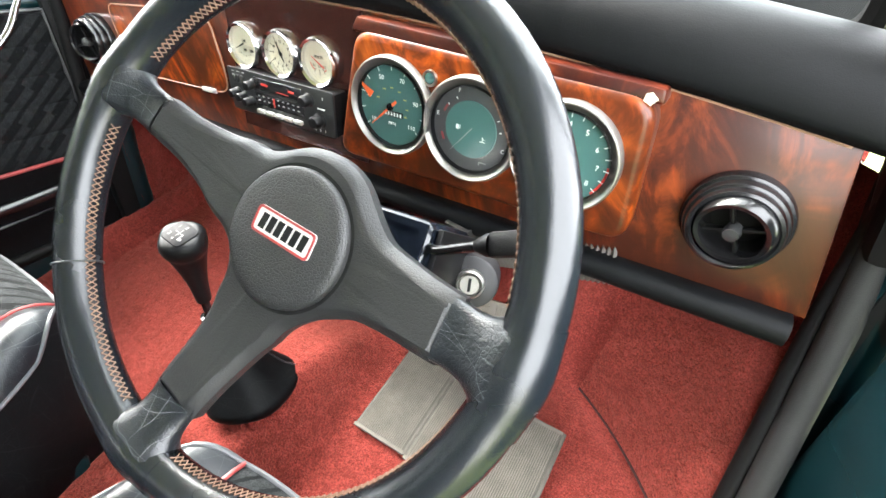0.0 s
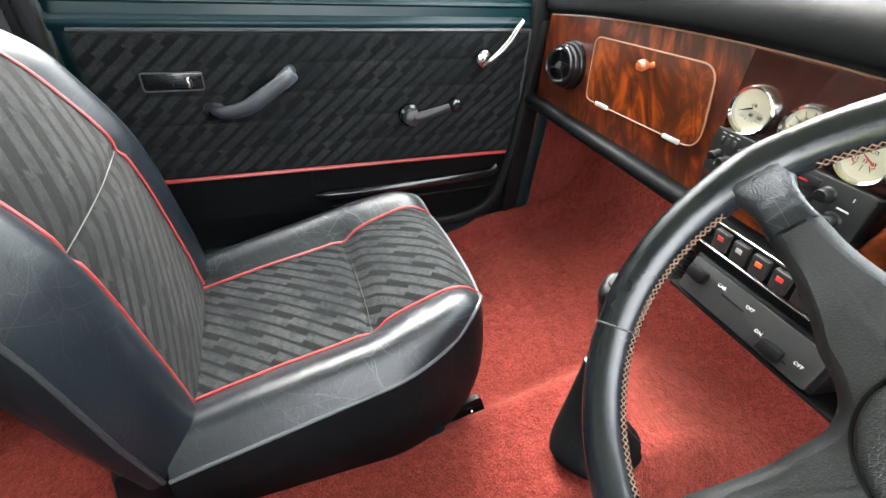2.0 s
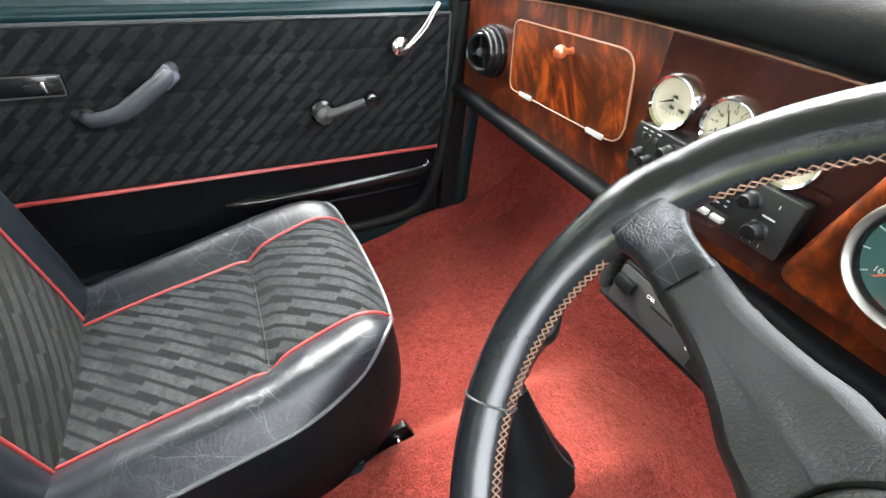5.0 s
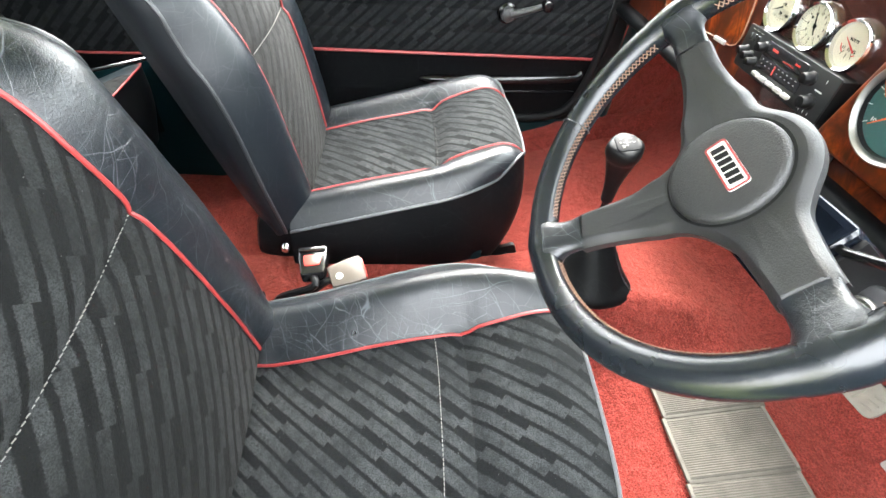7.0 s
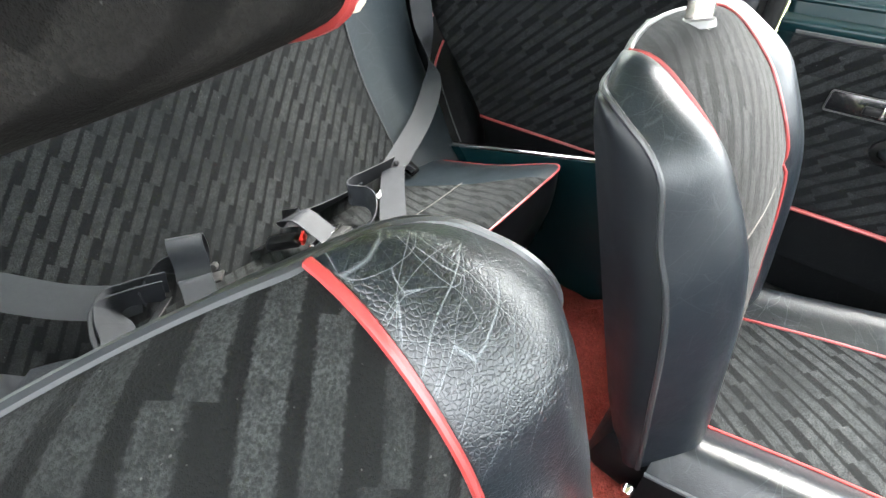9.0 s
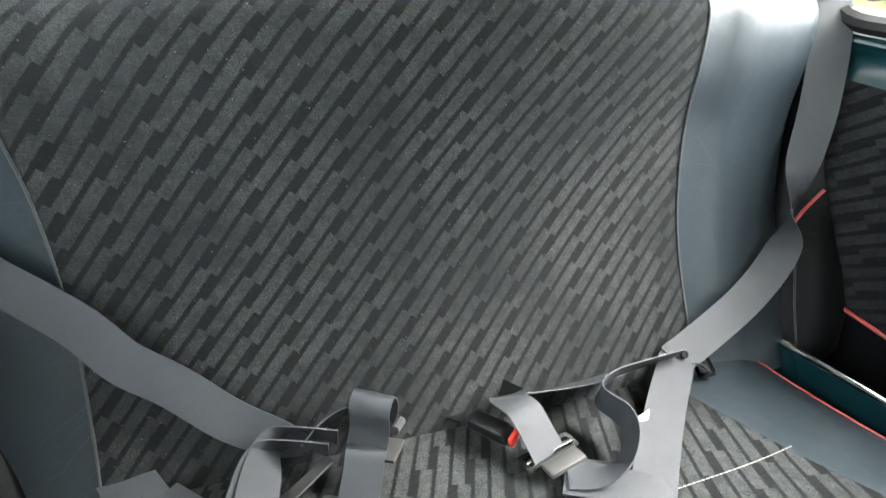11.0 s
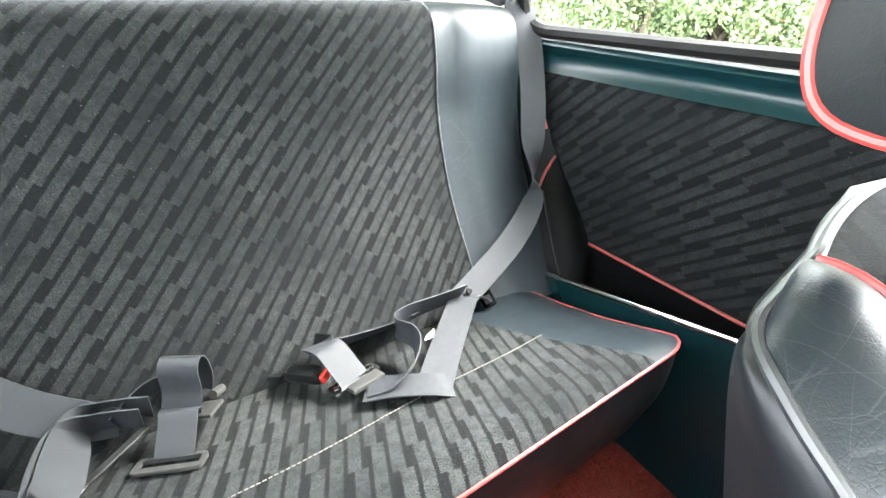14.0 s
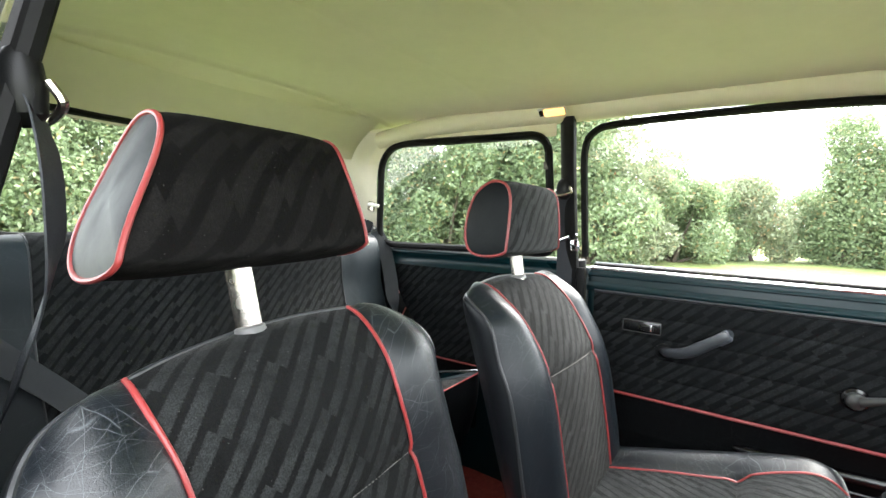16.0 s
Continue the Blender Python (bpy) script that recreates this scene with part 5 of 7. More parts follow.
# face vents at both ends
def face_vent(x, z, turn, lab):
    v = thing("air_vent", lab, "air vent", (x, DY, z), "dashboard vents")
    F = facing(x, DY, z)
    for r, h0, h1 in ((0.0455, -0.001, 0.012), (0.0420, 0.010, 0.022), (0.0385, 0.020, 0.031)):
        part("ring", lathe([(r - 0.006, h1 - 0.003), (r - 0.004, h1), (r - 0.0012, h1 - 0.001), (r, h1 - 0.004), (r, h0)], 44, F), BLACK_GLOSS, v, "ribbed black ring")
    E = F @ pose(0, 0, 0.026) @ pose(0, 0, 0, *turn)
    part("eyeball", lathe([(0.0300, -0.024), (0.0335, -0.010), (0.0335, 0.003), (0.0300, 0.008), (0.0265, 0.007), (0.0235, -0.002), (0.0225, -0.016)], 40, E), BLACK_GLOSS, v, "swivelling eyeball")
    part("throat", lathe([(0.0, -0.018), (0.026, -0.018)], 32, E), RUBBER_DARK, v)
    for a in (20, 110, 200, 290):
        part("spoke", rbox(0.026, 0.003, 0.006, 0.0008, E @ pose(0, 0, 0, 0, 0, a) @ pose(0.012, 0, -0.002)), BLACK, v)
    part("knob", lathe([(0.0, 0.010), (0.0065, 0.009), (0.0075, 0.003), (0.0065, -0.004)], 10, E), GREY_PLASTIC, v)
    return v


face_vent(-0.468, 0.601, (-6, 24, 0), "black swivelling air vent beside the glove box")
face_vent(0.579, 0.597, (12, -8, 0), "black swivelling air vent beside the door post")

# steering wheel
WAZ, WEL = -0.0719, 0.595
wn_ = Vector((math.sin(WAZ) * math.cos(WEL), math.cos(WAZ) * math.cos(WEL), -math.sin(WEL)))
wx = wn_.cross(Vector((0, 0, 1))).normalized()
wu = wx.cross(wn_)
WC = Vector((0.3130, 0.1335, 0.6370))
WM = Matrix(((wx.x, wu.x, -wn_.x, WC.x), (wx.y, wu.y, -wn_.y, WC.y), (wx.z, wu.z, -wn_.z, WC.z), (0, 0, 0, 1)))
wheel = thing("steering_wheel", "three-spoke steering wheel with stitched black leather rim", "steering wheel", WC)
WR, Wr = 0.1805, 0.0158
rim_leather = leather("rim_leather", (0.0060, 0.0075, 0.0095), 0.22, 0.0)
part("rim", moved(tube([(WR * math.cos(2 * math.pi * i / 96), WR * math.sin(2 * math.pi * i / 96), 0) for i in range(96)], lambda t: Wr, 18, True), WM), rim_leather, wheel, "smooth black leather rim")
SPOKES = (158, -7, 254)
for a in SPOKES:
    part("rim_cover", moved(tube([((WR + 0.0002) * math.cos(radians(a + k)), (WR + 0.0002) * math.sin(radians(a + k)), 0.0) for k in range(-9, 10, 1)], lambda t: Wr + 0.0004 + 0.0018 * math.sin(t * math.pi) ** 2, 18), WM), rim_leather, wheel, "thicker leather at the spoke")
for a in (75, 205):
    part("rim_seam", moved(tube([(WR * math.cos(radians(a)) + (Wr + 0.0003) * math.cos(k) * math.cos(radians(a)), WR * math.sin(radians(a)) + (Wr + 0.0003) * math.cos(k) * math.sin(radians(a)), (Wr + 0.0003) * math.sin(k)) for k in [2 * math.pi * i / 24 for i in range(24)]], 0.0009, 5, True), WM), PIPE_DARK, wheel)
# crossed lacing on the inner side of the rim
lace = []
for a0, a1 in ((168, 244), (264, 343), (3, 148)):
    n = int((a1 - a0) / 1.55)
    for i in range(n):
        for sg in (-1, 1):
            q = []
            for e in (-0.5, 0.5):
                aa = radians(a0 + (i + 0.5 + e) * 1.55)
                el = radians(180 + 4 + sg * e * 24)
                rr = WR + (Wr + 0.0006) * math.cos(el)
                q.append((rr * math.cos(aa), rr * math.sin(aa), -(Wr + 0.0006) * math.sin(el)))
            lace.append(tube(q, 0.0005, 4))
tagged(part("lacing", moved(joined(*lace), WM), THREAD_BROWN, wheel, "tan crossed lacing"), "tan crossed lacing", kind="stuff")
HUB = Vector((0.0112, -0.001, -0.0155))


SPOKE_END = 0.139
smin = lambda a, b, k: min(a, b) - max(0.0, k - abs(a - b)) ** 2 / (4 * k)


def spoke_wide(i, r):
    slim = lerp(1.0, 0.76 if i == 0 else 1.0, smooth01((r - 0.06) / 0.06))
    return slim * curve1([(0.0, 0.034), (0.06, 0.031), (0.08, 0.0262), (0.11, 0.0225), (0.139, 0.0208)], r)


def spider_d(x, y):
    """Signed distance of the wheel's Y-shaped moulding: a hub that runs into three spokes."""
    d = math.hypot(x - HUB.x, y - HUB.y) - 0.0540
    d = smin(d, math.hypot(x - HUB.x - 0.003, y - HUB.y - 0.0075) - 0.0550, 0.01)
    for i, a in enumerate(SPOKES):
        c, s_ = math.cos(radians(a)), math.sin(radians(a))
        ex, ey = c * SPOKE_END - HUB.x, s_ * SPOKE_END - HUB.y
        ln = math.hypot(ex, ey)
        q = ((x - HUB.x) * ex + (y - HUB.y) * ey) / ln
        t = abs((x - HUB.x) * ey - (y - HUB.y) * ex) / ln
        r = SPOKE_END - (ln - q)
        if q > 0:
            d = smin(d, max(t - spoke_wide(i, r), q - ln), 0.016)
    return d


def spider_r(th, inset):
    c, s_ = math.cos(th), math.sin(th)
    lo, hi = 0.03, 0.17
    if inset > 0:
        hi = spider_r(th, 0.0)
    n = 60
    for k in range(1, n + 1):
        r = lo + (hi - lo) * k / n
        if spider_d(HUB.x + c * r, HUB.y + s_ * r) > -inset:
            a, b = lo + (hi - lo) * (k - 1) / n, r
            for _ in range(12):
                m_ = (a + b) / 2
                if spider_d(HUB.x + c * m_, HUB.y + s_ * m_) > -inset:
                    b = m_
                else:
                    a = m_
            return a
    return hi


# angles spaced evenly along the outline
dense = [(2 * math.pi * k / 1080, spider_r(2 * math.pi * k / 1080, 0.0)) for k in range(1081)]
run = [0.0]
for k in range(1080):
    (a0, r0), (a1, r1) = dense[k], dense[k + 1]
    run.append(run[-1] + math.hypot(r1 * math.cos(a1) - r0 * math.cos(a0), r1 * math.sin(a1) - r0 * math.sin(a0)))
SPIDER_N = 300
spider_th, k = [], 0
for q in range(SPIDER_N):
    while run[k + 1] < run[-1] * q / SPIDER_N:
        k += 1
    f_ = (run[-1] * q / SPIDER_N - run[k]) / max(1e-9, run[k + 1] - run[k])
    spider_th.append(lerp(dense[k][0], dense[k + 1][0], f_))
SPIDER_LAYERS = [(0.0, -0.021, 0.4), (0.006, -0.0215, 1), (0.0, -0.0165, 1), (0.0, -0.0075, 1), (0.0028, -0.0036, 1), (0.0060, -0.0008, 1), (0.0075, 0.0, 1), (0.0115, 0.0, 1), (0.0, 0.0, 0.75), (0.0, 0.0, 0.4), (0.0, 0.0, 0.05)]
SPIDER_R = {e: [spider_r(th, e) for th in spider_th] for e in {q[0] for q in SPIDER_LAYERS}}


def spider_at(u, v):
    e, h, f_ = SPIDER_LAYERS[round(v * (len(SPIDER_LAYERS) - 1))]
    i = round(u * SPIDER_N) % SPIDER_N
    r = SPIDER_R[e][i] * f_
    if f_ < 1 and h == 0.0:
        r = SPIDER_R[0.0115][i] * f_
    x, y = HUB.x + math.cos(spider_th[i]) * r, HUB.y + math.sin(spider_th[i]) * r
    lift = lerp(-0.0125, 0.001, smooth01((math.hypot(x, y) - 0.07) / 0.075))
    return Vector((x, y, lift + h))


SPOKE_PLASTIC = leather("grained_spoke_plastic", (0.0115, 0.0118, 0.0122), 0.45, 0.0, 0.20, 0.42)
spider = part("spider", moved(grid(spider_at, SPIDER_N, len(SPIDER_LAYERS) - 1, True), WM), SPOKE_PLASTIC, wheel, "grained dark grey hub and spokes in one moulding", 28)
sleeve_leather = leather("creased_sleeve_leather", (0.0070, 0.0085, 0.0105), 0.30, 0.9, 0.2)


def sleeve(i, a):
    """Leather that gathers from a spoke's end and spreads into the rim."""
    c, s_ = math.cos(radians(a)), math.sin(radians(a))

    def at(u, v):
        th = u * 2 * math.pi
        r = lerp(0.134, 0.186, v)
        wide = (0.80 if i == 0 else 1.0) * curve1([(0.134, 0.0196), (0.148, 0.0188), (0.158, 0.0205), (0.166, 0.026), (0.172, 0.034), (0.186, 0.036)], r)
        high = curve1([(0.134, 0.0085), (0.148, 0.0088), (0.160, 0.0108), (0.170, 0.0150), (0.180, 0.0166), (0.186, 0.0163)], r)
        ct, st = math.cos(th), math.sin(th)
        t = wide * math.copysign(abs(ct) ** 0.6, ct)
        h = high * math.copysign(abs(st) ** 0.75, st)
        # the covering follows the rim's round towards its edges
        h *= lerp(1.0, 1 - 0.35 * (t / wide) ** 4, v)
        base = lerp(-0.0085, 0.0, smooth01((r - 0.134) / 0.04))
        h += 0.0004 * noise.noise((r * 260, t * 90, a)) * max(0, st)
        return Vector((c * r - s_ * t, s_ * r + c * t, base + h))
    return grid(at, 40, 26, True)


for i, a in enumerate(SPOKES):
    part("leather_sleeve", moved(sleeve(i, a), WM), sleeve_leather, wheel, "creased black leather sleeve", 70)
part("pad_groove", moved(lathe([(0.0472, 0.0036), (0.0498, 0.0036)], 56, Matrix.Translation(HUB)), WM), RUBBER_DARK, wheel)
part("horn_pad", moved(lathe([(0.0, 0.0110), (0.028, 0.0108), (0.041, 0.0100), (0.0450, 0.0090), (0.0470, 0.0068), (0.0475, 0.003), (0.0475, 0.0)], 56, Matrix.Translation(HUB)), WM), leather("grained_horn_pad", (0.0135, 0.0138, 0.0140), 0.42, 0.0, 0.34, 0.42), wheel, "grained round horn pad")
BM = WM @ Matrix.Translation(HUB) @ pose(0.0015, 0.004, 0.0108, 0, 0, -9) @ Matrix.Diagonal((0.86, 0.86, 1, 1))
bo = rounded([(-0.029, -0.0105), (0.029, -0.0105), (0.029, 0.0105), (-0.029, 0.0105)], 0.004, 5)
badge = part("badge", slab(bo, 0.0016, BM), SILVER, wheel, "silver and red name badge")
bi = rounded([(-0.0272, -0.0087), (0.0272, -0.0087), (0.0272, 0.0087), (-0.0272, 0.0087)], 0.003, 5)
part("badge_border", ring_plate(bo, bi, 0.0006, BM @ pose(0, 0, 0.0015)), PIPE_RED, badge, "red border")
for i in range(6):
    part("badge_bar", slab([(-0.0030, -0.0062), (0.0026, -0.0062), (0.0040, 0.0062), (-0.0016, 0.0062)], 0.0006, BM @ pose(-0.0202 + 0.0080 * i, 0, 0.0016)), BLACK, badge)

# column, ignition lock and stalk
col = thing("steering_column", "steering column with black cowl, ignition lock and stalk", "steering column", (0.33, 0.25, 0.56))
part("column_tube", tube([WC + wn_ * 0.05, WC + wn_ * 0.42], 0.022, 16), RUBBER_DARK, col)
CM = Matrix.Translation(WC + wn_ * 0.150) @ Matrix(((wx.x, wu.x, -wn_.x, 0), (wx.y, wu.y, -wn_.y, 0), (wx.z, wu.z, -wn_.z, 0), (0, 0, 0, 1)))
COWL = plain("blue_black_cowl_plastic", (0.0040, 0.0058, 0.0095), 0.16, spec=0.5)
cowl = part("cowl", rbox(0.100, 0.084, 0.104, 0.005, CM @ pose(0.019, -0.006, 0), 1), COWL, col, "glossy blue-black column cowl")
part("cowl_lip", ring_plate([(-0.029, -0.046), (0.067, -0.046), (0.067, 0.034), (-0.029, 0.034)], [(-0.025, -0.042), (0.0605, -0.042), (0.0605, 0.0285), (-0.025, 0.0285)], 0.003, CM @ pose(0, 0, 0.0515)), COWL, cowl, "raised lip")
part("cowl_flange", rbox(0.006, 0.070, 0.090, 0.002, CM @ pose(0.0725, -0.002, -0.006)), BLACK, cowl, "open side of the cowl")
lock = part("ignition_housing", joined(lathe([(0.0, 0.006), (0.022, 0.006), (0.0255, 0.004), (0.0265, 0.0), (0.0265, -0.03)], 32, facing(0.387, 0.294, 0.524) @ pose(0, 0, 0, -22, 20)), rbox(0.016, 0.040, 0.016, 0.005, pose(0.374, 0.326, 0.512, 20))), plain('lock_casting', (0.015, 0.0148, 0.016), 0.5, spec=0.3), col, "grey steering lock housing")
part("lock_barrel", lathe([(0.0, 0.012), (0.0090, 0.012), (0.0105, 0.009), (0.0120, 0.013), (0.0138, 0.011), (0.0142, 0.005)], 32, facing(0.387, 0.293, 0.524) @ pose(0, 0, 0, -22, 20)), DIAL_RING, lock, "bright key barrel")
part("key_slot", rbox(0.0028, 0.013, 0.002, 0.0006, facing(0.387, 0.293, 0.524) @ pose(0, 0, 0, -22, 20) @ pose(0, 0, 0.0125)), BLACK, lock)
ROD = [Vector((0.368, 0.238, 0.588)), Vector((0.387, 0.229, 0.597)), Vector((0.424, 0.228, 0.617))]
stalk = part("stalk", tube(ROD, 0.0042, 10), BLACK_GLOSS, col, "slim black stalk")
lx = (Vector((0.497, 0.226, 0.652)) - ROD[2]).normalized()
ly = (wu - lx * wu.dot(lx)).normalized()
lz = lx.cross(ly)
SM = Matrix(((lx.x, ly.x, lz.x, ROD[2].x), (lx.y, ly.y, lz.y, ROD[2].y), (lx.z, ly.z, lz.z, ROD[2].z), (0, 0, 0, 1)))
lever = part("lever", joined(rbox(0.067, 0.0185, 0.010, 0.003, SM @ pose(0.0395, 0, 0)), lathe([(0.0042, 0.0), (0.0085, 0.010), (0.0085, 0.014)], 14, SM @ pose(-0.006, 0, 0, 0, 90, 0))), BLACK, stalk, "flat black lever")
part("wiper_symbol", joined(ring_plate([(-0.0065, 0.0030), (0.0, 0.0045), (0.0065, 0.0030), (0.0038, -0.0035), (-0.0038, -0.0035)], [(-0.0054, 0.0024), (0.0, 0.0037), (0.0054, 0.0024), (0.0031, -0.0028), (-0.0031, -0.0028)], 0.0003, SM @ pose(0.047, -0.0005, 0.0050)), rbox(0.0008, 0.0075, 0.0004, 0, SM @ pose(0.0485, -0.0005, 0.0051, 0, 0, 35)), rbox(0.0007, 0.0036, 0.0004, 0, SM @ pose(0.047, 0.0065, 0.0051)), rbox(0.0007, 0.0030, 0.0004, 0, SM @ pose(0.0502, 0.0058, 0.0051, 0, 0, -35)), rbox(0.0007, 0.0030, 0.0004, 0, SM @ pose(0.0438, 0.0058, 0.0051, 0, 0, 35))), WHITE, lever, "white wiper symbol")
HA, HB = Vector((0.318, 0.452, 0.462)), Vector((0.470, 0.454, 0.498))
HM = Matrix.Translation(HA) @ (HB - HA).to_track_quat("Z", "Y").to_matrix().to_4x4()
whole("heater_hose", lathe([q for i in range(30) for q in ((0.0295, 0.0062 * i - 0.0028), (0.034, 0.0062 * i), (0.0295, 0.0062 * i + 0.0028))], 20, HM), plain("grey_hose", (0.075, 0.073, 0.066), 0.5), "grey ribbed air hose under the dashboard", "air hose")
br_ = thing("under_dash_bracket", "grey metal bracket with a bolt under the binnacle", "bracket", (0.290, 0.42, 0.50))
ZINC = plain("dull_zinc", (0.060, 0.058, 0.054), 0.5, 0.6)
part("plate", joined(rbox(0.034, 0.040, 0.003, 0.001, pose(0.309, 0.420, 0.500, 0, 8)), rbox(0.003, 0.040, 0.026, 0.001, pose(0.326, 0.420, 0.488)), rbox(0.013, 0.004, 0.016, 0.001, pose(0.312, 0.402, 0.490))), ZINC, br_)
part("bolt", lathe([(0, 0.014), (0.0055, 0.014), (0.0065, 0.011), (0.0065, 0.004), (0.0095, 0.004), (0.0095, 0.0)], 6, facing(0.322, 0.400, 0.478)), STEEL, br_, "hexagon bolt")
part("clip", tube(spline([(0.288, 0.41, 0.492), (0.296, 0.400, 0.478), (0.309, 0.400, 0.474), (0.318, 0.405, 0.482)], 5), 0.0022, 8), ZINC, br_)
wires = thing("wiring_loom", "loose coloured wires under the dashboard", "wiring", (0.25, 0.43, 0.48))
for wx0, wcol in ((0.235, (0.01, 0.01, 0.012)), (0.247, (0.16, 0.02, 0.02)), (0.256, (0.02, 0.02, 0.022)), (0.265, (0.10, 0.12, 0.05))):
    part("wire", tube(spline([(wx0 - 0.02, 0.455, 0.507), (wx0, 0.432, 0.482), (wx0 + 0.022, 0.436, 0.476), (wx0 + 0.035, 0.455, 0.505)], 6), 0.0018, 6), plain("wire_sleeve", wcol, 0.4), wires)

# heater control below the switches
heat = thing("heater_control", "black heater control panel under the switch rail", "heater control", (0.05, 0.40, 0.42))
HF = facing(0.075, 0.392, 0.430) @ pose(0, 0, 0, -14)
part("housing", rbox(0.215, 0.060, 0.10, 0.006, HF @ pose(0, 0, -0.055)), BLACK, heat)
hp = part("control_plate", slab(rounded([(-0.1, -0.026), (0.1, -0.026), (0.1, 0.026), (-0.1, 0.026)], 0.005, 4), 0.003, HF, 0.001), GREY_PLASTIC, heat, "dark grey control plate")
for x, y in ((-0.022, 0.004), (0.052, -0.014)):
    part("slot", rbox(0.036, 0.003, 0.001, 0.0004, HF @ pose(x, y, 0.0031)), BLACK, hp)
for x, y in ((-0.082, 0.006), (0.048, -0.012)):
    part("slider", rbox(0.030, 0.018, 0.012, 0.003, HF @ pose(x, y, 0.006)), BLACK, hp)
for x, y, tx in ((-0.045, 0.012, "CAR"), (0.0, 0.012, "OFF"), (0.025, -0.005, "ON"), (0.08, -0.005, "OFF")):
    words(tx, 0.0065, HF @ pose(x, y, 0.0034), WHITE, hp)
part("shelf_lip", rbox(0.26, 0.08, 0.006, 0.002, pose(0.085, 0.43, 0.388, -8)), BLACK, heat)
whole("bellows_hose", lathe([q for i in range(16) for q in ((0.020, 0.37 + 0.0068 * i - 0.0030), (0.0235, 0.37 + 0.0068 * i), (0.020, 0.37 + 0.0068 * i + 0.0030))], 18, pose(-0.066, 0.445, 0)), RUBBER_DARK, "black ribbed demister hose beside the heater", "air hose")

# ---------------------------------------------------------------- gear lever, mats, pedals, buckles
gear = thing("gear_lever", "gear lever with black knob and leather gaiter", "gear lever", (0.05, 0.2, 0.17))
G1, G2 = Vector((0.015, 0.228, 0.328)), Vector((0.026, 0.221, 0.452))


def gaiter_at(u, v):
    """A soft leather bag: folds run down it, and its foot slumps on the carpet."""
    a = u * 2 * math.pi
    c = Vector((lerp(0.074, G1.x, v**0.8), lerp(0.232, G1.y, v), lerp(0.196, G1.z, v)))
    r = curve1([(0, 0.052), (0.06, 0.060), (0.14, 0.058), (0.35, 0.045), (0.7, 0.027), (1, 0.013)], v)
    k = 1 + 0.035 * math.cos(4 * a + 0.6) * (1 - v) + 0.03 * math.sin(3 * a + v * 5) * smooth01(v * 3)
    k += 0.16 * math.exp(-(((a - 0.9) / 0.5) ** 2)) * smooth01((0.22 - v) / 0.15)
    return c + Vector((math.cos(a) * r * k * 0.90, math.sin(a) * r * k * (1.15 - 0.15 * v), 0.0))


gt = part("gaiter", grid(gaiter_at, 40, 24, True), LEATHER_SIDE, gear, "black leather gaiter")
part("gaiter_seam", tube([gaiter_at(0.17, v / 20) for v in range(21)], 0.0018, 6), PIPE_DARK, gt)
part("gaiter_tie", lathe([(0.009, -0.004), (0.0125, -0.002), (0.0125, 0.003), (0.008, 0.005)], 20, Matrix.Translation(G1)), BLACK_GLOSS, gear, "wire tie")
part("lever", tube([G1 - Vector((0, 0, 0.02)), G1.lerp(G2, 0.5), G2], 0.0058, 12), BLACK_GLOSS, gear)
kz = Vector((0.22, -0.16, 0.95)).normalized()
kx = Vector((0, 1, 0)).cross(kz).normalized()
ky = kz.cross(kx)
KM = Matrix(((kx.x, ky.x, kz.x, 0.0265), (kx.y, ky.y, kz.y, 0.2195), (kx.z, ky.z, kz.z, 0.4650), (0, 0, 0, 1)))


def knob_at(u, v):
    r, h = curve1([(0, 0.0005), (0.12, 0.015), (0.25, 0.0235), (0.38, 0.0275), (0.52, 0.0270), (0.68, 0.0200), (0.84, 0.0130), (1, 0.0100)], v), curve1([(0, 0.0175), (0.12, 0.0172), (0.25, 0.0150), (0.38, 0.0070), (0.52, -0.0060), (0.68, -0.0220), (0.84, -0.0420), (1, -0.062)], v)
    a = u * 2 * math.pi
    sq = 1 + 0.05 * math.cos(4 * a) * smooth01(h * 40 + 0.6)
    p = KM @ Vector((r * sq * math.cos(a), r * sq * math.sin(a), max(h, -0.012)))
    if h < -0.012:
        q = KM @ Vector((0, 0, -0.012))
        e = G1.lerp(q, 0.30)
        p = p + (e - q) * ((-0.012 - h) / 0.05)
    return p


knob = part("knob", grid(knob_at, 32, 36, True), BLACK, gear, "worn black plastic knob", 60)
kp = part("shift_plate", slab(rounded([(-0.0165, -0.0165), (0.0165, -0.0165), (0.0165, 0.0165), (-0.0165, 0.0165)], 0.008, 6), 0.0014, KM @ pose(0, 0, 0.0168), 0.0008), plain("shift_plate_gloss", (0.008, 0.008, 0.009), 0.42, 0.0, spec=0.10), knob, "glossy plate with the shift pattern")
for x, y, tx in ((-0.0085, 0.007, "1"), (-0.0085, -0.007, "2"), (0.0, 0.010, "3"), (0.0, -0.010, "4"), (0.0095, -0.007, "R")):
    words(tx, 0.0065, KM @ pose(x, y, 0.0184), GREY_TRIM, kp, "gear_figure")
part("shift_pattern", joined(rbox(0.0008, 0.012, 0.0006, 0, KM @ pose(0, 0, 0.0182)), rbox(0.013, 0.0008, 0.0006, 0, KM @ pose(0, 0, 0.0182)), rbox(0.0008, 0.010, 0.0006, 0, KM @ pose(0.006, -0.004, 0.0182))), GREY_TRIM, kp)


whole("seat_crossmember", rbox(0.085, 0.11, 0.09, 0.008, pose(-0.022, 0.040, 0.085, 0, 4, 0)), TEAL, "dark green steel crossmember under the passenger seat", "crossmember", "structure")

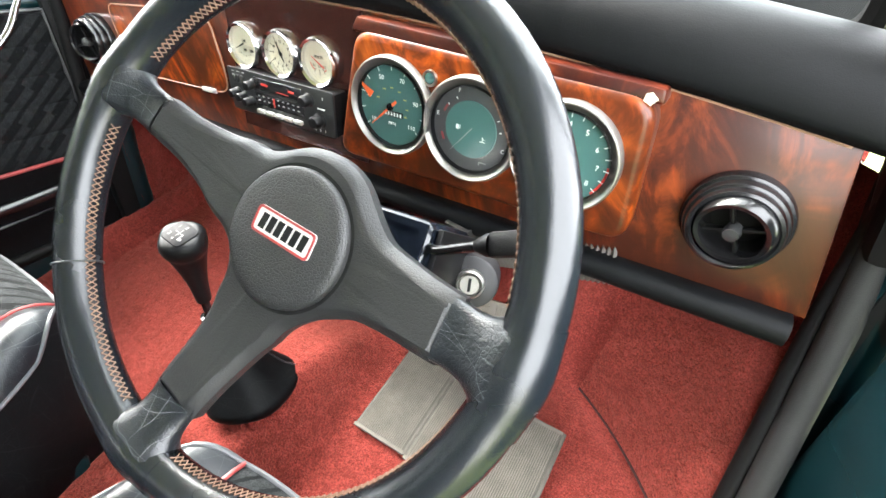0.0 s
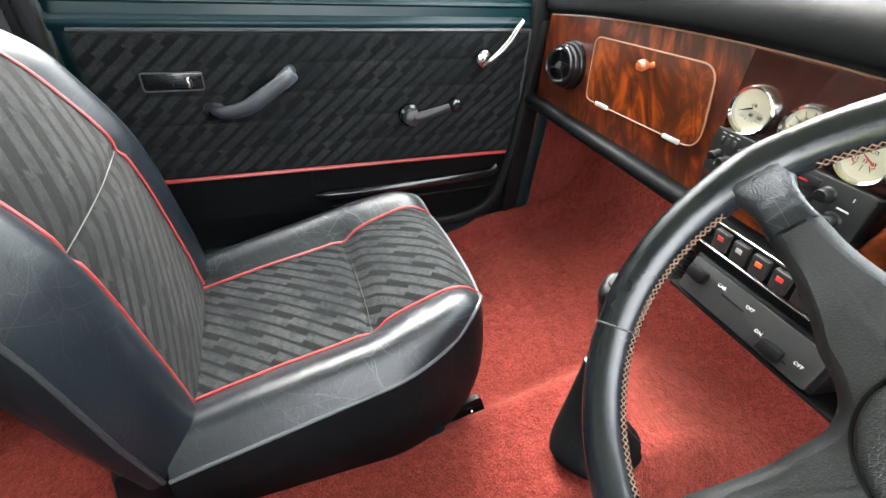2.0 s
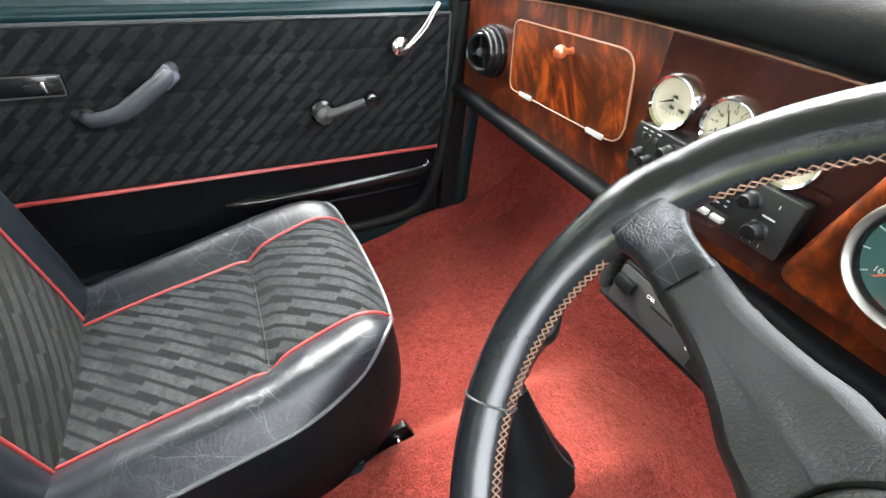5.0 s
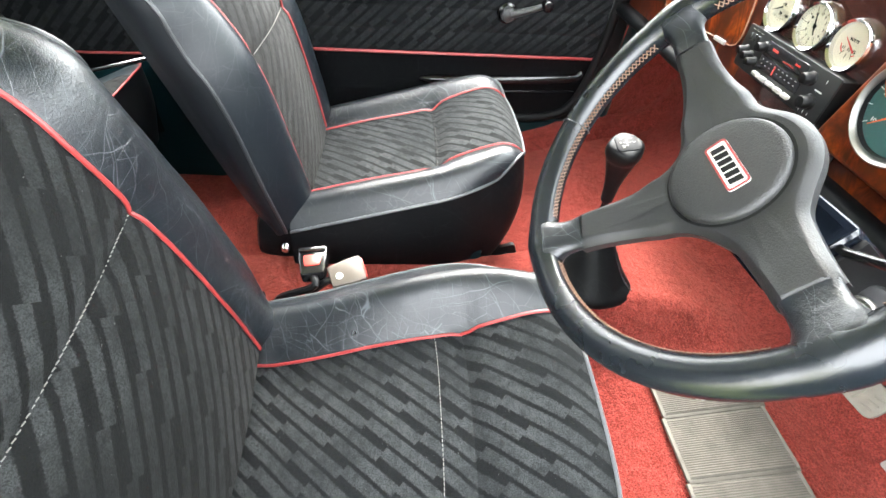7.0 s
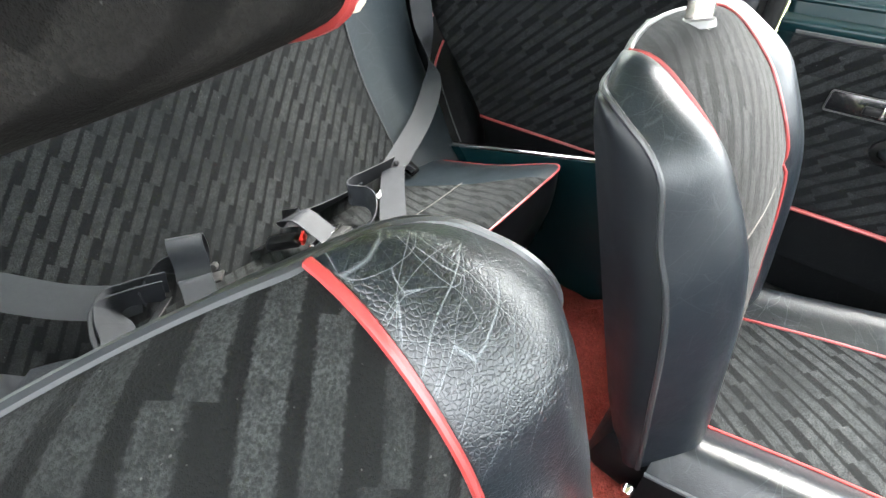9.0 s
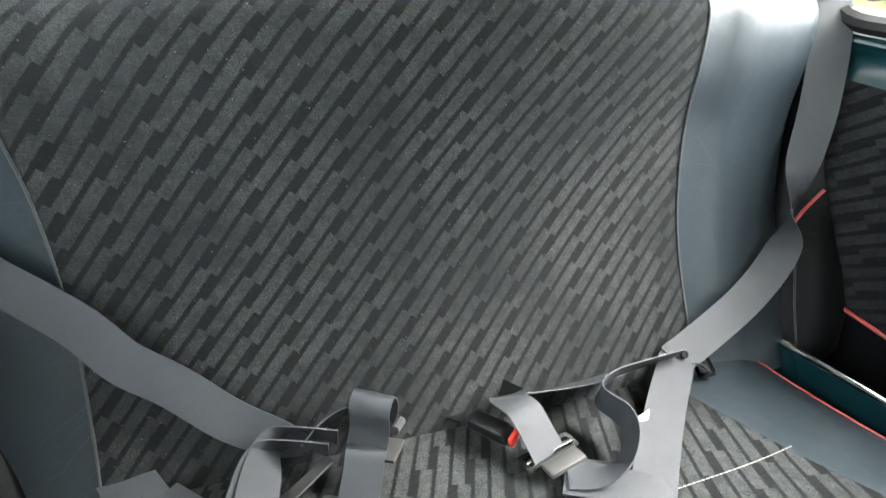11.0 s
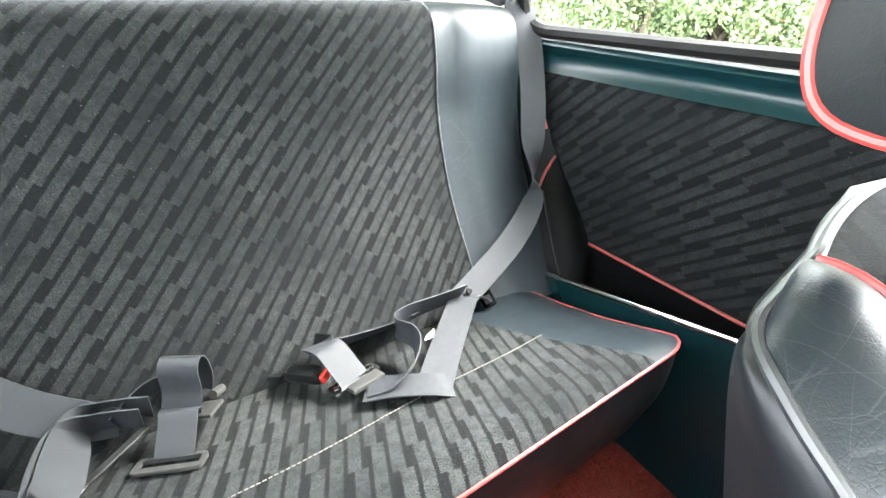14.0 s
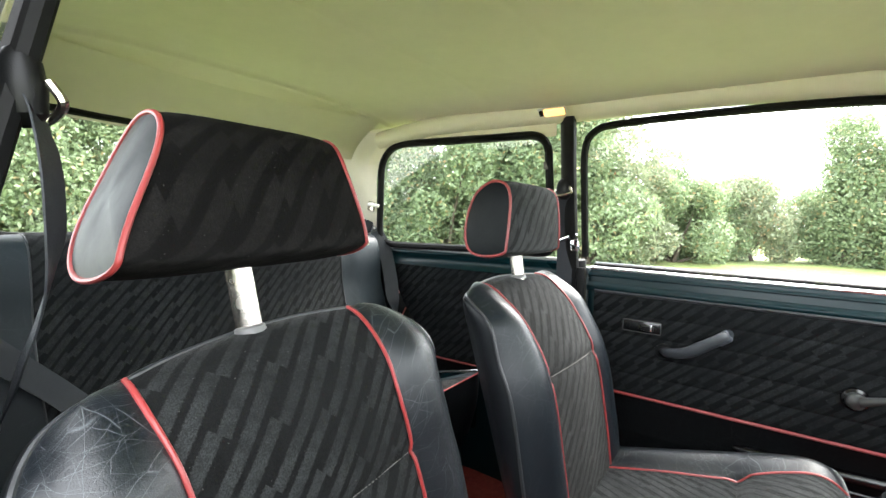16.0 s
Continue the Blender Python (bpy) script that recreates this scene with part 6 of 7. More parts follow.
# ribbed heel mat in three pieces
# base and joints are darker than the ribs
MAT_BASE = plain("mat_base_rubber", (0.058, 0.052, 0.042), 0.8, 0, 0.5, 45, 0.5)
mat = thing("heel_mat", "worn ribbed grey rubber heel mat in joined pieces", "rubber mat", (0.42, 0.33, 0.2))
MAT_Z = lambda y: 0.130 + 0.22 * (y - 0.30)
mrot = math.degrees(math.atan(0.22))
for i in range(3):
    x0 = 0.202 + 0.100 * i
    M = pose(x0 + 0.0465, 0.383 - 0.004 * i, MAT_Z(0.383), mrot, 0, 0)
    pc = part("mat_piece", rbox(0.094, 0.160, 0.008, 0.002, M), MAT_BASE, mat, "ribbed rubber piece")
    part("ribs", joined(*[rbox(0.0017, 0.150, 0.0018, 0.0, M @ pose(-0.0425 + 0.0034 * k, 0, 0.0047)) for k in range(26)]), RUBBER, pc)
    for e in (-1, 1):
        part("edge_strip", rbox(0.096, 0.006, 0.007, 0.001, M @ pose(0, e * 0.078, 0.0016)), RUBBER, pc)
    part("joint_strip", rbox(0.006, 0.160, 0.008, 0.001, M @ pose(0.0500, 0, 0.0006)), MAT_BASE, mat)


def pedal(x, y, z, lab, bare):
    p = thing("pedal", lab, "pedal", (x, y, z), "pedals")
    M = pose(x, y, z, 58, 0, 8)
    part("arm", tube(spline([(x, y + 0.012, z + 0.0), (x + 0.015, y + 0.09, z + 0.03), (x + 0.02, y + 0.12, z + 0.22)], 5), 0.006, 8), RUBBER_DARK, p)
    if bare:
        part("pad", rbox(0.038, 0.042, 0.008, 0.0035, M), PEDAL_METAL, p, "bare worn metal pad")
    else:
        pad = part("pad", slab(rounded([(-0.036, -0.020), (0.036, -0.020), (0.036, 0.024), (-0.036, 0.024)], [0.012, 0.012, 0.014, 0.014], 5), 0.008, M, 0.002), PAD_RUBBER, p, "dusty rubber pad")
        for s in (-1, 1):
            for k in range(3):
                part("pad_rib", rbox(0.014, 0.0034, 0.003, 0.0008, M @ pose(s * 0.022, -0.009 + 0.0095 * k, 0.009, 0, 0, 12)), PAD_RUBBER, pad)
            part("pad_rib", rbox(0.0034, 0.032, 0.003, 0.0008, M @ pose(s * 0.0045, 0.002, 0.009)), PAD_RUBBER, pad)
    return p


pedal(0.421, 0.571, 0.211, "small accelerator pedal with bare metal pad", True)
pedal(0.342, 0.503, 0.292, "brake pedal with dusty ribbed rubber pad", False)


def buckle(at, mouth, face, body_mat, lab, end_button, root):
    """A belt buckle: mouth is where the tongue enters, face the broad side that looks up."""
    c = Vector(mouth).normalized()
    b_ = -(Vector(face) - c * Vector(face).dot(c)).normalized()
    a = b_.cross(c)
    M = Matrix(((a.x, b_.x, c.x, at[0]), (a.y, b_.y, c.y, at[1]), (a.z, b_.z, c.z, at[2]), (0, 0, 0, 1)))
    b = thing("belt_buckle", lab, "belt buckle", at, "front belt buckles")
    hs = part("housing", slab(rounded([(-0.019, -0.030), (0.019, -0.030), (0.0235, 0.006), (0.0235, 0.028), (-0.0235, 0.028), (-0.0235, 0.006)], 0.005, 4), 0.022, M @ pose(0, 0.011, 0, 90), 0.003), body_mat, b)
    if end_button:
        part("press_button", rbox(0.036, 0.011, 0.005, 0.002, M @ pose(0, -0.004, 0.028)), RED, hs, "red press button")
        part("mouth", rbox(0.034, 0.004, 0.004, 0.001, M @ pose(0, 0.0055, 0.0275)), BLACK, hs)
        part("stud", lathe([(0.0, 0.0012), (0.0058, 0.0012), (0.0062, 0.0)], 20, M @ pose(0.004, -0.0112, -0.014, 90)), SILVER, hs, "pale round stud")
    else:
        part("press_button", slab(rounded([(-0.012, -0.014), (0.012, -0.014), (0.0155, 0.008), (-0.0155, 0.008)], 0.003, 3), 0.004, M @ pose(0, -0.0095, 0, 90), 0.0015), RED, hs, "red press button")
        part("frame_bar", rbox(0.044, 0.006, 0.009, 0.002, M @ pose(0, -0.0125, 0.0200)), BLACK_GLOSS, hs)
        part("mouth", rbox(0.034, 0.006, 0.004, 0.001, M @ pose(0, 0.001, 0.0272)), RUBBER_DARK, hs)
    part("stalk", tube(spline([M @ Vector((0, 0, -0.026)), M @ Vector((0, 0.006, -0.045)), Vector(root) + Vector((0, 0, 0.03)), Vector(root)], 5), 0.0065, 8), BLACK, b, "black sheathed stalk")
    return b


buckle((0.066, -0.272, 0.259), (-1, -0.10, 0.10), (0.38, 0.0, 0.92), BLACK_GLOSS, "black seat belt buckle with red button between the seats", False, (0.088, -0.335, 0.165))
buckle((0.083, -0.214, 0.250), (-0.32, 0.95, 0.12), (0.35, -0.15, 0.90), BEIGE, "beige seat belt buckle with red button between the seats", True, (0.092, -0.290, 0.165))

# ---------------------------------------------------------------- passenger door (shut)
door = thing("passenger_door", "shut green passenger door with striped cloth trim", "car door", (-0.62, 0.0, 0.2))


def door_x(y, z):
    return -0.600


TY0, TY1 = -0.43, 0.402
part("outer_skin", rbox(0.02, 0.88, 0.56, 0.006, pose(-0.665, -0.015, 0.435)), TEAL, door, "dark green outer skin")
part("door_frame", slab(rounded([(-0.455, 0.165), (0.425, 0.165), (0.435, 0.70), (-0.455, 0.70)], [0.05, 0.09, 0.02, 0.02], 8), 0.03, Matrix(((0, 0, 1, -0.645), (1, 0, 0, 0), (0, 1, 0, 0), (0, 0, 0, 1))), 0.006), TEAL, door, "dark green painted door frame")


def trim_at(u, v):
    y, z = lerp(TY0, TY1, u), lerp(0.366, 0.636, v)
    q = 0.004 * abs(math.sin((z - 0.366) / 0.054 * math.pi)) ** 0.5
    return ((door_x(y, z) + q - 0.003, y, z), (y, z))


trim = part("trim_panel", grid(trim_at, 60, 50), CLOTH_DOOR, door, "quilted dark striped cloth panel")
part("trim_edge", joined(tube([(door_x(y, 0.64) - 0.002, y, 0.6385) for y in [TY0 + (TY1 - TY0) * i / 20 for i in range(21)]], 0.0042, 8), tube([(door_x(TY1, z) - 0.002, TY1 + 0.002, z) for z in (0.36, 0.45, 0.55, 0.64)], 0.004, 8)), PIPE_DARK, trim)
part("red_piping", tube([(door_x(y, 0.36) + 0.002, y, 0.364 + 0.0) for y in [TY0 + (TY1 - 0.012 - TY0) * i / 30 for i in range(31)]], 0.0042, 8), PIPE_RED, door, "red piping")
# bin below: recessed black pocket with a rail
part("pocket_back", grid(lambda u, v: (door_x(0, 0) - 0.010 - 0.004 * math.sin(v * 3), lerp(TY0, TY1, u), lerp(0.175, 0.366, v)), 20, 10), LEATHER_SIDE, door, "black vinyl lower panel")
part("pocket_rail", joined(tube(spline([(door_x(0, 0) - 0.012, -0.075, 0.291), (door_x(0, 0) - 0.010, -0.03, 0.290), (door_x(0, 0) - 0.004, 0.05, 0.293), (door_x(0.39, 0) - 0.010, 0.33, 0.302), (door_x(0.39, 0) - 0.016, 0.375, 0.316)], 8), lambda t: 0.0135 - 0.008 * max(0.0, 1 - t * 4) ** 1.5, 12), tube(spline([(door_x(0, 0) - 0.012, -0.04, 0.258), (door_x(0, 0) - 0.006, 0.05, 0.260), (door_x(0.39, 0) - 0.012, 0.375, 0.268)], 6), 0.004, 8)), BLACK_GLOSS, door, "glossy black pocket rail")
part("pocket_front", grid(lambda u, v: (door_x(0, 0) - 0.002 - 0.004 * math.sin(v * 3), lerp(TY0, TY1 - 0.02, u), lerp(0.190, 0.262, v)), 20, 8), LEATHER_SIDE, door, "black vinyl pocket front")
# waist: pressed steel band, bright strip, seal
part("waist_band", grid(lambda u, v: (door_x(lerp(-0.455, 0.43, u), 0.66) - 0.004 + curve1([(0, -0.006), (0.25, 0.004), (0.45, -0.002), (0.6, -0.004), (0.8, 0.010), (1, 0.004)], v) - 0.022 * v, lerp(-0.455, 0.432, u), lerp(0.636, 0.694, v)), 30, 18), TEAL, door, "dark green pressed waist band")
part("waist_strip", tube([(door_x(y, 0.7) - 0.020, y, 0.7005) for y in (-0.45, -0.2, 0.1, 0.42)], 0.0058, 10), CHROME, door, "bright waist strip")
part("glass_seal", tube([(door_x(y, 0.7) - 0.027, y, 0.709) for y in (-0.44, -0.2, 0.1, 0.43)], 0.0055, 8), RUBBER_DARK, door)
pane = grid(lambda u, v: (side_x(lerp(0.70, 1.09, v), -1) - 0.002, lerp(-0.46, lerp(0.44, 0.21, v), u), lerp(0.70, 1.09, v)), 6, 6)
pn = part("window_pane", pane, GLASS, door, "clear raised window glass")
pn.visible_shadow = False
# furniture of the door
lp = part("lock_plate", rbox(0.006, 0.100, 0.034, 0.004, pose(door_x(-0.3, 0.56) + 0.004, -0.298, 0.557)), BLACK_GLOSS, door, "black lock plate")
part("lock_frame", tube([(door_x(-0.3, 0.56) + 0.0075, -0.298 + x, 0.557 + z) for x, z in rounded([(-0.048, -0.0155), (0.048, -0.0155), (0.048, 0.0155), (-0.048, 0.0155)], 0.005, 4)], 0.0013, 6, True), GREY_PLASTIC, lp)
part("lock_slider", rbox(0.008, 0.030, 0.012, 0.002, pose(door_x(-0.3, 0.56) + 0.008, -0.283, 0.554)), BLACK, lp)
part("lock_lever", rbox(0.008, 0.006, 0.018, 0.001, pose(door_x(-0.3, 0.56) + 0.010, -0.273, 0.556)), CHROME, lp, "small bright lever")
DX = door_x(-0.1, 0.55)
pull = part("pull_handle", tube(spline([(DX, -0.242, 0.500), (DX + 0.022, -0.225, 0.503), (DX + 0.034, -0.185, 0.514), (DX + 0.038, -0.145, 0.540), (DX + 0.036, -0.108, 0.566), (DX + 0.004, -0.098, 0.570)], 6), lambda t: 0.0125 - 0.003 * abs(2 * t - 1), 12, flat=1.25), plain("grey_grip", (0.026, 0.030, 0.036), 0.5, 0, 0.2, 40, 0.4), door, "grey-blue pull handle")
part("pull_cap", rbox(0.020, 0.034, 0.028, 0.005, pose(DX + 0.028, -0.108, 0.564, 40, 0, 0)), plain("grey_cap", (0.052, 0.060, 0.072), 0.5), pull, "paler end cap")
part("pull_foot", lathe([(0.020, 0), (0.019, 0.006), (0.010, 0.012)], 20, Matrix.Translation((DX, -0.242, 0.500)) @ pose(0, 0, 0, 0, 90)), BLACK, pull)
cr = part("window_crank", joined(lathe([(0.0245, 0), (0.024, 0.010), (0.015, 0.016)], 28, Matrix.Translation((-0.598, 0.137, 0.472)) @ pose(0, 0, 0, 0, 90))), BLACK_GLOSS, door, "black window crank")
part("crank_hub", lathe([(0, 0.032), (0.010, 0.031), (0.0165, 0.027), (0.0185, 0.012)], 24, Matrix.Translation((-0.598, 0.137, 0.472)) @ pose(0, 0, 0, 0, 90)), GREY_PLASTIC, cr)
part("crank_arm", tube([(-0.568, 0.143, 0.475), (-0.558, 0.18, 0.489), (-0.550, 0.216, 0.503)], lambda t: 0.0095 - 0.003 * t, 10), GREY_PLASTIC, cr)
part("crank_knob", lathe([(0.010, -0.004), (0.0145, 0.0), (0.0135, 0.016), (0.0105, 0.021), (0, 0.022)], 22, Matrix.Translation((-0.554, 0.222, 0.505)) @ pose(0, 0, 0, 0, 90)), BLACK_GLOSS, cr)
lt = part("door_release", lathe([(0.018, 0), (0.019, 0.004), (0.0165, 0.012), (0.009, 0.017), (0, 0.018)], 26, Matrix.Translation((-0.590, 0.292, 0.588)) @ pose(0, 0, 0, 0, 90)), CHROME, door, "chrome door release")
part("release_lever", tube(spline([(-0.570, 0.285, 0.575), (-0.558, 0.300, 0.592), (-0.556, 0.330, 0.622), (-0.560, 0.352, 0.652), (-0.562, 0.362, 0.664)], 5), lambda t: 0.0036 + 0.002 * math.sin(t * math.pi), 10, flat=0.55), plain("dull_chrome", (0.30, 0.30, 0.30), 0.25, 1.0), lt, "long curved lever")

# outside mirror seen through the door glass
mir = thing("door_mirror", "chrome door mirror outside the passenger window", "door mirror", (-0.72, 0.32, 0.74))
part("mirror_shell", moved(lathe([(0, 0.03), (0.03, 0.026), (0.05, 0.010), (0.052, 0.0), (0.048, -0.004)], 28), pose(-0.74, 0.29, 0.765, 90, 0, 8) @ Matrix.Diagonal((1.35, 0.85, 1, 1))), CHROME, mir)
part("mirror_stem", tube([(-0.665, 0.34, 0.70), (-0.70, 0.325, 0.73), (-0.735, 0.30, 0.755)], 0.006, 8), CHROME, mir)

# driver's door, standing open
od = thing("driver_door", "open driver's door seen edge-on beside the front post", "car door", (0.72, 0.45, 0.2))
OM = Matrix.Translation((0.762, 0.46, 0)) @ pose(0, 0, 0, 0, 0, 118)
part("door_shell", rbox(0.86, 0.06, 0.56, 0.015, OM @ pose(-0.45 + 0.0, 0.03, 0.435) @ pose(0, 0, 0)), TEAL, od, "dark green door shell")
part("door_trim", rbox(0.80, 0.012, 0.48, 0.006, OM @ pose(-0.45, -0.006, 0.42)), LEATHER_SIDE, od, "black vinyl trim")
for z in (0.27, 0.56):
    part("hinge", rbox(0.05, 0.035, 0.055, 0.006, pose(0.745, 0.435, z)), RUBBER_DARK, od, "black hinge")
part("check_strap", joined(rbox(0.05, 0.012, 0.03, 0.003, pose(0.725, 0.335, 0.205, 0, 0, 30)), rbox(0.02, 0.03, 0.012, 0.002, pose(0.730, 0.36, 0.225))), CHROME_WORN, od, "greasy check strap")

# ---------------------------------------------------------------- rear seat
RL, RR = -0.405, 0.520          # cushion ends


def rc_seam(i, v):
    """The leather ends narrow towards the front."""
    return -0.208 - 0.114 * v if i == 0 else 0.372 + 0.090 * v


def rc_z(y):
    return curve1([(-1.06, 0.290), (-0.96, 0.310), (-0.815, 0.352), (-0.73, 0.386), (-0.685, 0.404), (-0.650, 0.404)], y)


def rc_pt(x, v):
    e = max(0.0, (abs(x - 0.0575) - 0.41) / 0.05)
    yf = -0.652 + 0.03 * x - 0.022 * e**2
    y = lerp(-1.06, yf, v)
    return Vector((x, y, rc_z(y) - 0.012 * e**2 + 0.004 * math.sin((x - CX) * 7) * (1 - v)))


rear = thing("rear_bench_cushion", "rear bench cushion in striped cloth with leather ends", "rear seat", (CX, -0.85, 0.2))
part("cushion_panel", grid(lambda u, v: (rc_pt(lerp(rc_seam(0, v), rc_seam(1, v), u), v), (lerp(rc_seam(0, v), rc_seam(1, v), u), v * 0.42)), 60, 24), CLOTH_BENCH, rear, "striped dark cloth panel")
for i in range(2):
    part("end_panel", grid(lambda u, v: rc_pt(lerp(RL, rc_seam(0, v), u) if i == 0 else lerp(rc_seam(1, v), RR, u), v), 12, 24), LEATHER_GREY, rear, "smooth grey-black leather end")
edge = [rc_pt(RL, v / 14) for v in range(2, 14)] + [rc_pt(lerp(RL, RR, u / 50), 1.0) for u in range(51)] + [rc_pt(RR, 1 - v / 14) for v in range(1, 13)]
part("red_piping", tube(edge, 0.0021, 8), PIPE_RED, rear, "faded red piping")
part("front_face", grid(lambda u, v: (rc_pt(lerp(RL, RR, u), 1) + Vector((0, 0.022 * math.sin(min(1, v * 1.6) * math.pi / 2) - 0.045 * v, -0.175 * v))), 50, 14), LEATHER_SHELL, rear, "black vinyl cushion front")
for s, x in ((-1, RL), (1, RR)):
    part("side_face", grid(lambda u, v: rc_pt(x, u) + Vector((s * 0.004 * math.sin(v * 3.1), 0, -0.16 * v)), 14, 8), LEATHER_SIDE, rear, "black vinyl cushion side")
part("stitching", joined(*[tube([rc_pt(x, 0.63 + 0.10 * x + 0.006 * math.sin(x * 20)) + Vector((0, 0, 0.0014)), rc_pt(x + 0.0042, 0.63 + 0.10 * x + 0.006 * math.sin((x + 0.0042) * 20)) + Vector((0, 0, 0.0014))], 0.0007, 4) for x in [-0.283 + 0.006 * i for i in range(118)]]), THREAD, rear, "pale stitching")
whole("heel_board", rbox(1.00, 0.03, 0.22, 0.008, pose(CX, -0.775, 0.14)), TEAL, "dark green steel heel board under the rear seat", "heel board", "structure")

RB = [(0.0, -0.945, 0.285), (0.10, -1.012, 0.360), (0.25, -1.092, 0.480), (0.38, -1.135, 0.600), (0.48, -1.146, 0.695), (0.545, -1.160, 0.752), (0.585, -1.192, 0.774), (0.64, -1.24, 0.768), (0.68, -1.26, 0.74)]
RBY, RBZ = [(w, y) for w, y, z in RB], [(w, z) for w, y, z in RB]


def rb_pt(x, w):
    y, z = curve1(RBY, w), curve1(RBZ, w)
    k = abs(x - 0.045) / 0.555
    y += -0.04 * smooth01((k - 0.93) / 0.08) ** 2 - 0.018 * k**2 + 0.010 * smooth01((k - 0.66) / 0.08) * (1 - smooth01((k - 0.93) / 0.08))
    z -= 0.014 * k**4 * smooth01((w - 0.4) / 0.2)
    return Vector((x, y + 0.003 * noise.noise((x * 5, w * 6, 4)), z))


WB = 0.68
rback = thing("rear_bench", "rear bench backrest in striped cloth with leather ends", "rear seat", (CX, -1.15, 0.3))
BS = (-0.300, 0.465)
BE = (-0.522, 0.590)


def end_x(x, w):
    """The leather ends narrow towards the cushion."""
    k = 0.065 * (1 - smooth01(w / 0.28))
    if x < 0:
        return x + k * (BS[0] - x) / (BS[0] - BE[0])
    return x - k * (x - BS[1]) / (BE[1] - BS[1])


part("back_panel", grid(lambda u, v: (rb_pt(lerp(BS[0], BS[1], u), v * WB), (lerp(BS[0], BS[1], u), v * WB)), 60, 50), CLOTH_REAR, rback, "striped dark cloth panel")
for a, b in ((BE[0], BS[0]), (BS[1], BE[1])):
    part("back_end", grid(lambda u, v: rb_pt(end_x(lerp(a, b, u), v * WB), v * WB), 16, 50), LEATHER_GREY, rback, "smooth grey-black leather end")
    s = -1 if b < 0 else 1
    x = a if s < 0 else b
    part("back_side", grid(lambda u, v: rb_pt(end_x(x, u * WB), u * WB) + Vector((s * 0.01 * v, -0.09 * v * (1 - 0.7 * u), 0)), 40, 6), LEATHER_GREY, rback)
for x in BS:
    part("panel_seam", tube([rb_pt(x, WB * v / 40) + Vector((0, 0.0012, 0)) for v in range(41)], 0.0016, 6), PIPE_DARK, rback)

# side trims beside the rear seat
for s, nm in ((-1, "left"), (1, "right")):
    X0 = CX + s * 0.622

    def qt(u, v):
        y, z = lerp(-1.20, -0.485, u), lerp(0.345, 0.672, v)
        q = 0.004 * abs(math.sin((z - 0.336) / 0.054 * math.pi)) ** 0.5
        return ((side_x(z, s, y) + s * 0.004 - s * q, y, z), (y, z))
    qp = thing("quarter_trim", "quilted striped cloth side trim beside the rear seat", "trim panel", (X0, -0.85, 0.3), "rear side trims")
    part("cloth_panel", grid(qt, 50, 40), CLOTH_DOOR, qp)
    part("red_piping", tube([(side_x(0.34, s, y) - s * 0.004, y, 0.342) for y in [-1.01 + 0.0265 * i for i in range(21)]], 0.0032, 8), PIPE_RED, qp, "red piping")
    part("lower_vinyl", grid(lambda u, v: (side_x(0.3, s, lerp(-1.2, -0.485, u)) + s * 0.012 * math.sin(v * 3), lerp(-1.2, -0.485, u), lerp(0.06, 0.345, v)), 12, 10), LEATHER_SIDE, qp, "black vinyl lower trim")
    bn = thing("side_bin", "dark green steel side bin with bright edge strip", "side bin", (CX + s * 0.53, -0.78, 0.1), "rear side bins")
    bx = CX + s * 0.490 + (0.02 if s > 0 else 0)

    def bin_top(y):
        return lerp(0.312, 0.418, (y + 0.97) / 0.43)
    prof = [(-0.98, 0.06), (-0.58, 0.06), (-0.535, 0.09), (-0.51, 0.14), (-0.50, 0.25), (-0.49, bin_top(-0.49)), (-0.98, bin_top(-0.98))]
    g = slab(prof, 0.012, Matrix(((0, 0, 1, bx - 0.006), (1, 0, 0, 0), (0, 1, 0, 0), (0, 0, 0, 1))))
    part("bin_wall", g, TEAL, bn)
    part("edge_strip", tube([(bx, y, bin_top(y) + 0.003) for y in (-0.97, -0.85, -0.65, -0.49)], 0.0058, 10), CHROME, bn, "bright edge strip")
    # padded wheel arch between seat back and trim

    def arch(u, v):
        z = lerp(0.735, 0.280, u)
        yo = curve1([(0.28, -0.965), (0.34, -0.985), (0.45, -1.055), (0.56, -1.115), (0.735, -1.150)], z)
        yi = curve1([(z_, y_) for (w_, y_), (w_, z_) in zip(RBY[:6], RBZ[:6])], min(0.745, max(0.29, z))) - 0.045
        xo = side_x(z, s, yo) + s * 0.002
        xi = (-0.518 if s < 0 else 0.588) - s * 0.062 * (1 - smooth01((z - 0.29) / 0.24))
        bul = (0.008 + 0.030 * smooth01((u - 0.48) / 0.22)) * math.sin(v * math.pi) ** 0.6
        return Vector((lerp(xi, xo, v) - s * bul * 0.55, lerp(yi, yo, v) + bul * 0.8, z))
    ar = thing("arch_pad", "black vinyl padded wheel arch with red piping", "wheel arch pad", (CX + s * 0.55, -1.08, 0.4), "wheel arch pads")
    part("pad", grid(arch, 40, 16), LEATHER_SIDE, ar)
    part("red_piping", tube([arch(0.10 + 0.30 * i / 12, 0.70 + 0.2 * i / 12) + Vector((-s * 0.002, 0.002, 0)) for i in range(13)], 0.0026, 8), PIPE_RED, ar, "red piping")
    part("red_piping", tube(spline([arch(u, v) + Vector((-s * 0.002, 0.002, 0)) for u, v in ((0.97, 0.10), (0.80, 0.12), (0.68, 0.20), (0.60, 0.40), (0.55, 0.65), (0.51, 0.92))], 6), 0.0026, 8), PIPE_RED, ar, "red piping")
    part("pad_seam", tube([arch(0.64 + 0.34 * i / 12, 0.36) + Vector((0, 0.001, 0)) for i in range(13)], 0.0016, 6), PIPE_DARK, ar)

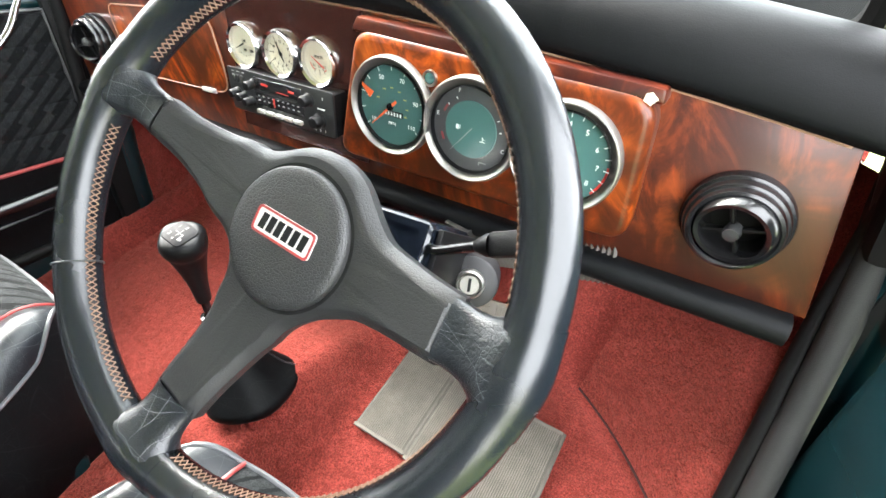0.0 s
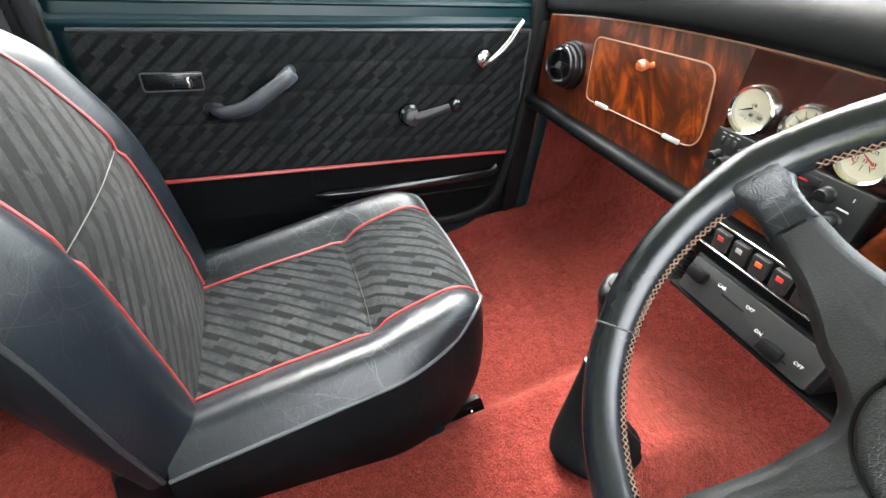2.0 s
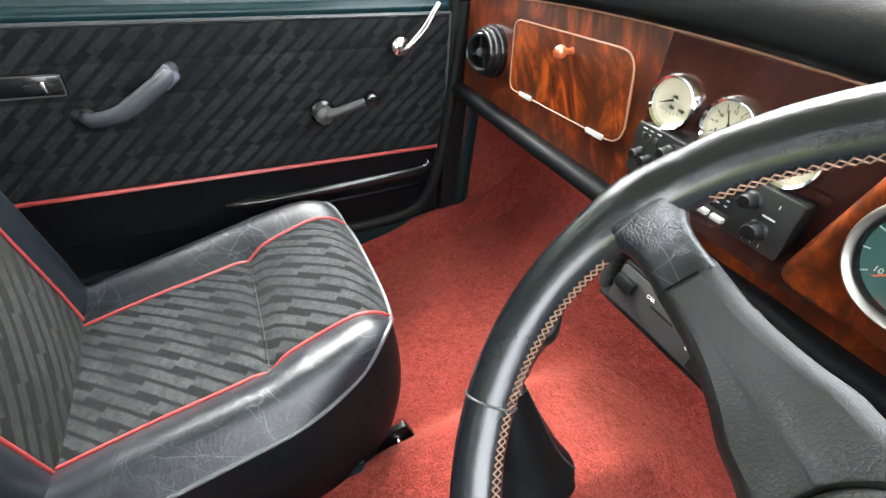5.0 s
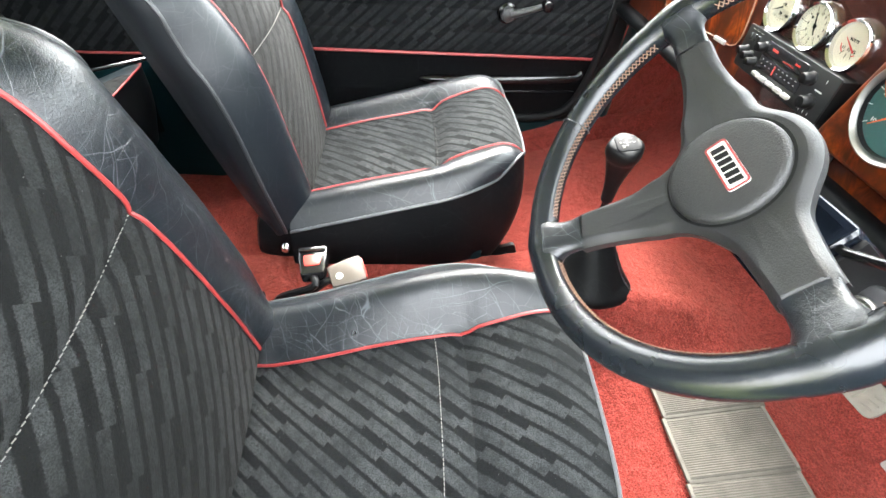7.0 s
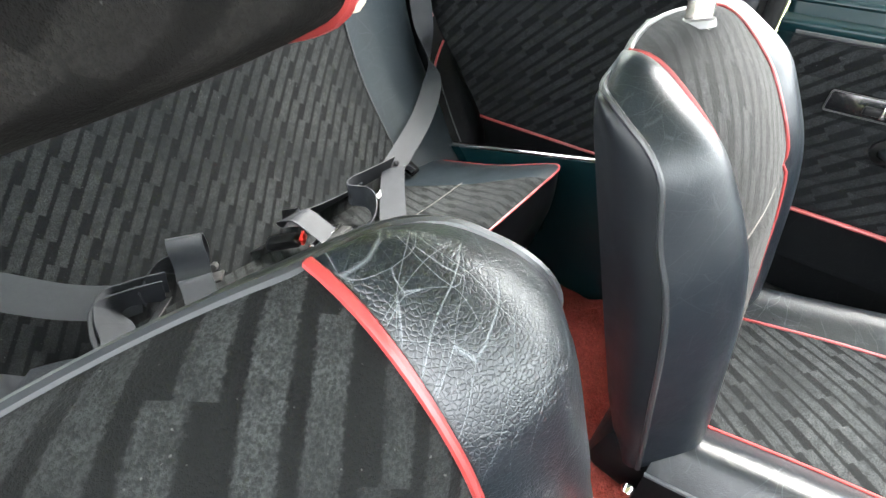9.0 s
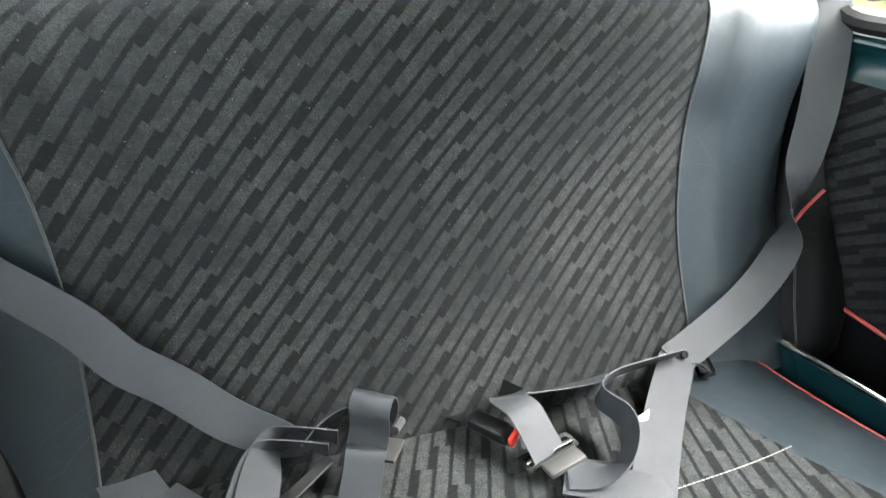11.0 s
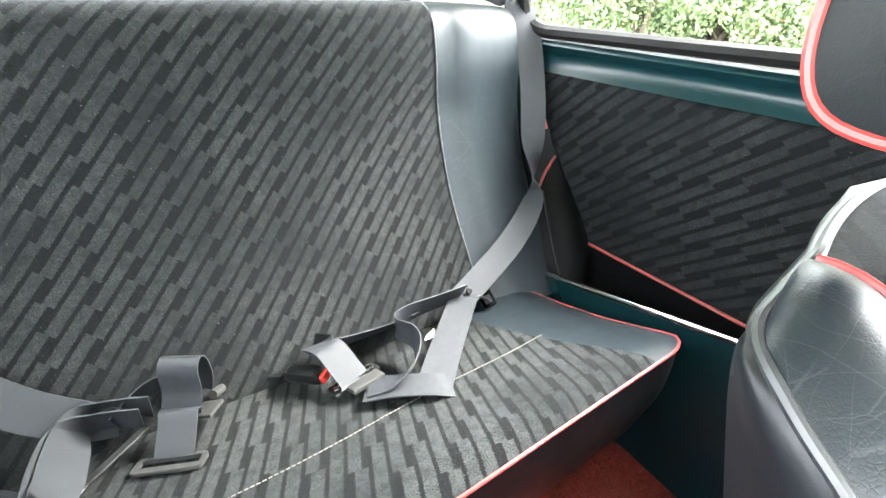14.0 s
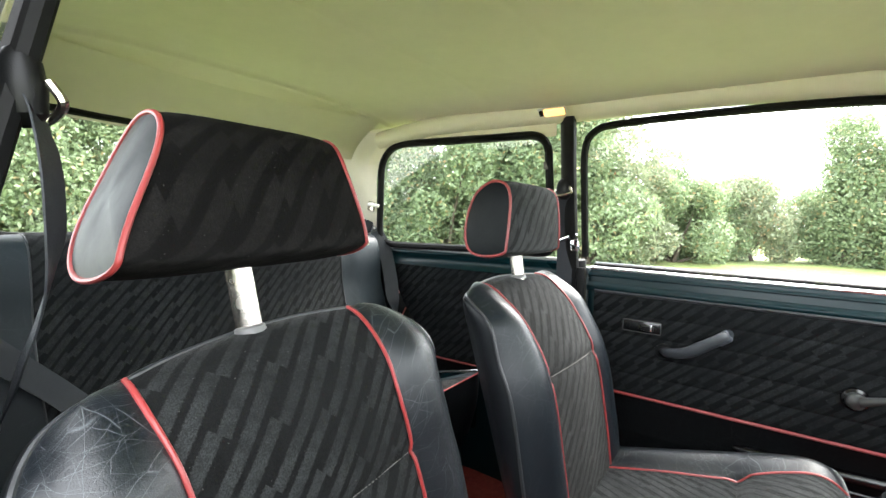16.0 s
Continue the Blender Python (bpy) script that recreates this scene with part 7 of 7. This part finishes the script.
# ---------------------------------------------------------------- seat belts and fittings
def strap(pts, ups, width=0.047, n=8, tw=0.0016):
    """A strap of webbing through pts; ups gives the direction that its flat side faces."""
    Q, U = spline(pts, n), spline(ups, n)
    S = []
    for i, q in enumerate(Q):
        d = (Q[min(i + 1, len(Q) - 1)] - Q[max(i - 1, 0)]).normalized()
        S.append(d.cross(U[i]).normalized())
    return ribbon(Q, S, width, tw)


def web(name, pts, sides, parent, width=0.046, label="grey webbing", mat=WEB, n=8):
    """A strap through pts; sides gives the direction of its width."""
    return part(name, ribbon(spline(pts, n), spline(sides, n), width, 0.0016), mat, parent, label)


def frame_plate(long_, deep, wall, m, thick=0.005):
    return ring_plate(rounded([(-long_, -deep), (long_, -deep), (long_, deep), (-long_, deep)], 0.006, 4), rounded([(-long_ + wall, -deep + wall), (long_ - wall, -deep + wall), (long_ - wall, deep - wall), (-long_ + wall, deep - wall)], 0.003, 4), thick, m)


b1 = thing("rear_seat_belt", "grey rear lap and shoulder belt lying on the bench", "seat belt", (-0.3, -1.0, 0.32), "rear seat belts")
web("shoulder_strap", [(-0.372, -1.330, 0.826), (-0.405, -1.297, 0.815), (-0.440, -1.262, 0.803), (-0.472, -1.228, 0.793), (-0.500, -1.196, 0.772), (-0.506, -1.160, 0.722), (-0.498, -1.120, 0.63), (-0.490, -1.098, 0.56), (-0.474, -1.068, 0.492), (-0.452, -1.038, 0.441), (-0.380, -1.004, 0.396), (-0.288, -0.978, 0.357), (-0.245, -0.968, 0.340)],
    [(0.2, -0.3, 1), (0.2, -0.3, 1), (0.25, -0.3, 1), (0.4, -0.4, 0.9), (0.7, -0.6, 0.3), (0.7, -0.65, -0.1), (0.65, -0.7, -0.1), (0.72, -0.5, 0), (0.70, 0.40, 0.36), (-0.2, 0.8, 0.1), (-0.46, 0.84, -0.25), (-0.46, 0.84, -0.25), (-0.46, 0.84, -0.2)], b1)
ta = Vector((-0.68, 0.70, -0.22)).normalized()
tw_ = (Vector((0.22, -0.3, 1)) - ta * ta.dot(Vector((0.22, -0.3, 1)))).normalized()
tn = ta.cross(tw_)
tn = tn if tn.y > 0 else -tn
TM = Matrix(((ta.x, tw_.x, tn.x, -0.418), (ta.y, tw_.y, tn.y, -1.284), (ta.z, tw_.z, tn.z, 0.8105), (0, 0, 0, 1)))
patch_ = part("stitched_patch", slab(rounded([(-0.017, -0.022), (0.017, -0.022), (0.017, 0.022), (-0.017, 0.022)], 0.002, 2), 0.0016, TM @ pose(0, 0, 0.0014)), plain("pale_webbing", (0.16, 0.17, 0.19), 0.7), b1, "pale patch with black zigzag stitching")
part("zigzag_stitching", joined(*[tube([TM @ Vector((-0.011 + 0.0044 * k, 0.016 * (1 if (k + e) % 2 else -1), 0.0032)) for e in (0, 1)] + [TM @ Vector((-0.011 + 0.0044 * (k + 1), 0.016 * (1 if k % 2 == 0 else -1), 0.0032))], 0.0007, 4) for k in range(5)]), BLACK, patch_)
part("belt_guide", rbox(0.046, 0.052, 0.010, 0.004, TM @ pose(-0.046, 0.004, 0.002)), BLACK, b1, "black guide on the rear pillar")
part("anchor_bolt", lathe([(0, 0.006), (0.005, 0.006), (0.007, 0.003), (0.0075, 0)], 16, Matrix.Translation((-0.493, -1.197, 0.783)) @ tn.to_track_quat("Z", "Y").to_matrix().to_4x4()), BLACK_GLOSS, b1, "black anchor bolt")
part("rivet", lathe([(0, 0.004), (0.005, 0.0035), (0.0065, 0)], 16, pose(-0.258, -0.968, 0.348, -50)), BLACK, b1)
web("long_strap", [(-0.292, -0.964, 0.320), (-0.258, -0.972, 0.338), (-0.225, -0.945, 0.344), (-0.183, -0.906, 0.345), (-0.127, -0.851, 0.354), (-0.086, -0.808, 0.362)], [(0.6, -0.75, 0.1)] + [(0.72, -0.69, 0.05)] * 5, b1)
web("folded_strap", [(-0.108, -0.800, 0.360), (-0.083, -0.812, 0.365), (-0.048, -0.834, 0.362), (-0.014, -0.856, 0.352)], [(0.55, 0.83, 0.2)] * 4, b1)
web("standing_strap", [(-0.245, -0.968, 0.350), (-0.174, -0.962, 0.356), (-0.118, -0.945, 0.366), (-0.094, -0.922, 0.372), (-0.104, -0.892, 0.374), (-0.096, -0.865, 0.374), (-0.074, -0.846, 0.368), (-0.046, -0.846, 0.360), (-0.018, -0.858, 0.354)],
    [(0, 0.35, 0.9), (0, 0.35, 0.9), (0, 0.2, 1), (0.1, 0.1, 1), (0, 0.1, 1), (-0.1, 0.2, 1), (0.1, 0.5, 0.8), (0.4, 0.8, 0.4), (0.5, 0.8, 0.2)], b1, 0.044)
web("back_strap", [(-0.150, -0.968, 0.340), (-0.100, -0.966, 0.340), (-0.045, -0.968, 0.340), (-0.008, -0.968, 0.346), (0.012, -0.956, 0.364), (0.004, -0.928, 0.376), (-0.006, -0.898, 0.358), (-0.012, -0.884, 0.346)],
    [(0, 0.6, 0.7), (0, 0.6, 0.7), (0.1, 0.5, 0.75), (0.5, 0.4, 0.7), (0.9, 0.2, 0.2), (0.95, 0.28, 0.1), (0.95, 0.28, 0.1), (0.95, 0.25, 0.1)], b1, 0.044)
TM = pose(-0.013, -0.888, 0.342, 17, 0, 12)
part("tongue", joined(frame_plate(0.036, 0.012, 0.005, TM), rbox(0.064, 0.005, 0.006, 0.0015, TM @ pose(0, 0.001, 0.003))), CHROME, b1, "bright steel tongue")
part("tongue_grip", rbox(0.048, 0.020, 0.007, 0.002, TM @ pose(-0.004, 0.021, 0.004)), GREY_PLASTIC, b1, "dark plastic grip")
part("anchor_ring", frame_plate(0.020, 0.012, 0.005, pose(-0.298, -0.962, 0.318, 30, 0, 70)), BLACK_GLOSS, b1, "black steel anchor ring")
part("thread_scrap", joined(*[tube(spline([(-0.132 + 0.004 * k, -0.884, 0.366), (-0.136 + 0.003 * k, -0.890, 0.374 - 0.002 * k), (-0.142 + 0.004 * k, -0.896 + 0.003 * k, 0.362)], 4), 0.0012, 5) for k in range(4)]), WHITE, b1, "scrap of pale thread")
bk = part("buckle", rbox(0.066, 0.028, 0.020, 0.008, pose(0.037, -0.944, 0.334, 8, -14, 127), taper=0.85), BLACK, b1, "black buckle with red button")
part("press_button", rbox(0.006, 0.022, 0.014, 0.002, pose(0.0165, -0.9175, 0.343, 8, -14, 127)), RED, bk)
web("buckle_stem", [(0.058, -0.972, 0.322), (0.085, -0.998, 0.312)], [(0.7, 0.6, 0.2)] * 2, b1, 0.026, "", BLACK)

b2 = thing("rear_seat_belt", "grey rear belt with twisted straps lying on the bench", "seat belt", (0.3, -0.95, 0.33), "rear seat belts")
web("shoulder_strap", [(0.60, -1.135, 0.655), (0.53, -1.10, 0.575), (0.454, -1.072, 0.494), (0.415, -1.045, 0.452), (0.372, -1.025, 0.421), (0.325, -0.998, 0.383), (0.282, -0.980, 0.358), (0.250, -0.968, 0.348)], [(-0.7, 0.1, 0.7), (-0.7, -0.1, 0.7), (-0.6, -0.35, 0.65)] + [(-0.6, -0.45, 0.6)] * 3 + [(-0.5, -0.3, 0.7), (-0.3, 0.1, 0.8)], b2)
web("standing_loop", [(0.168, -0.990, 0.340), (0.163, -0.980, 0.375), (0.165, -0.975, 0.402), (0.171, -0.964, 0.412), (0.177, -0.954, 0.402), (0.179, -0.950, 0.375), (0.186, -0.942, 0.352)], [(0.87, -0.5, 0)] * 7, b2, 0.046, "standing loop of webbing")
web("loop_tail", [(0.172, -0.985, 0.345), (0.200, -0.985, 0.368), (0.228, -0.978, 0.362), (0.252, -0.960, 0.352)], [(-0.2, 0.4, 0.9), (-0.1, 0.4, 0.9), (0, 0.4, 0.9), (0.1, 0.4, 0.9)], b2, 0.040)
web("tongue_strap", [(0.182, -0.945, 0.352), (0.187, -0.930, 0.366), (0.194, -0.912, 0.354), (0.203, -0.893, 0.338)], [(0.87, -0.49, -0.08)] * 4, b2, 0.044)
part("tongue", joined(frame_plate(0.039, 0.012, 0.005, pose(0.208, -0.886, 0.335, 14, 8, -29)), rbox(0.070, 0.010, 0.005, 0.002, pose(0.212, -0.880, 0.339, 14, 8, -29))), GREY_PLASTIC, b2, "dark plastic tongue")
for k in range(2):
    o = Vector((-0.011, -0.012, 0.002)) * k
    web("twisted_strap", [Vector(p) + o for p in [(0.225, -0.948, 0.358), (0.248, -0.958, 0.362), (0.275, -0.966, 0.362), (0.297, -0.953, 0.362), (0.306, -0.918, 0.360), (0.314, -0.884, 0.356), (0.334, -0.872, 0.352), (0.376, -0.907, 0.340), (0.414, -0.943, 0.331)]],
        [(0, 0.2, 1), (0.1, 0.3, 0.9), (0.1, 0.3, 0.9), (0.4, 0.0, 0.9), (0.75, -0.2, 0.6), (0.7, -0.3, 0.6), (0.6, 0.4, 0.5), (0.6, 0.75, -0.1), (0.62, 0.78, 0.1)], b2, 0.044, "twisted grey webbing")
web("wide_strap", [(0.410, -0.945, 0.328), (0.436, -0.982, 0.330), (0.463, -1.020, 0.326), (0.490, -1.040, 0.312), (0.520, -1.052, 0.296)], [(0.77, 0.64, 0.05)] * 4 + [(0.7, 0.7, 0.1)], b2, 0.050)
part("ring", frame_plate(0.034, 0.012, 0.006, pose(0.411, -0.944, 0.324, 12, 0, 40)), CHROME_WORN, b2, "steel ring")
web("end_strap", [(0.225, -0.948, 0.344), (0.262, -0.925, 0.338), (0.290, -0.912, 0.332)], [(0.45, 0.85, 0.2)] * 3, b2, 0.022, "narrow webbing end", GREY_PLASTIC)
part("end_cap", rbox(0.016, 0.028, 0.007, 0.002, pose(0.297, -0.909, 0.332, 14, 0, -28)), GREY_TRIM, b2, "grey plastic end cap")
part("buckle_tag", joined(rbox(0.026, 0.036, 0.005, 0.002, pose(0.160, -0.942, 0.340, 17, 10, -30)), tube([(0.150, -0.965, 0.338), (0.138, -0.985, 0.325)], 0.006, 8)), GREY_PLASTIC, b2, "dark plastic tag")

# belts on the posts
for s, nm in ((-1, "left"), (1, "right")):
    b = thing("front_seat_belt", "dark grey belt on the door post with covered top guide", "seat belt", (side_x(0.9, s) - s * 0.02, -0.50, 0.9), "front seat belts")
    x0 = side_x(0.92, s, -0.5) - s * 0.014
    y0 = -0.508
    part("guide_cover", moved(lathe([(0, 0.036), (0.016, 0.033), (0.026, 0.022), (0.030, 0.0), (0.026, -0.024), (0.012, -0.034)], 22), pose(x0 + s * 0.006, y0, 0.920, 0, s * 4, 0) @ Matrix.Diagonal((0.55, 0.80, 0.88, 1))), BLACK, b, "black plastic guide cover")
    part("guide_loop", tube(spline([(x0 - s * 0.006, y0 + 0.02, 0.925), (x0 - s * 0.014, y0 + 0.024, 0.908), (x0 - s * 0.014, y0 - 0.024, 0.900), (x0 - s * 0.006, y0 - 0.02, 0.918)], 5), 0.004, 8), CHROME_WORN, b, "steel loop")
    if s < 0:
        part("strap", strap([(x0 - 0.002, -0.510, 0.91), (side_x(0.80, s, -0.5) + 0.010, -0.512, 0.80), (side_x(0.6, s, -0.5) + 0.012, -0.515, 0.62), (side_x(0.4, s, -0.5) + 0.012, -0.51, 0.25)], [(1, 0, 0)] * 4, 0.046), WEB, b, "dark grey webbing")
        part("tongue", joined(rbox(0.006, 0.052, 0.012, 0.002, pose(side_x(0.79, s) + 0.020, -0.500, 0.786, 25)), rbox(0.004, 0.024, 0.034, 0.003, pose(side_x(0.79, s) + 0.021, -0.480, 0.765, 10))), CHROME, b, "bright belt tongue")
    else:
        part("strap", strap([(0.598, -0.505, 0.905), (0.595, -0.490, 0.878), (0.593, -0.482, 0.834), (0.592, -0.494, 0.776), (0.593, -0.570, 0.695), (0.597, -0.660, 0.605), (0.61, -0.74, 0.46), (0.62, -0.77, 0.3)], [(-0.85, 0.5, 0.1)] * 8, 0.046), WEB, b, "dark grey webbing")
    c = thing("window_catch", "small bright catch of the rear side window", "window catch", (side_x(0.86, s, -1.19), -1.19, 0.86), "window catches")
    cx0 = side_x(0.86, s, -1.19) - s * 0.012
    part("catch_plate", rbox(0.010, 0.030, 0.034, 0.003, pose(cx0, -1.205, 0.862, -12)), CHROME_WORN, c)
    part("catch_lever", rbox(0.012, 0.050, 0.012, 0.003, pose(cx0 - s * 0.010, -1.185, 0.866, -6)), SILVER, c)
    part("window_hinge", rbox(0.008, 0.014, 0.022, 0.002, pose(side_x(0.985, s, -0.556) - s * 0.010, -0.556, 0.985)), BEIGE, bpy.data.objects["window_quarter_" + nm], "small beige hinge block")
# courtesy lamp in the roof
lamp = thing("courtesy_lamp", "lit rectangular courtesy lamp in the headlining", "ceiling lamp", (-0.452, -0.522, 1.13))
LM = pose(-0.452, -0.52, 1.118, 0, -38, 0)
part("base", rbox(0.026, 0.078, 0.006, 0.003, LM), SILVER, lamp, "pale lamp base")
part("lens", rbox(0.021, 0.056, 0.010, 0.004, LM @ pose(0, 0.007, -0.005)), LAMP_LENS, lamp, "lit clear lens")
part("switch", rbox(0.016, 0.010, 0.009, 0.002, LM @ pose(0, -0.029, -0.005)), BLACK, lamp)

# ---------------------------------------------------------------- outside
GZ = -0.22
def ground_at(u, v):
    a, r = u * 2 * math.pi, 0.2 + 400 * v**4
    x, y = r * math.cos(a), r * math.sin(a)
    return (x, y, GZ + 0.02 * noise.noise((x * 0.4, y * 0.4, 0)) * min(1, r / 3))
whole("ground", grid(ground_at, 64, 40, True), GRASS, "mown grass field around the car", "grass", "structure")


def drive_at(u, v):
    a = u * 2 * math.pi
    r = 7.0 * v * (1 + 0.012 * math.sin(9 * a) + 0.008 * math.sin(23 * a) * v)
    return (9.0 + r * math.cos(a), -6.0 + r * math.sin(a), GZ + 0.035 - 0.02 * v**8)


whole("drive", grid(drive_at, 96, 12, True), GRAVEL, "pale gravel turning circle on the grass", "drive", "structure")
rng = random.Random(5)
nrng = np.random.default_rng(5)


def leaf_cloud(centres, radii, count, size):
    """Many small leaves over a set of uneven clumps."""
    C, R = np.array(centres), np.array(radii)
    pick = nrng.choice(len(C), size=count, p=R**2 / (R**2).sum())
    d = nrng.normal(size=(count, 3))
    d /= np.linalg.norm(d, axis=1)[:, None]
    rad = R[pick] * (0.55 + 0.5 * nrng.random(count))
    p = C[pick] + d * rad[:, None] * np.array([1, 1, 0.9])
    p[:, 2] = np.maximum(p[:, 2], GZ + 0.03)
    a = nrng.normal(size=(count, 3))
    a /= np.linalg.norm(a, axis=1)[:, None]
    b = np.cross(a, nrng.normal(size=(count, 3)))
    b /= np.linalg.norm(b, axis=1)[:, None]
    sz = size * (0.6 + 0.8 * nrng.random(count))[:, None]
    V = np.stack([p - a * sz, p + b * sz * 0.5, p + a * sz, p - b * sz * 0.5], 1).reshape(-1, 3)
    F = np.arange(count * 4).reshape(-1, 4)
    return V, F


def bush(x, y, h, w, count, mat, lab, size=0.06, group="hedge bushes"):
    t = thing("hedge_bush", lab, "bush", (x, y, GZ), group)
    n = 26
    cs, rs = [], []
    for i in range(n):
        f = i / n
        z = GZ + h * (0.06 + 0.86 * rng.random() ** 1.15)
        k = w * (0.5 + 0.35 * rng.random()) * (1.05 - 0.55 * ((z - GZ) / h) ** 1.6)
        a = rng.random() * 6.28
        cs.append((x + math.cos(a) * k * 0.8, y + math.sin(a) * k * 0.8, z))
        rs.append(0.32 + 0.34 * rng.random() + 0.03 * h)
    stems = []
    for i in range(5):
        c = cs[i * 5]
        stems.append(tube(spline([(x + rng.uniform(-0.2, 0.2), y + rng.uniform(-0.2, 0.2), GZ - 0.05), ((x + c[0]) / 2 + rng.uniform(-0.1, 0.1), (y + c[1]) / 2, (GZ + c[2]) / 2), c], 4), lambda q: 0.06 * (1 - 0.8 * q), 6))
    part("trunk", joined(*stems), BARK, t)
    V, F = leaf_cloud(cs, rs, count, size)
    me = bpy.data.meshes.new("crown")
    me.from_pydata(V.tolist(), [], F.tolist())
    me.materials.append(mat)
    ob = new("crown", me)
    ob.parent = t
    ob.matrix_parent_inverse = Matrix.Translation(-t.location)


# hedge: to the passenger side far off, nearer and taller behind the car
for i in range(34):
    deg = 122 + 4.6 * i
    a = radians(deg + rng.uniform(-1.2, 1.2))
    d = lerp(20, 12, smooth01((deg - 165) / 40)) + rng.uniform(-0.7, 0.9)
    h = lerp(3.2, 5.4, smooth01((deg - 182) / 18)) * rng.uniform(0.62, 1.35)
    pale = i % 5 in (1, 3) and deg < 200
    bush(d * math.cos(a), d * math.sin(a), h, 1.25 + 0.25 * h / 3, 27000, LEAF_PALE if pale else LEAF, "pale mixed hedge bush beyond the grass" if pale else "dense green hedge bush beyond the grass", 0.050)
for deg, d, h, w in ((174.6, 17.5, 4.7, 0.40), (171.0, 18.0, 3.9, 1.5), (204.0, 12.6, 5.2, 1.7), (210.0, 12.2, 5.6, 1.8)):
    bush(d * math.cos(radians(deg)), d * math.sin(radians(deg)), h, w, 22000, LEAF, "tall green shrub rising out of the hedge", 0.050)
